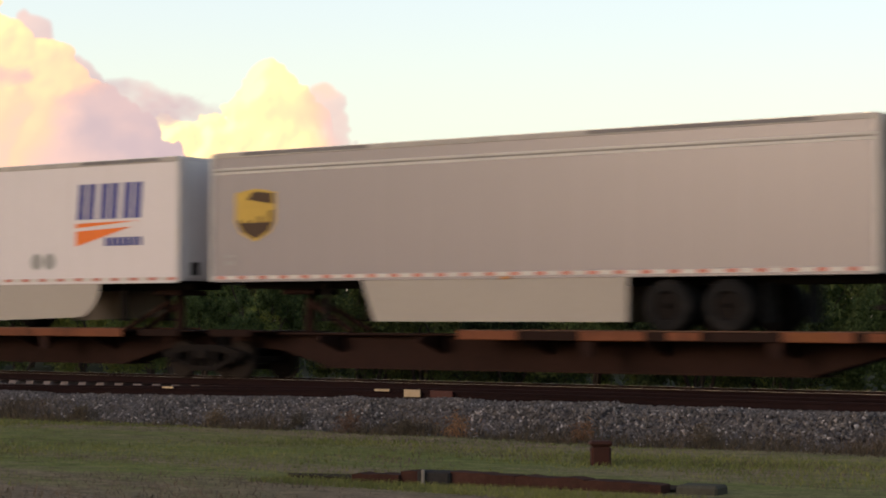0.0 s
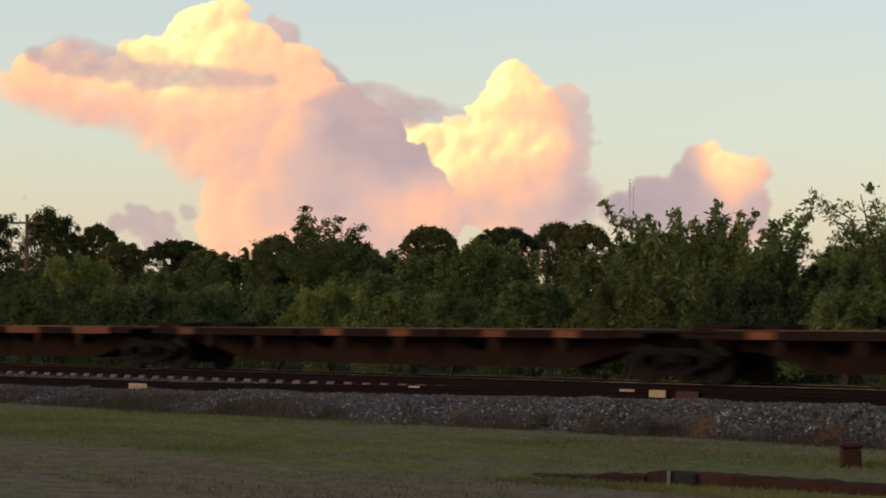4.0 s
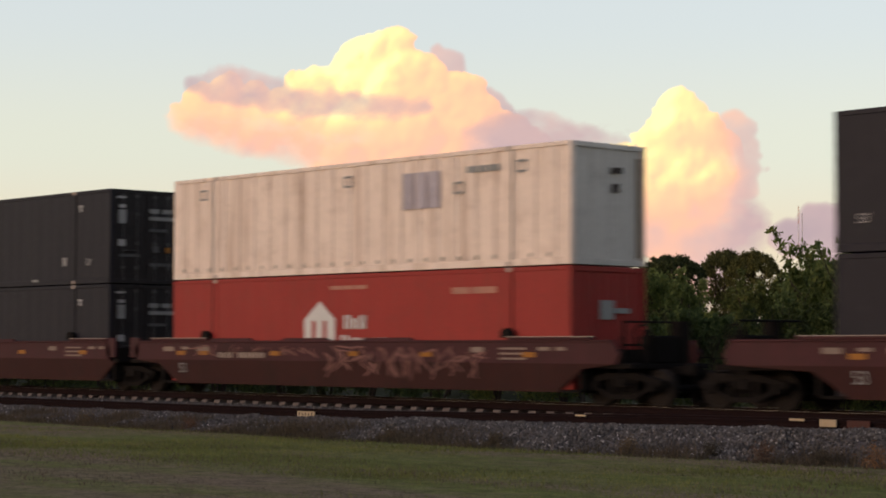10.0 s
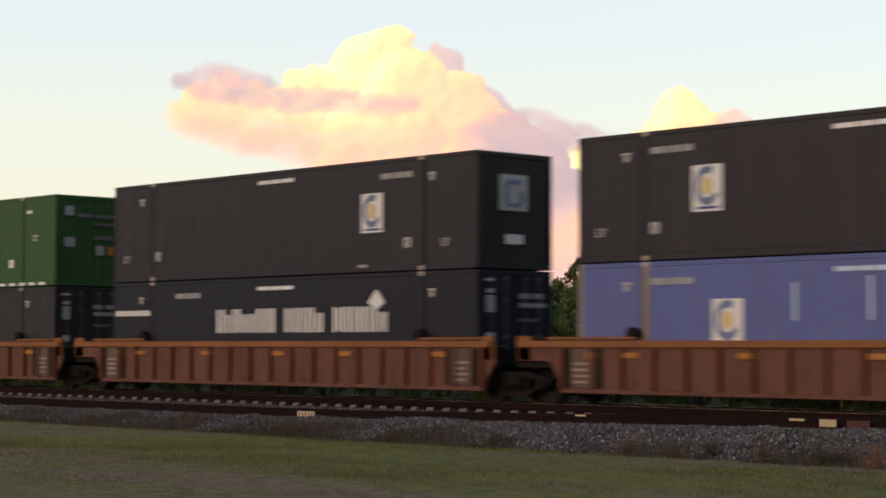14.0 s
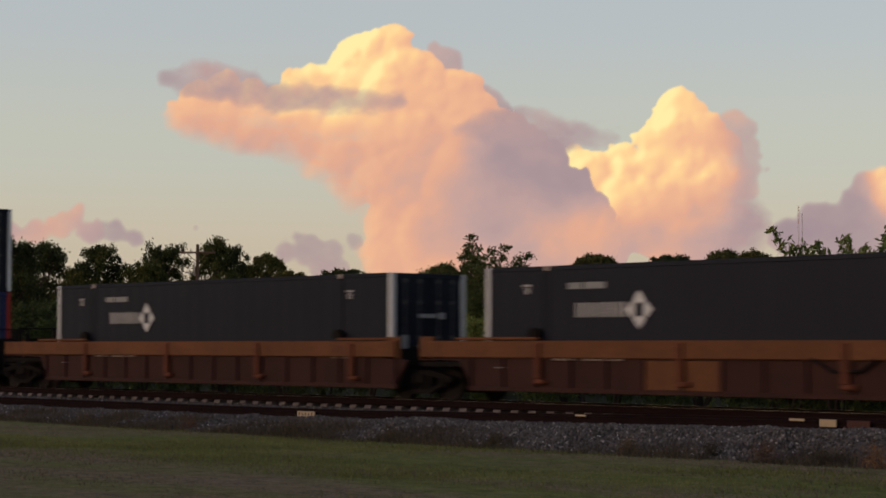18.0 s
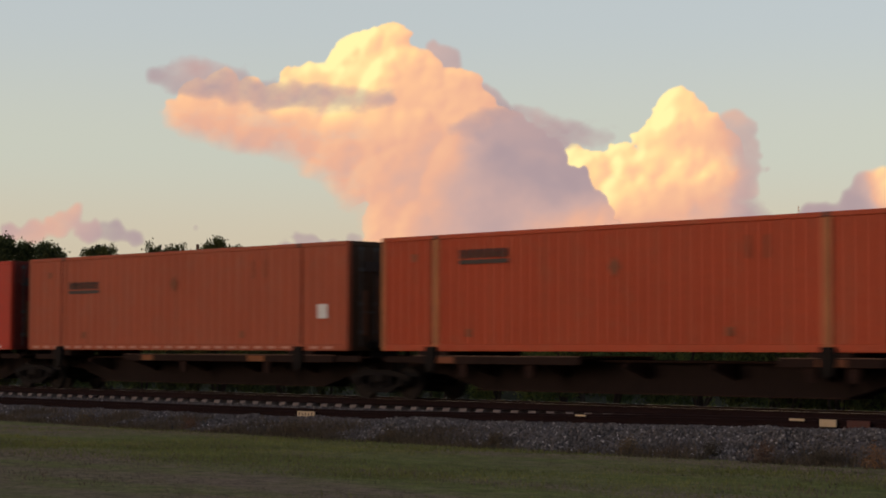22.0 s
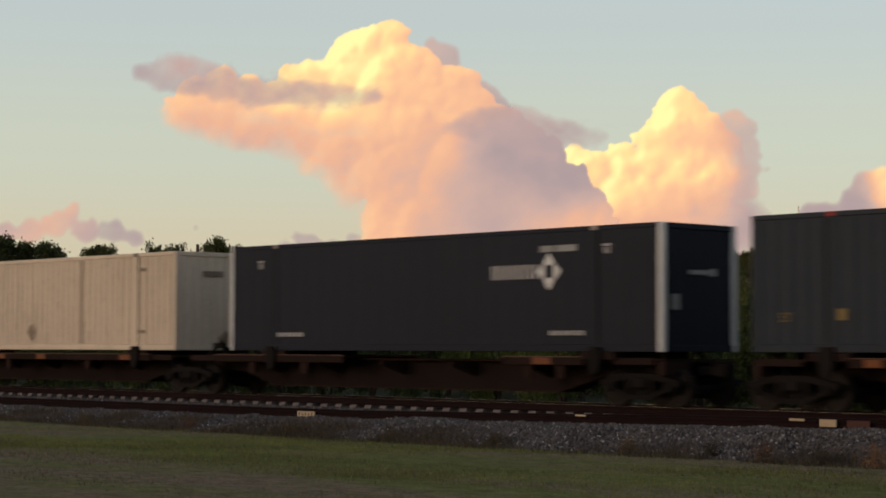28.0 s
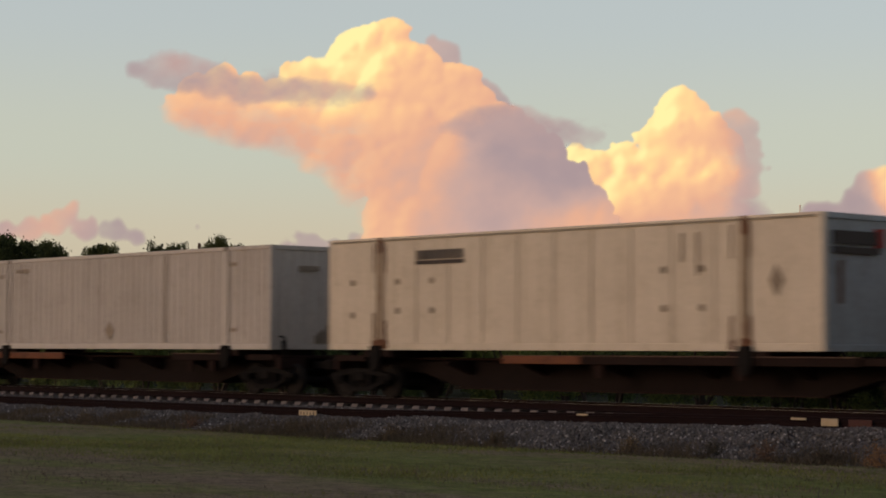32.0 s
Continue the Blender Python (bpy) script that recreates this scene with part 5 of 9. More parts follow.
            part("brake_gear", Geo().box(xe - 0.35, xe + 0.1, -0.55, 0.35, 0.98, 1.62, 0.04).tube((xe - 0.1, 0.55, 0.98), (xe - 0.1, 0.55, 1.95), 0.2, n=12), SHADED_GRIME, car, "dark brake gear on the platform")
            part("air_hose", Geo().tube((xe, -0.35, 0.78), (xe + e * 0.3, -0.4, 0.45), 0.035, n=7).tube((xe + e * 0.3, -0.4, 0.45), (xe + e * 0.8, -0.3, 0.42), 0.035, n=7), RUBBER, car)
            for y in (-1.3, 1.3):
                g = Geo()
                for k in range(3):
                    g.box(xe - 0.02, xe + 0.02, y - 0.22, y + 0.22, 0.5 + 0.3 * k, 0.53 + 0.3 * k)
                g.box(xe - 0.02, xe + 0.02, y - 0.24, y - 0.21, 0.45, 1.6).box(xe - 0.02, xe + 0.02, y + 0.21, y + 0.24, 0.45, 1.6)
                part("end_ladder", g, SHADED_GRIME, car)
        else:
            part("articulation", Geo().tube((x0 if e < 0 else x1, 0, 0.6), (x0 if e < 0 else x1, 0, 0.98), 0.28, n=14), SHADED_GRIME, car)
            part("end_post", Geo().box((x0 + 0.05) if e < 0 else (x1 - 0.55), (x0 + 0.55) if e < 0 else (x1 - 0.05), -W, -W + 0.1, top - 0.45, top + 0.14, 0.02).box((x0 + 0.05) if e < 0 else (x1 - 0.55), (x0 + 0.55) if e < 0 else (x1 - 0.05), W - 0.1, W, top - 0.45, top + 0.14, 0.02), lip or paint, car)
    if truck_l:
        add_truck(car, 0.0)
    if end_r or truck_l is False or True:
        if end_r:
            add_truck(car, L)
    return travel(car, sl)


# pale brown line along the top of the deck edges
PALE_LIP = surface("pale_deck_lip", (0.135, 0.074, 0.050), 0.6, grain=0.3, spec=0.1)
AMBER_PATCH = surface("dull_amber_patch", (0.17, 0.055, 0.018), 0.6, grain=0.3, dirt=(0.05, 0.02, 0.012), dirt_amount=0.6)
DARK_EDGE = surface("dirty_brown_deck_edge", (0.021, 0.0115, 0.0092), 0.8, grain=0.3, dirt=(0.02, 0.012, 0.01), dirt_amount=0.6, streaks=0.2, bump=0.2, spec=0.03)


def spine_car(sl, sr, platforms, end_l, end_r, label, hitch=(), edge=None, truck_l=True, saddles=(), bright=0.0):
    """One unit of a spine car: a deep narrow centre girder, wheel platforms with a rusty edge, folding hitches. All places along the train."""
    car = thing("spine_car", label, "rail wagon")
    L = sr - sl
    lo, hi = (-0.9 if end_l else 0.3), (L + 0.9 if end_r else L - 0.3)
    edge = edge or DECK_EDGE
    rng = random.Random(int(-sl * 10))
    part("centre_girder", Geo().prism([(lo, 0.72), (lo, 1.0), (hi, 1.0), (hi, 0.72), (L - 1.75, 0.66), (L - 3.1, 0.30), (3.1, 0.30), (1.75, 0.66)], -0.36, 0.36, "y"), DARK_GIRDER if bright else SPINE, car)
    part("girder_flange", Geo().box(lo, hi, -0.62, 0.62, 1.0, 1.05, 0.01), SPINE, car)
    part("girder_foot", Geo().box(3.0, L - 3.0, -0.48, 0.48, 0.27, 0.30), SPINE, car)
    for i in range(int((L - 7) / 2.2) + 1):
        x = 3.5 + i * (L - 7) / max(1, int((L - 7) / 2.2))
        for sy in (-1, 1):
            part("outrigger", shared(("outrig", sy), lambda: Geo().prism([(sy * 0.36, 0.62), (sy * 0.36, 0.98), (sy * 1.2, 0.98), (sy * 1.2, 0.90)], -0.05, 0.05, "x").mesh("outrigger", SPINE)), None, car, at=pose(x, 0, 0))
    for p0, p1 in platforms:
        x0, x1 = p0 - sl, p1 - sl
        deck = part("wheel_platform", Geo().box(x0, x1, -1.30, 1.30, 1.0 + 0.054, 1.10, 0.01), SPINE, car)
        for sy in (-1, 1):
            n = max(1, round((x1 - x0) / (1.5 if hitch else 2.6)))
            for k in range(n):
                xa, xb = x0 + (x1 - x0) * k / n + 0.01, x0 + (x1 - x0) * (k + 1) / n - 0.01
                plate = part("deck_edge", Geo().box(xa, xb, sy * 1.30 - 0.03, sy * 1.30 + 0.03, 0.93, 1.12, 0.012), edge if rng.random() < (0.5 if hitch else bright) else DARK_EDGE, deck)
                part("worn_lip", Geo().box(xa, xb, sy * 1.30 - 0.034, sy * 1.30 + 0.034, 1.12, 1.135), PALE_LIP, plate, "thin lip, paler than the deck edge")
                if sy < 0 and rng.random() < 0.55:
                    xm = xa + rng.uniform(0.1, 0.5) * (xb - xa)
                    part("edge_patch", Geo().box(xm, xm + rng.uniform(0.4, 0.9), -1.338, -1.329, 0.95, 1.105), DECK_EDGE if rng.random() < 0.5 else AMBER_PATCH, plate, "rubbed orange patch")
        for k in range(2):
            x = x0 + (x1 - x0) * (0.3 + 0.4 * k)
            part("support_bracket", Geo().prism([(x - 0.16, 0.93), (x + 0.16, 0.93), (x + 0.1, 0.62), (x - 0.1, 0.62)], -1.26, -1.18, "y"), SPINE, deck)
    for s in saddles:
        x = s - sl
        for sy in (-1, 1):
            part("container_saddle", Geo().box(x - 0.55, x + 0.55, min(sy * 0.4, sy * 1.32), max(sy * 0.4, sy * 1.32), 1.06, 1.24, 0.015), DARK_EDGE, car)
        if bright:
            part("pedestal", Geo().prism([(x - 0.16, 1.36), (x + 0.16, 1.36), (x + 0.2, 1.1), (x + 0.12, 0.78), (x - 0.05, 0.7), (x - 0.14, 0.8), (x - 0.2, 1.1)], -1.42, -1.33, "y"), SHADED_GRIME, car, "dark rounded container pedestal")
    if bright:
        for x in (lo + 0.55, hi - 0.75):
            g = Geo().box(x - 0.12, x + 0.12, -0.42, 0.42, 1.05, 1.34, 0.03).tube((x - 0.3, -0.75, 1.08), (x + 0.1, -0.5, 1.52), 0.05, n=8).tube((x + 0.25, 0.75, 1.08), (x, 0.4, 1.48), 0.05, n=8)
            part("folded_hitch", g.box(x - 0.28, x + 0.2, -0.62, -0.42, 1.3, 1.46, 0.03), SHADED_GRIME, car, "folded trailer hitch, near black")
            part("air_hose", Geo().tube((x, -0.9, 0.98), (x + 0.18, -0.98, 0.66), 0.03, n=7).tube((x + 0.18, -0.98, 0.66), (x + 0.5, -0.92, 0.60), 0.03, n=7), RUBBER, car)
    for x0 in (lo, hi - 1.6):
        part("end_deck", Geo().box(x0, x0 + 1.6, -1.2, 1.2, 1.0 + 0.053, 1.085, 0.01), SPINE, car)
        part("end_edge", Geo().box(x0 + 0.05, x0 + 1.3, -1.24, -1.19, 0.95, 1.11, 0.01), DARK_EDGE, car)
    for s, way, raised in hitch:
        x = s - sl
        h = 2.02 if raised else 2.02
        part("hitch", Geo().tube((x, 0.0, 1.05), (x, 0.0, h - 0.1), 0.11, n=10).tube((x + way * 1.5, -0.35, 1.08), (x + way * 0.1, -0.2, h - 0.25), 0.07, n=8).tube((x + way * 1.5, 0.35, 1.08), (x + way * 0.1, 0.2, h - 0.25), 0.07, n=8).box(x - 0.45, x + 0.45, -0.5, 0.5, h - 0.12, h, 0.03), SPINE, car, "raised steel trailer hitch")
    for e, free in ((-1, end_l), (1, end_r)):
        x = lo if e < 0 else hi
        if free:
            coupler(car, x - e * 0.05, e)
            part("end_sill", Geo().box(min(x, x - e * 0.2), max(x, x - e * 0.2), -1.25, 1.25, 0.72, 1.04, 0.02), SPINE, car)
            part("brake_stand", Geo().box(x - e * 0.35 - 0.05, x - e * 0.35 + 0.05, -0.9, -0.8, 1.08, 1.5, 0.01).lathe((x - e * 0.35, -0.98, 1.4), [(0.2, 0), (0.24, 0), (0.24, 0.03), (0.2, 0.03)], 14), SHADED_GRIME, car, "brake wheel on its stand")
        else:
            part("articulation", Geo().tube((x, 0, 0.62), (x, 0, 1.0), 0.26, n=14), SHADED_GRIME, car)
    if truck_l:
        add_truck(car, 0.0)
    if end_r:
        add_truck(car, L)
    return travel(car, sl)


# ---- road trailers ----
MOULDING = surface("brown_grey_moulding", (0.20, 0.175, 0.155), 0.5, grain=0.15)
PALE_LINE = surface("pale_moulding_line", (0.50, 0.46, 0.43), 0.4, grain=0.1, dirt_amount=0.2)
TOP_RAIL = surface("dull_top_rail", (0.37, 0.33, 0.30), 0.5, grain=0.15, dirt=(0.14, 0.11, 0.09), dirt_amount=0.5)
# much paler than the skin: missing light on the +x face is painted in
NOSE = surface("brightened_front_wall_paint", (0.66, 0.60, 0.585), 0.4, sheen=0.02, grain=0.03, dirt=(0.3, 0.27, 0.26), dirt_amount=0.15, streaks=0.3, bump=0)
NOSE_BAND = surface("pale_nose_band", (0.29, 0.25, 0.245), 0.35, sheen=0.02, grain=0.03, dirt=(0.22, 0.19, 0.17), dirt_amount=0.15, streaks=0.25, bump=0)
DOOR_GREY = surface("dirty_grey_door_paint", (0.16, 0.145, 0.145), 0.5, grain=0.1, dirt=(0.07, 0.06, 0.055), dirt_amount=0.5, streaks=0.5, bump=0.03)


def road_wheel(parent, x, y, z, name="wheel", pale=False):
    w = part(name, shared("tyre", lambda: Geo().lathe((0, 0, 0), [(0.29, -0.14), (0.46, -0.14), (0.51, -0.09), (0.51, 0.09), (0.46, 0.14), (0.29, 0.14)], 28).mesh("wheel", RUBBER)), None, parent, at=pose(x, y, z))
    part("rim", shared(("rim", pale), lambda: Geo().lathe((0, 0, 0), [(0.06, -0.11), (0.24, -0.08), (0.285, -0.135), (0.285, 0.1), (0.06, 0.05)], 24).mesh("rim", ALU if pale else SHADED_GRIME)), None, w)
    return w


def trailer(s, length, front, skin, label, height=3.96, deck=1.10, skirt=None, wheels=None, marks=None, logo=0, stripe=True, pale_rim=False):
    """A dry-van road trailer standing on the train, its left end at s. front: 1 right, -1 left. Wheels and skirt by distance from the front end."""
    t = thing("road_trailer", label, "semi-trailer")
    W, L, z0, z1 = 1.29, length, 1.13, height
    X = (lambda d: L - d) if front > 0 else (lambda d: d)
    r = 0.16
    plan = [(0, -W), (L, -W), (L, W), (0, W)]
    if front > 0:
        plan = [(0, -W), (L - r, -W), (L - 0.05, -W + 0.05), (L, -W + r), (L, W - r), (L - 0.05, W - 0.05), (L - r, W), (0, W)]
    else:
        plan = [(r, -W), (L, -W), (L, W), (r, W), (0.05, W - 0.05), (0, W - r), (0, -W + r), (0.05, -W + 0.05)]
    part("box_body", Geo().prism(plan, z0, z1, "z"), skin, t)
    for sy in (-1, 1):
        ya, yb = (-W - 0.012, -W + 0.02) if sy < 0 else (W - 0.02, W + 0.012)
        part("bottom_rail", Geo().box(0.12, L - 0.12, ya, yb, z0 - 0.06, z0 + 0.10, 0.006), skin, t)
        part("top_rail", Geo().box(0.12, L - 0.12, ya, yb, z1 - 0.10, z1 + 0.01, 0.006), TOP_RAIL, t, "dull pale top rail")
        if stripe:
            part("side_moulding", Geo().box(0.12, L - 0.12, ya + 0.004, yb - 0.004, z1 - 0.475, z1 - 0.42, 0.004), PALE_LINE, t)
            part("side_moulding", Geo().box(0.12, L - 0.12, ya + 0.006, yb - 0.006, z1 - 0.415, z1 - 0.385, 0.004), MOULDING, t)
            part("side_moulding", Geo().box(0.12, L - 0.12, ya + 0.004, yb - 0.004, z1 - 0.38, z1 - 0.33, 0.004), PALE_LINE, t)
    n = int(L / 0.61)
    strip = shared(("tape", W, z0), lambda: Geo().box(0, 0.24, -W - 0.018, -W - 0.0144, z0 + 0.005, z0 + 0.075).mesh("reflective_tape", M_REDTAPE))
    part("pale_tape", Geo().box(0.14, L - 0.14, -W - 0.0145, -W - 0.0115, z0 + 0.0, z0 + 0.08), PALE_LINE, t, "pale reflective strip along the foot")
    for i in range(n):
        part("reflective_tape", strip, None, t, "red dash of reflective tape", at=pose(0.25 + i * 0.61, 0, 0))
    seams = Geo()
    for i in range(1, int(L / 1.22)):
        seams.box(i * 1.22 - 0.012, i * 1.22 + 0.012, -W - 0.004, -W + 0.004, z0 + 0.1, z1 - 0.1)
    part("panel_seam", seams, skin, t)
    for x in (0.0, L - 0.13):
        part("corner_rail", Geo().box(x + 0.02, x + 0.11, -W - 0.016, -W + 0.02, z0 - 0.04, z1 - 0.02, 0.008), PALE_LINE, t, "pale corner rail")
    for x, w in ((L * 0.06, L * 0.22), (L * 0.62, L * 0.3)):
        part("soot_patch", Geo().box(x, x + w, -W - 0.014, -W - 0.010, z1 - 0.07, z1 + 0.008), DOOR_GREY, t, "sooty stretch of the top rail")
    part("roof", Geo().box(0.1, L - 0.1, -W + 0.03, W - 0.03, z1 - 0.005, z1 + 0.03, 0.01), ALU, t)
    if front > 0:
        wall = part("front_wall", Geo().box(L - 0.01, L + 0.012, -W + r, W - r, z0 + 0.05, z1 - 0.08, 0.005), NOSE, t, "front wall, brightened in colour against its dim light")
        part("connector_box", Geo().box(L + 0.01, L + 0.06, -0.95, -0.72, z0 + 0.12, z0 + 0.42, 0.01), SHADED_GRIME, wall, "dark connector box")
        part("marker_lamp", Geo().box(L + 0.01, L + 0.03, 0.2, 0.55, z1 - 0.24, z1 - 0.17, 0.006), SHADED_GRIME, wall, "small dark lamp")
        if skin is TRAILER:
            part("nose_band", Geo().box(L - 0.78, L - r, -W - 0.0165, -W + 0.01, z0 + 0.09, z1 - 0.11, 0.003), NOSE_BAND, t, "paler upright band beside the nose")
    xr = X(L)
    e = -front
    for k, (ya, yb) in enumerate(((-W + 0.08, -0.01), (0.01, W - 0.08))):
        d = part("rear_door", Geo().box(min(xr, xr + e * 0.03), max(xr, xr + e * 0.03), ya, yb, z0 + 0.12, z1 - 0.12, 0.006), DOOR_GREY, t)
        for q in (0.25, 0.75):
            yy = ya + (yb - ya) * q
            part("lock_rod", Geo().tube((xr + e * 0.045, yy, z0 + 0.05), (xr + e * 0.045, yy, z1 - 0.08), 0.016, n=8), DOOR_GREY, d)
    part("rear_frame", Geo().box(min(xr, xr + e * 0.05), max(xr, xr + e * 0.05), -W, -W + 0.08, z0 - 0.05, z1, 0.01).box(min(xr, xr + e * 0.05), max(xr, xr + e * 0.05), W - 0.08, W, z0 - 0.05, z1, 0.01).box(min(xr, xr + e * 0.05), max(xr, xr + e * 0.05), -W + 0.08, W - 0.08, z0 - 0.06, z0 + 0.10, 0.01), DOOR_GREY, t)
    part("bumper_guard", Geo().box(min(xr - e * 0.25, xr), max(xr - e * 0.25, xr), -1.05, 1.05, 0.42, 0.52, 0.015).box(min(xr - e * 0.2, xr - e * 0.05), max(xr - e * 0.2, xr - e * 0.05), -0.6, -0.5, 0.5, z0, 0.01).box(min(xr - e * 0.2, xr - e * 0.05), max(xr - e * 0.2, xr - e * 0.05), 0.5, 0.6, 0.5, z0, 0.01), SHADED_GRIME, t)
    part("underframe", Geo().box(0.3, L - 0.3, -W + 0.05, W - 0.05, z0 - 0.04, z0 - 0.001), SHADED_GRIME, t)
    for y in (-0.5, 0.38):
        part("chassis_rail", Geo().box(0.3, L - 0.3, y, y + 0.12, z0 - 0.2, z0 - 0.04), SHADED_GRIME, t)
    wheels = wheels or (L - 1.6,)
    for d in wheels:
        x = X(d)
        ax = part("axle", Geo().tube((x, -1.0, 0.51), (x, 1.0, 0.51), 0.07, n=8).box(x - 0.3, x + 0.3, -0.55, 0.55, 0.55, z0 - 0.1, 0.03), SHADED_GRIME, t)
        for y in (-1.1, -0.78, 0.78, 1.1):
            road_wheel(ax, x, y, 0.51, pale=pale_rim)
    xm = X(wheels[0] - 0.75)
    for y in (-1.2, 0.65):
        part("mud_flap", Geo().box(X(wheels[-1] + 0.75) - 0.01, X(wheels[-1] + 0.75) + 0.01, y, y + 0.55, 0.2, 0.95), RUBBER, t)
    xg = X(3.0 if L > 10 else 2.3)
    for y in (-0.75, 0.75):
        part("landing_leg", Geo().box(xg - 0.07, xg + 0.07, y - 0.06, y + 0.06, 0.25, z0, 0.01).box(xg - 0.14, xg + 0.14, y - 0.12, y + 0.12, 0.2, 0.25, 0.01), SHADED_GRIME, t)
    if skirt:
        a, b, kind = skirt
        xa, xb = sorted((X(a), X(b)))
        poly = [(xa, 0.30), (xb, 0.30), (xb, z0 - 0.04), (xa, z0 - 0.04)]
        if kind == "cut":
            lean = 0.35
            poly = [(xa + (lean if front < 0 else 0.02), 0.2), (xb - (lean if front > 0 else 0.02), 0.2), (xb, z0 - 0.04), (xa, z0 - 0.04)]
        elif kind == "round":
            poly = [(xa, 0.2)] + [(xb - 0.75 + 0.75 * math.sin(radians(q)), 0.28 + (z0 - 0.32) * (1 - math.cos(radians(q)))) for q in range(0, 91, 10)] + [(xa, z0 - 0.04)]
        for y in (-W, W - 0.03):
            part("side_skirt", Geo().prism(poly, y, y + 0.03, "y"), SKIRT, t, "smooth cream side skirt")
    if marks:
        marks(t, L, X, front)
    part("front_plate", Geo().box(min(X(0.02), X(-0.03)), max(X(0.02), X(-0.03)), 0.25, 0.8, z0 + 0.2, z0 + 0.55, 0.01), M_GREY if front > 0 else DOOR_GREY, t)
    return travel(t, s, deck)


M_REDTAPE = surface("red_tape", (0.42, 0.13, 0.10), 0.5, grain=0.1, dirt_amount=0.3, streaks=0, bump=0)


def shield(t, x, z, h):
    """A brown and gold shield, drawn as plain shapes."""
    w = h * 1.0
    out_ = lambda k: [(x + w / 2 + k * (px - 0.5) * w, z + h / 2 + k * (pz - 0.5) * h) for px, pz in ((0.5, 0), (0.85, 0.16), (1.0, 0.38), (1.0, 0.92), (0.75, 0.97), (0.5, 1.0), (0.25, 0.97), (0.0, 0.92), (0.0, 0.38), (0.15, 0.16))]
    sh = part("shield", Geo().prism(out_(1.0), -1.304, -1.297, "y"), M_GOLD, t, "gold-edged brown shield emblem")
    part("shield_field", Geo().prism([(x + w * px, z + h * pz) for px, pz in ((0.5, 0.05), (0.82, 0.20), (0.93, 0.36), (0.93, 0.60), (0.5, 0.42), (0.3, 0.40), (0.07, 0.42), (0.07, 0.36), (0.18, 0.20))], -1.309, -1.303, "y"), M_BROWN, sh, "dark brown field")
    part("shield_field", Geo().prism([(x + w * px, z + h * pz) for px, pz in ((0.30, 0.80), (0.93, 0.70), (0.93, 0.90), (0.5, 0.95), (0.42, 0.92))], -1.309, -1.303, "y"), M_BROWN, sh, "dark brown field")
    g = Geo()
    for a in (0.16, 0.42, 0.68):
        g.prism([(x + w * a, z + h * 0.36), (x + w * (a + 0.17), z + h * 0.36), (x + w * (a + 0.17), z + h * 0.62), (x + w * a, z + h * 0.62)], -1.313, -1.308, "y")
    part("shield_blocks", g, M_GOLD, sh, "gold blocks")


def marks_shield(t, L, X, front):
    h = 1.18
    shield(t, X(0.78) if front < 0 else X(2.28), 1.96, h)
    part("unit_number", Geo().prism(rect(X(0.5) - (0.25 if front > 0 else 0), 1.45, 0.25, 0.09), -1.300, -1.294, "y").prism(rect(X(0.5) - (0.25 if front > 0 else 0), 1.62, 0.25, 0.06), -1.300, -1.294, "y"), M_GREY, t, "plain bars of a small number")
    part("side_lamp", Geo().box(L / 2 - 0.12, L / 2 + 0.12, -1.315, -1.29, 1.06, 1.12, 0.01), M_AMBER, t)


def marks_block_name(t, L, X, front):
    x, z = L - 3.38, 2.60
    bold = [[[(x + 0.76 * i + 0.66 * px, z + 0.84 * pz) for px, pz in b] for b in (bar(0.02, 0.38, lean=0.10), bar(0.52, 0.88, lean=0.10))] for i in range(3)]
    for q in bold:
        g = Geo()
        for p in q:
            g.prism(p, -1.302, -1.296, "y")
        part("name_block", g, M_BLUE, t, "large blue bars of a name")
    g = Geo()
    g.prism([(x - 0.02, z - 0.20), (x + 2.1, z - 0.06), (x - 0.02, z - 0.09)], -1.302, -1.296, "y")
    g.prism([(x - 0.02, z - 0.28), (x + 1.8, z - 0.20), (x - 0.02, z - 0.64)], -1.302, -1.296, "y")
    part("wedge", g, M_ORANGE, t, "orange tapering wedges")
    g = Geo()
    for q in dashes(x + 0.95, z - 0.64, 1.2, 0.2, (1,) * 7):
        g.prism(q, -1.302, -1.296, "y")
    part("name_blocks", g, M_BLUE, t, "row of small blue blocks")
    g = Geo()
    for k in range(2):
        g.prism([(L - 4.75 + k * 0.45 + 0.2 * math.cos(radians(30 * i)), 1.62 + 0.2 * math.sin(radians(30 * i))) for i in range(12)], -1.302, -1.296, "y")
    part("worn_emblem", g, M_GREY, t, "two worn grey round stencils")


# ---- the train, front to back ----
def cut(poly, level, above):
    """The part of a polygon above or below a level."""
    out_ = []
    for (xa, za), (xb, zb) in zip(poly, poly[1:] + poly[:1]):
        ia, ib = (za >= level) == above, (zb >= level) == above
        if ia:
            out_.append((xa, za))
        if ia != ib:
            out_.append((xa + (xb - xa) * (level - za) / (zb - za), level))
    return out_


def spray(side, a, y0, polys, material, label, top=1.47):
    """Sprayed shapes that follow the bend of the wagon's side."""
    g = Geo()
    bend = top - KNEE
    for p in polys:
        p = [(a + x, z) for x, z in p]
        for above in (True, False):
            q = cut(p, bend, above)
            if len(q) > 2:
                n = len(g.v)
                g.prism(q, y0 - 0.012, y0 - 0.004, "y")
                if not above:
                    g.v[n:] = [(x, y + SLANT * (bend - z), z) for x, y, z in g.v[n:]]
    paint = part("graffiti", g, material, side, label)
    if len(polys) > 1:
        paint["kind"] = "stuff"
    return paint


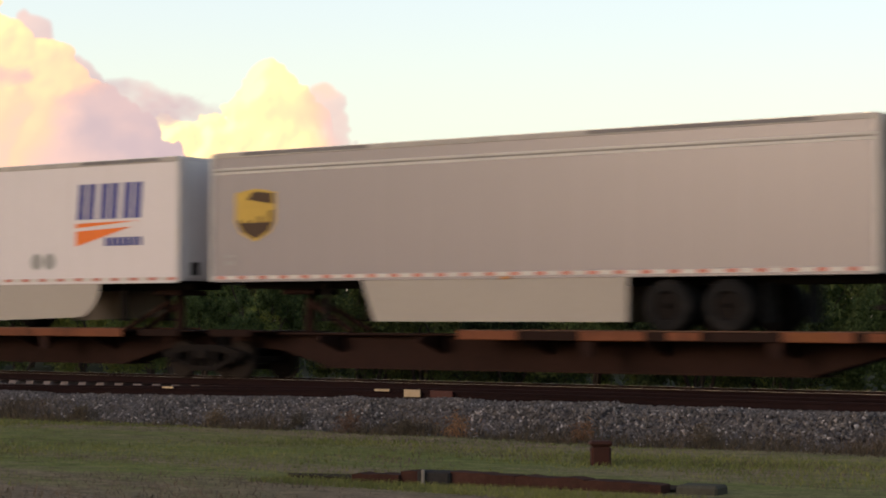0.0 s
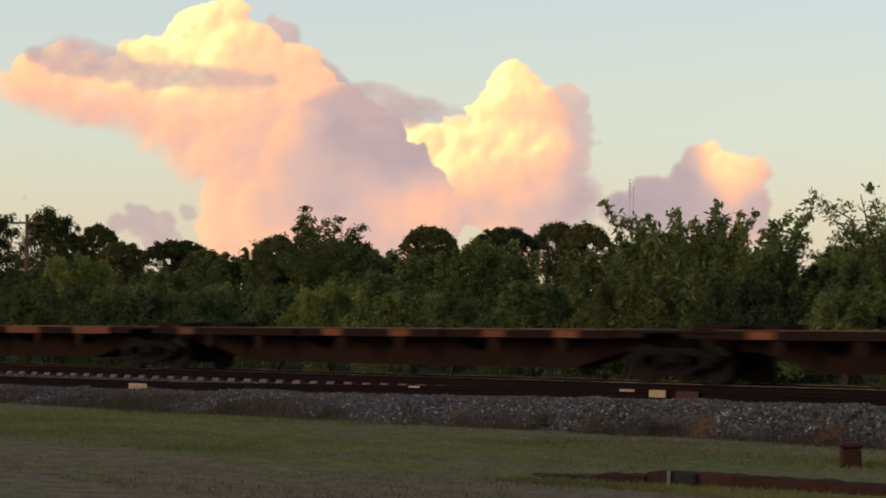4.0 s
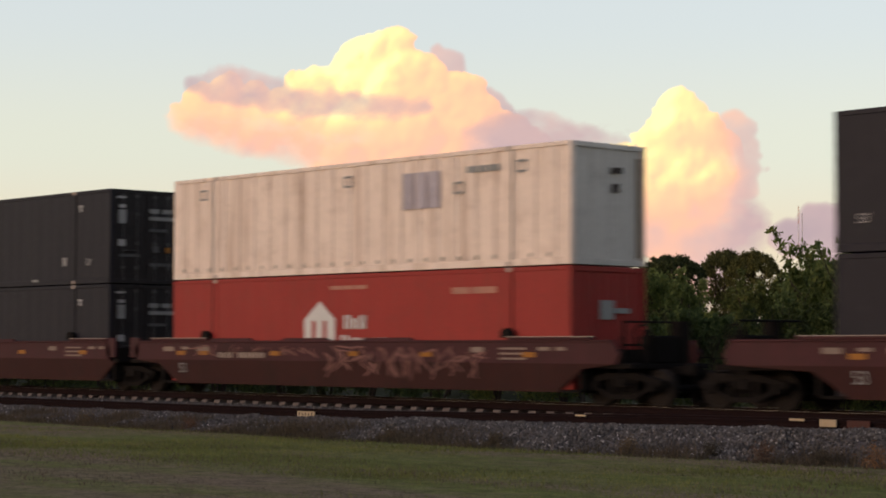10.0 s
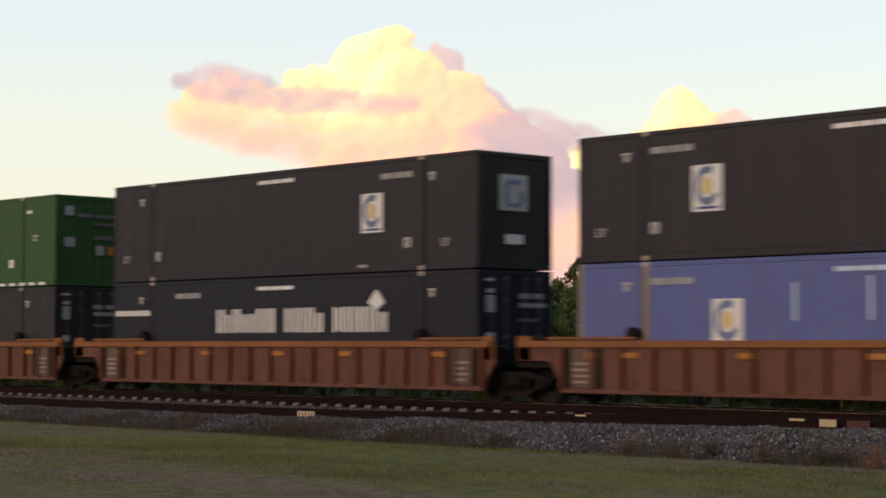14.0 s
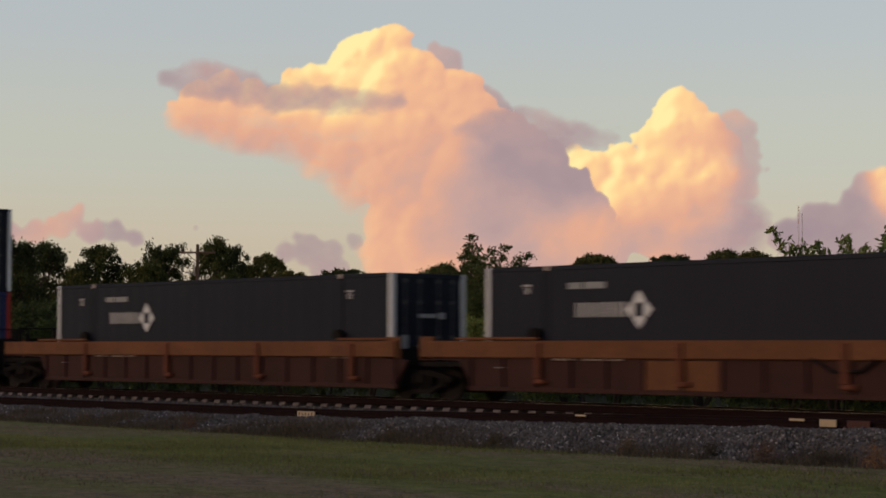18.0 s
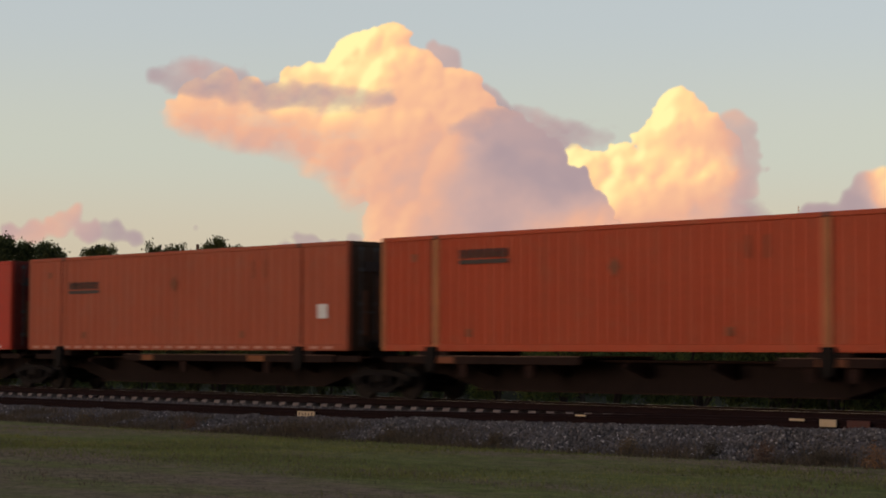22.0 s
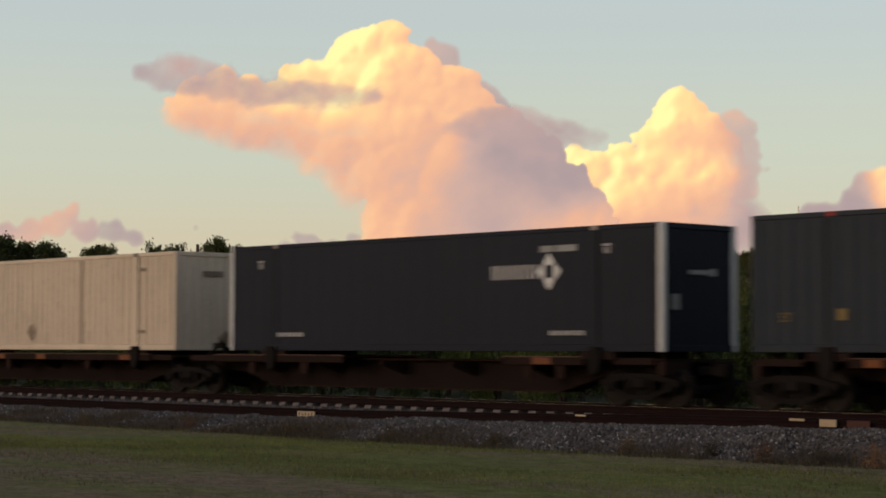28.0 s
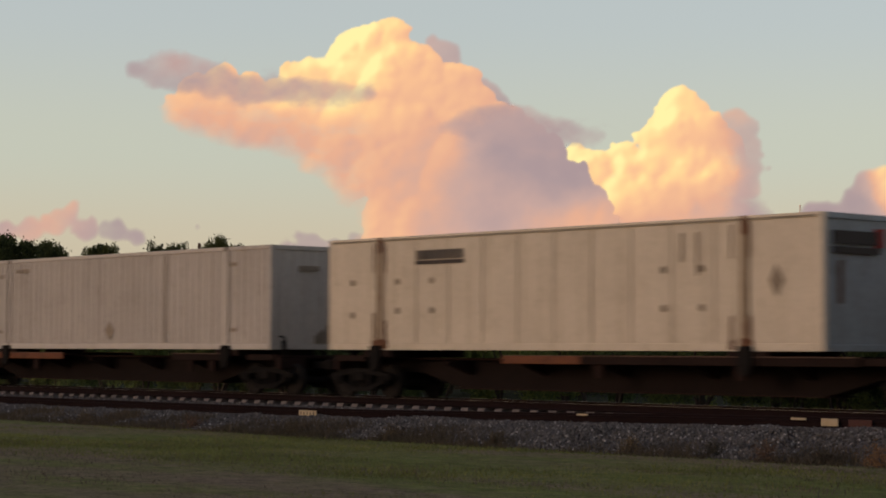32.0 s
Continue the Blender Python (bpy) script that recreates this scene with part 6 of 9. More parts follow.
def strokes(seed, x0, x1, z0, z1, n, w0, w1, lean=0.5, bend=0.35):
    """Thick crossing spray strokes of three points each, spread evenly along the side."""
    rng = random.Random(seed)
    out_ = []
    for i in range(n):
        cx = x0 + (x1 - x0) * (i + rng.uniform(0.2, 0.8)) / n
        w = rng.uniform(w0, w1)
        lo_, hi_ = z0 + rng.uniform(0, 0.35) * (z1 - z0), z1 - rng.uniform(0, 0.35) * (z1 - z0)
        pts = [(cx - rng.uniform(-1, 1) * lean, lo_), (cx + rng.uniform(-1, 1) * bend, (lo_ + hi_) / 2), (cx + rng.uniform(-1, 1) * lean, hi_)]
        if rng.random() < 0.3:
            pts.append((pts[-1][0] + rng.choice((-1, 1)) * rng.uniform(0.3, 0.7), hi_ - rng.uniform(0.0, 0.25)))
        for (xa, za), (xb, zb) in zip(pts, pts[1:]):
            d = max(0.05, math.hypot(xb - xa, zb - za))
            nx, nz, ex, ez = -(zb - za) / d * w / 2, (xb - xa) / d * w / 2, (xb - xa) / d * w * 0.3, (zb - za) / d * w * 0.3
            q = [(xa + nx - ex, za + nz - ez), (xb + nx + ex, zb + nz + ez), (xb - nx + ex, zb - nz + ez), (xa - nx - ex, za - nz - ez)]
            out_.append([(min(max(px, x0 - 0.2), x1 + 0.2), min(max(pz, z0), z1)) for px, pz in q])
    return out_


def fields(seed, x0, x1, z0, z1, n, ragged=0.12):
    """A row of broad sprayed letter bodies with wavy edges that nearly touch."""
    rng = random.Random(seed)
    out_ = []
    for i in range(n):
        xa, xb = x0 + (x1 - x0) * i / n + 0.06, x0 + (x1 - x0) * (i + 1) / n - 0.06
        w = xb - xa
        poly = []
        for k in range(20):
            a = 2 * math.pi * k / 20
            c, q = math.cos(a), math.sin(a)
            px = math.copysign(abs(c) ** 0.5, c) * (1 - ragged * rng.random())
            pz = math.copysign(abs(q) ** 0.4, q) * (1 - ragged * rng.random())
            poly.append(((xa + xb) / 2 + w / 2 * px, (z0 + z1) / 2 + (z1 - z0) / 2 * pz))
        out_.append(poly)
    return out_


G_FIELD = surface("grey_green_spray", (0.25, 0.25, 0.215), 0.6, grain=0.3, dirt=(0.12, 0.09, 0.07), dirt_amount=0.6, streaks=0.4, bump=0)
G_SKY = surface("pale_blue_spray", (0.30, 0.36, 0.355), 0.6, grain=0.25, dirt=(0.13, 0.11, 0.10), dirt_amount=0.5, streaks=0.3, bump=0)
G_CREAM = surface("cream_spray", (0.44, 0.355, 0.275), 0.6, grain=0.2, dirt=(0.16, 0.09, 0.07), dirt_amount=0.5, streaks=0.3, bump=0)
G_DARK = surface("smoky_dark_spray", (0.055, 0.052, 0.050), 0.6, grain=0.3, dirt=(0.09, 0.06, 0.05), dirt_amount=0.5, streaks=0.3, bump=0)
G_TAUPE = surface("taupe_spray", (0.105, 0.072, 0.060), 0.6, grain=0.3, dirt=(0.06, 0.03, 0.026), dirt_amount=0.5, streaks=0.4, bump=0)
G_SCRAWL = surface("faded_pink_spray", (0.24, 0.115, 0.10), 0.7, grain=0.3, dirt=(0.09, 0.03, 0.025), dirt_amount=0.8, streaks=0.4, bump=0)
G_DEEP = surface("deep_green_spray", (0.075, 0.13, 0.115), 0.6, grain=0.3, bump=0)
G_RUST = surface("rust_orange_spray", (0.34, 0.10, 0.05), 0.6, grain=0.25, dirt=(0.12, 0.03, 0.02), dirt_amount=0.6, bump=0)


G_ROSE = surface("rosy_grey_spray", (0.33, 0.262, 0.232), 0.6, grain=0.2, dirt=(0.15, 0.085, 0.07), dirt_amount=0.6, streaks=0.4, bump=0)
G_LOW = surface("dull_taupe_spray", (0.150, 0.108, 0.090), 0.6, grain=0.25, dirt=(0.08, 0.05, 0.04), dirt_amount=0.5, streaks=0.4, bump=0)


def tag_white(side, a, b, y0, top, bottom):
    n, z0, z1 = b - a, bottom + 0.03, top - 0.02
    mid = z0 + 0.46 * (z1 - z0)
    spray(side, a, y0, [[(1.8, z0 + 0.15), (2.2, z0), (6.2, z0), (6.2, z1), (2.0, z1), (1.6, z1 - 0.4)], [(6.2, z0), (11.0, z0), (10.6, z1 - 0.5), (9.9, z1), (6.2, z1)]], G_RED, "crimson sprayed ground", top)
    for k, (x0, x1, count) in enumerate(((2.45, 5.75, 3), (6.3, 9.75, 3), (10.45, n - 0.5, 5))):
        spray(side, a, y0 - 0.006, fields(60 + k, x0, x1, z0 + 0.02, z1, count, 0.10), G_ROSE, "rosy grey sprayed bodies", top)
        spray(side, a, y0 - 0.004, [[(x0 + 0.3, z0 + 0.2), (x1 - 0.5, z0 + 0.14), (x1 - 0.1, mid), (x1 - 0.35, z1), (x0 + 0.2, z1), (x0 + 0.02, mid + 0.1)]], G_ROSE, "rosy grey sprayed ground", top)
        spray(side, a, y0 - 0.010, fields(70 + k, x0 + 0.12, x1 - 0.08, z0 + 0.12, mid, count, 0.22), G_LOW, "dull taupe sprayed shading", top)
    spray(side, a, y0 - 0.014, strokes(13, 2.7, n - 0.8, z0 + 0.1, z1 - 0.08, 18, 0.04, 0.08, 0.5, 0.5), G_WHITE, "thin pale sprayed strokes", top)
    spray(side, a, y0 - 0.018, strokes(14, 3.0, 10.0, z0 + 0.3, z1 - 0.1, 9, 0.05, 0.10, 0.3, 0.3), G_FIELD, "grey-green sprayed strokes", top)
    spray(side, a, y0 - 0.022, strokes(15, 3.2, 9.6, mid + 0.1, z1, 7, 0.05, 0.11, 0.10, 0.08), G_RED, "crimson sprayed gaps", top)
    spray(side, a, y0, strokes(16, 0.2, 1.7, z0 + 0.2, z1, 7, 0.04, 0.09, 0.3, 0.3), G_SCRAWL, "faded pink scrawl", top)


def tag_pale(side, a, b, y0, top, bottom):
    z0, z1 = bottom + 0.03, top - 0.02
    spray(side, a, y0, fields(21, 2.2, 7.7, z0, z1, 3, 0.10), G_CREAM, "cream sprayed bodies", top)
    spray(side, a, y0 - 0.006, fields(22, 3.2, 7.4, z0 + 0.08, z1 - 0.05, 4, 0.30), G_SKY, "pale blue sprayed fill", top)
    spray(side, a, y0 - 0.010, strokes(23, 2.5, 7.5, z0 + 0.1, z1 - 0.08, 11, 0.10, 0.24, 0.5, 0.4), G_DARK, "smoky dark sprayed shading", top)
    spray(side, a, y0 - 0.014, strokes(24, 2.3, 7.6, z0, z1, 12, 0.14, 0.26, 0.6, 0.4), G_CREAM, "cream sprayed strokes", top)
    spray(side, a, y0, fields(25, 7.7, 12.3, z0, z1, 3, 0.10), G_TAUPE, "taupe sprayed bodies", top)
    spray(side, a, y0 - 0.006, strokes(26, 7.8, 12.2, z0 + 0.02, z1, 13, 0.11, 0.20, 0.35, 0.25), G_WHITE, "white upright sprayed strokes", top)
    spray(side, a, y0 - 0.003, strokes(27, 7.4, 8.3, z0 + 0.2, z1, 3, 0.12, 0.25, 0.3, 0.2) + strokes(28, 12.2, 13.4, z0 + 0.1, z1 - 0.1, 5, 0.08, 0.18, 0.5, 0.3), G_SCRAWL, "faded pink sprayed edges", top)


def tag_mint(side, a, b, y0, top, bottom):
    z0, z1 = bottom + 0.03, top - 0.02
    spray(side, a, y0, fields(31, 8.5, 14.3, z0 + 0.02, z1 - 0.05, 4, 0.22), G_DEEP, "dark green sprayed ground", top)
    spray(side, a, y0 - 0.006, strokes(32, 8.5, 14.3, z0, z1 - 0.04, 22, 0.16, 0.28, 0.6, 0.45), G_MINT, "mint green crossing strokes", top)
    spray(side, a, y0 - 0.010, strokes(33, 8.8, 14.1, z0 + 0.1, z1 - 0.1, 14, 0.03, 0.07, 0.5, 0.4), G_DARK, "thin dark outlines", top)
    spray(side, a, y0 - 0.013, strokes(37, 8.8, 14.1, z0 + 0.1, z1 - 0.1, 8, 0.05, 0.12, 0.5, 0.4), G_SKY, "pale highlights", top)
    spray(side, a, y0, strokes(34, 7.0, 8.8, z0 + 0.2, z1 - 0.1, 6, 0.06, 0.12, 0.6, 0.4) + strokes(35, 14.0, 16.0, z0 + 0.2, z1 - 0.1, 7, 0.06, 0.12, 0.6, 0.4), G_RUST, "rust-orange sprayed curls", top)
    spray(side, a, y0, strokes(36, 3.6, 6.4, z0 + 0.3, z1 - 0.05, 12, 0.03, 0.07, 0.35, 0.3), G_SCRAWL, "faint pink sprayed scrawl", top)


def tag_scrawl(side, a, b, y0, top, bottom):
    spray(side, a, y0, strokes(41, 7.6, 13.6, bottom + 0.2, top - 0.08, 30, 0.03, 0.06, 0.5, 0.4) + strokes(42, 1.6, 7.2, top - 0.42, top - 0.05, 16, 0.02, 0.05, 0.3, 0.2), G_SCRAWL, "faded thin sprayed scrawl", top)


def tag_small(side, a, b, y0, top, bottom):
    spray(side, a, y0, strokes(61, 6.9, 8.6, top - 0.95, top - 0.40, 7, 0.09, 0.16, 0.25, 0.2), G_PINK, "pink sprayed tag", top)
    spray(side, a, y0, [[(9.5, top - 0.80), (10.5, top - 0.80), (10.25, top - 0.45), (9.8, top - 0.45)]], WAGON_LIP, "worn yellow patch", top)


def tag_letters(side, a, b, y0, top, bottom):
    spray(side, a, y0, [[(5.3, bottom + 0.04), (8.1, bottom + 0.02), (8.3, bottom + 0.3), (7.9, top - 0.05), (5.4, top - 0.02)]], G_RED, "red sprayed block")
    spray(side, a, y0 - 0.006, strokes(51, 5.4, 8.1, bottom + 0.1, top - 0.1, 10, 0.08, 0.18, 0.5, 0.4), G_DARK, "dark strokes on the red")
    spray(side, a, y0 - 0.010, strokes(53, 5.4, 8.1, bottom + 0.1, top - 0.1, 7, 0.08, 0.16, 0.5, 0.4), M_RED, "brighter red strokes")
    spray(side, a, y0, strokes(52, 8.6, 10.4, bottom + 0.3, top - 0.25, 9, 0.03, 0.08, 0.3, 0.3), G_RUST, "faint red scrawl")
    spray(side, a, y0, [[(10.7, bottom + 0.02), (14.2, bottom + 0.02), (14.6, bottom + 0.4), (13.6, top - 0.02), (10.9, top - 0.02)]], surface("pale_green_spray", (0.42, 0.44, 0.33), 0.6), "pale sprayed ground")
    spray(side, a, y0 - 0.006, [rect(10.85, bottom + 0.1, 0.3, 0.8), rect(11.3, top - 0.35, 0.75, 0.25), rect(11.3, bottom + 0.5, 0.3, 0.4), rect(11.3, bottom + 0.45, 0.8, 0.18), rect(11.85, bottom + 0.1, 0.3, 0.4), rect(12.3, bottom + 0.1, 0.3, 0.85), rect(12.15, top - 0.28, 0.8, 0.2), rect(12.9, bottom + 0.1, 0.25, 0.65), rect(13.3, bottom + 0.08, 0.28, 1.0), [(13.58, bottom + 0.5), (14.1, top - 0.15), (14.3, top - 0.3), (13.8, bottom + 0.5), (14.5, bottom + 0.1), (14.1, bottom + 0.08)]], G_BLACK, "black sprayed block strokes")


# streaked end walls with a base colour darker than the orange sides
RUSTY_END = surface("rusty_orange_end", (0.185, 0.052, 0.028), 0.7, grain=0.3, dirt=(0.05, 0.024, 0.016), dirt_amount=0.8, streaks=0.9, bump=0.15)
GREY_CREAM = surface("greyed_cream_paint", (0.47, 0.385, 0.33), 0.55, grain=0.12, dirt=(0.28, 0.21, 0.16), dirt_amount=0.45, streaks=0.5, bump=0.05)
# white end with its shade painted in, kept warm against blue sky light
SHADED_END = surface("shaded_white_end_paint", (0.56, 0.51, 0.46), 0.5, grain=0.1, dirt=(0.2, 0.16, 0.13), dirt_amount=0.4, streaks=0.4, bump=0.05)
A_SPINE = "rust-brown spine car, folding hitch"


def consist():
    # trailers on spine cars
    E = "empty rust-brown spine car with folded platforms"
    spine_car(-30.9, -13.0, ((-23.6, -13.4),), False, True, A_SPINE + " under a long trailer", hitch=((-28.6, 1, True),))
    spine_car(-48.1, -30.9, ((-42.3, -33.2),), True, False, A_SPINE + " under two short trailers", hitch=((-47.6, 1, True), (-32.6, -1, True)))
    spine_car(-70.6, -52.6, ((-69.4, -60.2),), False, True, A_SPINE + " under a long trailer", hitch=((-54.6, -1, True),))
    spine_car(-88.9, -70.6, ((-88.3, -86.1), (-85.6, -78.7)), False, False, A_SPINE + " under two short trailers", hitch=((-86.9, 1, True), (-72.6, -1, True)))
    spine_car(-106.0, -88.9, ((-100.5, -89.4),), True, False, A_SPINE + " under a long trailer", hitch=((-104.9, 1, True),))
    trailer(-30.5, 16.15, -1, TRAILER, "long grey box trailer with a cream side skirt", skirt=(4.36, 10.93, "cut"), wheels=(11.75, 13.05), marks=marks_shield)
    trailer(-39.95, 8.55, 1, TRAILER_WHITE, "short white box trailer with blue lettering blocks and orange wedge", skirt=(2.6, 6.2, "round"), wheels=(7.1,), marks=marks_block_name, stripe=False, pale_rim=True)
    trailer(-49.0, 8.55, -1, TRAILER, "short grey box trailer with a brown and gold shield", wheels=(7.36,), marks=marks_shield)
    trailer(-68.65, 16.15, 1, TRAILER, "long grey box trailer with a cream skirt, front to the fore", skirt=(4.27, 10.4, "cut"), wheels=(11.45, 12.75), marks=marks_shield)
    trailer(-79.48, 8.55, 1, TRAILER, "short grey box trailer, blunt rounded nose", wheels=(7.66,), marks=marks_shield)
    trailer(-88.6, 8.55, -1, TRAILER, "short grey box trailer with dark wheels, backed against another", wheels=(7.43,), marks=marks_shield)
    trailer(-107.35, 16.15, -1, TRAILER, "long grey box trailer, last before the empty cars", skirt=(4.36, 10.93, "cut"), wheels=(11.75, 13.05), marks=marks_shield)
    # empty spine cars
    for i, (sl, sr) in enumerate(((-127.3, -110.6), (-144.5, -127.3), (-162.0, -144.5), (-179.0, -162.0), (-195.7, -179.0))):
        spine_car(sl, sr, ((sl + 1.3, sl + 6.0), (sl + 6.1, sr - 6.3), (sr - 6.2, sr - 1.4)), i == 4, i == 0, E, hitch=((sl + 1.9, 1, True),) if i in (2, 4) else (), saddles=(sl + 1.2,))
    # double-stack cars
    dark = "dirty red-brown well car, "
    well_car(-221.0, -201.3, -218.85, WAGON_YELLOW, "slope", True, True, "worn orange smooth-sided well car with pink tag", graffiti=tag_small)
    well_car(-244.8, -224.75, -242.4, WAGON_BROWN, "slope", False, True, dark + "side covered in white graffiti", graffiti=tag_white)
    well_car(-264.4, -244.8, -262.05, WAGON_BROWN, "slope", False, False, dark + "with pale tangled graffiti", graffiti=tag_pale)
    well_car(-284.0, -264.4, -281.4, WAGON_BROWN, "slope", True, False, dark + "with mint green graffiti", graffiti=tag_mint)
    well_car(-307.5, -287.5, -305.05, WAGON_BROWN, "slope", False, True, dark + "with faint scrawl along its side", graffiti=tag_scrawl)
    well_car(-327.1, -307.5, -324.6, WAGON_BROWN, "slope", False, False, dark + "clean side with stencils")
    well_car(-346.3, -327.1, -344.15, WAGON_BROWN, "slope", True, False, dark + "end unit with amber reflectors")
    well_car(-369.8, -350.4, -367.8, WAGON_BROWN, "slope", True, True, "low red-brown well car standing alone", top=1.17)
    well_car(-393.7, -373.9, -391.4, RIB_PANEL, "rib", False, True, "rusty orange ribbed well car", lip=WAGON_LIP)
    well_car(-413.3, -393.7, -410.95, RIB_PANEL, "rib", False, False, "rusty orange ribbed well car, middle unit", lip=WAGON_LIP)
    well_car(-432.7, -413.3, -430.5, RIB_PANEL, "rib", True, False, "rusty orange ribbed well car, end unit", lip=WAGON_LIP)
    well_car(-456.2, -436.6, -454.0, WAGON_ORANGE, "slope", True, True, "low orange-brown smooth well car", top=1.17)
    well_car(-480.2, -460.2, -477.65, BAND_BROWN, "band", False, True, "dark brown well car with an orange upper band", lip=BAND_ORANGE)
    well_car(-499.9, -480.2, -497.25, BAND_BROWN, "band", False, False, "dark brown well car, orange band and two bare panels", lip=BAND_ORANGE, graffiti=two_panels)
    well_car(-519.4, -499.9, -516.9, BAND_BROWN, "band", True, False, "dark brown well car, orange band, end unit", lip=BAND_ORANGE)
    well_car(-542.6, -522.9, -540.45, WAGON_YELLOW, "slope", True, True, "yellow well car with red and black graffiti", graffiti=tag_letters)
    well_car(-566.3, -546.3, -564.15, WAGON_YELLOW, "slope", True, True, "low yellow-orange well car", top=1.17, graffiti=tag_small)
    lo, up = 0.358, 3.288
    coast = "charcoal container, round badge, "
    C = container
    C(-218.85, lo, BLACK, label=coast + "lower of a stack", marks=marks_coast())
    C(-218.85, up, BLACK, label=coast + "stacked on top", marks=marks_coast())
    C(-242.4, lo, WHITE, "pressed", end_paint=SHADED_END, label="streaked white ribbed container under a charcoal one", door=-1, marks=marks_white(4.47, 2.15, ((8.05, 2.45), (10.56, 2.15))))
    C(-242.4, up, BLACK, label=coast + "on a white container", marks=marks_coast())
    C(-262.05, lo, BLACK, label=coast + "under a green one", marks=marks_coast())
    C(-262.05, up, GREEN, label="green 53-foot container with white hexagon emblem", marks=marks_hex())
    C(-281.4, lo, BLACK, label=coast + "lower, badge far along", marks=marks_coast(11.56, True))
    C(-281.4, up, BLACK, label=coast + "upper, behind a green one", marks=marks_coast())
    C(-305.05, lo, CRIMSON, label="bright red container with white house emblem", door=-1, marks=marks_house)
    C(-305.05, up, WHITE, "pressed", end_paint=SHADED_END, label="streaked white ribbed container on a red one", door=-1, marks=marks_white(10.2, 12.6, ((1.5, 2.5), (8.0, 2.5), (12.3, 2.1), (14.5, 2.5))))
    C(-324.6, lo, BLACK, label=coast + "lower of a matching pair", marks=marks_coast())
    C(-324.6, up, BLACK, label=coast + "upper of a matching pair", marks=marks_coast())
    C(-344.15, lo, BLACK, label=coast + "beneath green paint", marks=marks_coast())
    C(-344.15, up, GREEN, label="green 53-foot container with hexagon and white blocks", marks=marks_hex())
    C(-367.8, lo, BLACK, label=coast + "in a low well car", marks=marks_coast())
    C(-367.8, up, BLACK, label=coast + "top of a tall pair", marks=marks_coast())
    C(-391.4, lo, BLUE, label="mid-blue container with yellowed posts", door=-1, post_paint=surface("yellowed_post_paint", (0.20, 0.155, 0.115)), marks=marks_coast(3.95, blue=True))
    C(-391.4, up, BLACK, label=coast + "on a blue container", marks=marks_coast())
    C(-410.95, lo, NAVY, label="black container with large white block name", marks=marks_coast(None, name_bar=True))
    C(-410.95, up, BLACK, label=coast + "badge near the end, plain end wall", door=-1, marks=marks_coast(11.67, True))
    C(-430.5, lo, BLACK, label=coast + "below a green ribbed-end one", marks=marks_coast())
    C(-430.5, up, GREEN, label="green container with white reflective dashes along its foot", door=-1, marks=marks_hex(True))
    C(-454.0, lo, NAVY, label=coast + "bluish black, lower", marks=marks_coast())
    C(-454.0, up, BLACK, label=coast + "upper, in an orange low car", marks=marks_coast())
    plain_dark = "near-black container, white posts, diamond emblem"
    for s in (-477.65, -497.25, -516.9):
        C(s, lo, NAVY, label=plain_dark + ", deep in its well", post_paint=M_WHITE, marks=marks_diamond(wide=True))
    C(-540.45, lo, DEEP_BLUE, "fine", label="deep blue container with red corner posts", post_paint=M_RED, marks=marks_stack())
    C(-540.45, up, NAVY, label=plain_dark + ", stacked on a blue one", post_paint=M_WHITE, marks=marks_diamond())
    C(-564.3, lo, DEEP_BLUE, "fine", label="deep blue container with a grey repainted end panel", post_paint=M_RED, door=-1, marks=marks_stack(True))
    C(-564.3, up, NAVY, label=plain_dark + ", upper, plain end", post_paint=M_WHITE, door=-1, marks=marks_diamond(True))
    # containers on spine cars
    B = "rust-brown spine car with orange-edged saddles under a container"
    for sl, sr, el, er, load, n in ((-586.9, -570.2, 0, 1, -583.4, 12.19), (-604.2, -586.9, 0, 0, -603.9, 16.15), (-621.4, -604.2, 0, 0, -621.4, 16.15), (-638.6, -621.4, 0, 0, -638.7, 16.15), (-655.3, -638.6, 1, 0, -656.05, 16.15),
                                    (-676.4, -659.8, 0, 1, -672.95, 12.19), (-693.8, -676.4, 0, 0, -693.4, 16.15), (-711.4, -693.8, 0, 0, -710.95, 16.15), (-728.8, -711.4, 0, 0, -728.35, 16.15), (-745.0, -728.8, 1, 0, -745.9, 16.15),
                                    (-766.9, -749.3, 0, 1, -764.55, 16.15), (-786.0, -766.9, 0, 0, -783.4, 16.15), (-803.8, -786.0, 1, 0, -804.35, 16.15),
                                    (-825.7, -807.7, 0, 1, -823.2, 16.15), (-844.3, -825.7, 0, 0, -844.1, 16.15), (-861.9, -844.3, 1, 0, -862.95, 16.15), (-883.6, -866.0, 0, 1, -881.65, 16.15)):
        i = int(-sl) % 3
        p = ((sl + 5.6, sr - 1.6),) if i == 0 else ((sl + 1.6, sl + 7.4), (sr - 4.2, sr - 1.5)) if i == 1 else ((sl + 1.5, sl + 4.3), (sl + 4.6, sr - 5.4))
        spine_car(sl, sr, p, bool(el), bool(er), B, bright=(0.15, 0.5, 0.3)[i], saddles=(load + 2.0 if n > 13 else load + 0.5, load + n - 2.0 if n > 13 else load + n - 0.5))
    z = 1.245
    C(-583.4, z, MAROON, "corr", 12.19, "oxide-red 40-foot ribbed container", marks=marks_forty)
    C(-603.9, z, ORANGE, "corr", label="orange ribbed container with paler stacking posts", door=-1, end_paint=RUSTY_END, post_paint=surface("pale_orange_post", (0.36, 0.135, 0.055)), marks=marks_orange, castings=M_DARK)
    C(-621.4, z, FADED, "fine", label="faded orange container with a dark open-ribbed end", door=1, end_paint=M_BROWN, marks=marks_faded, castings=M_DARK)
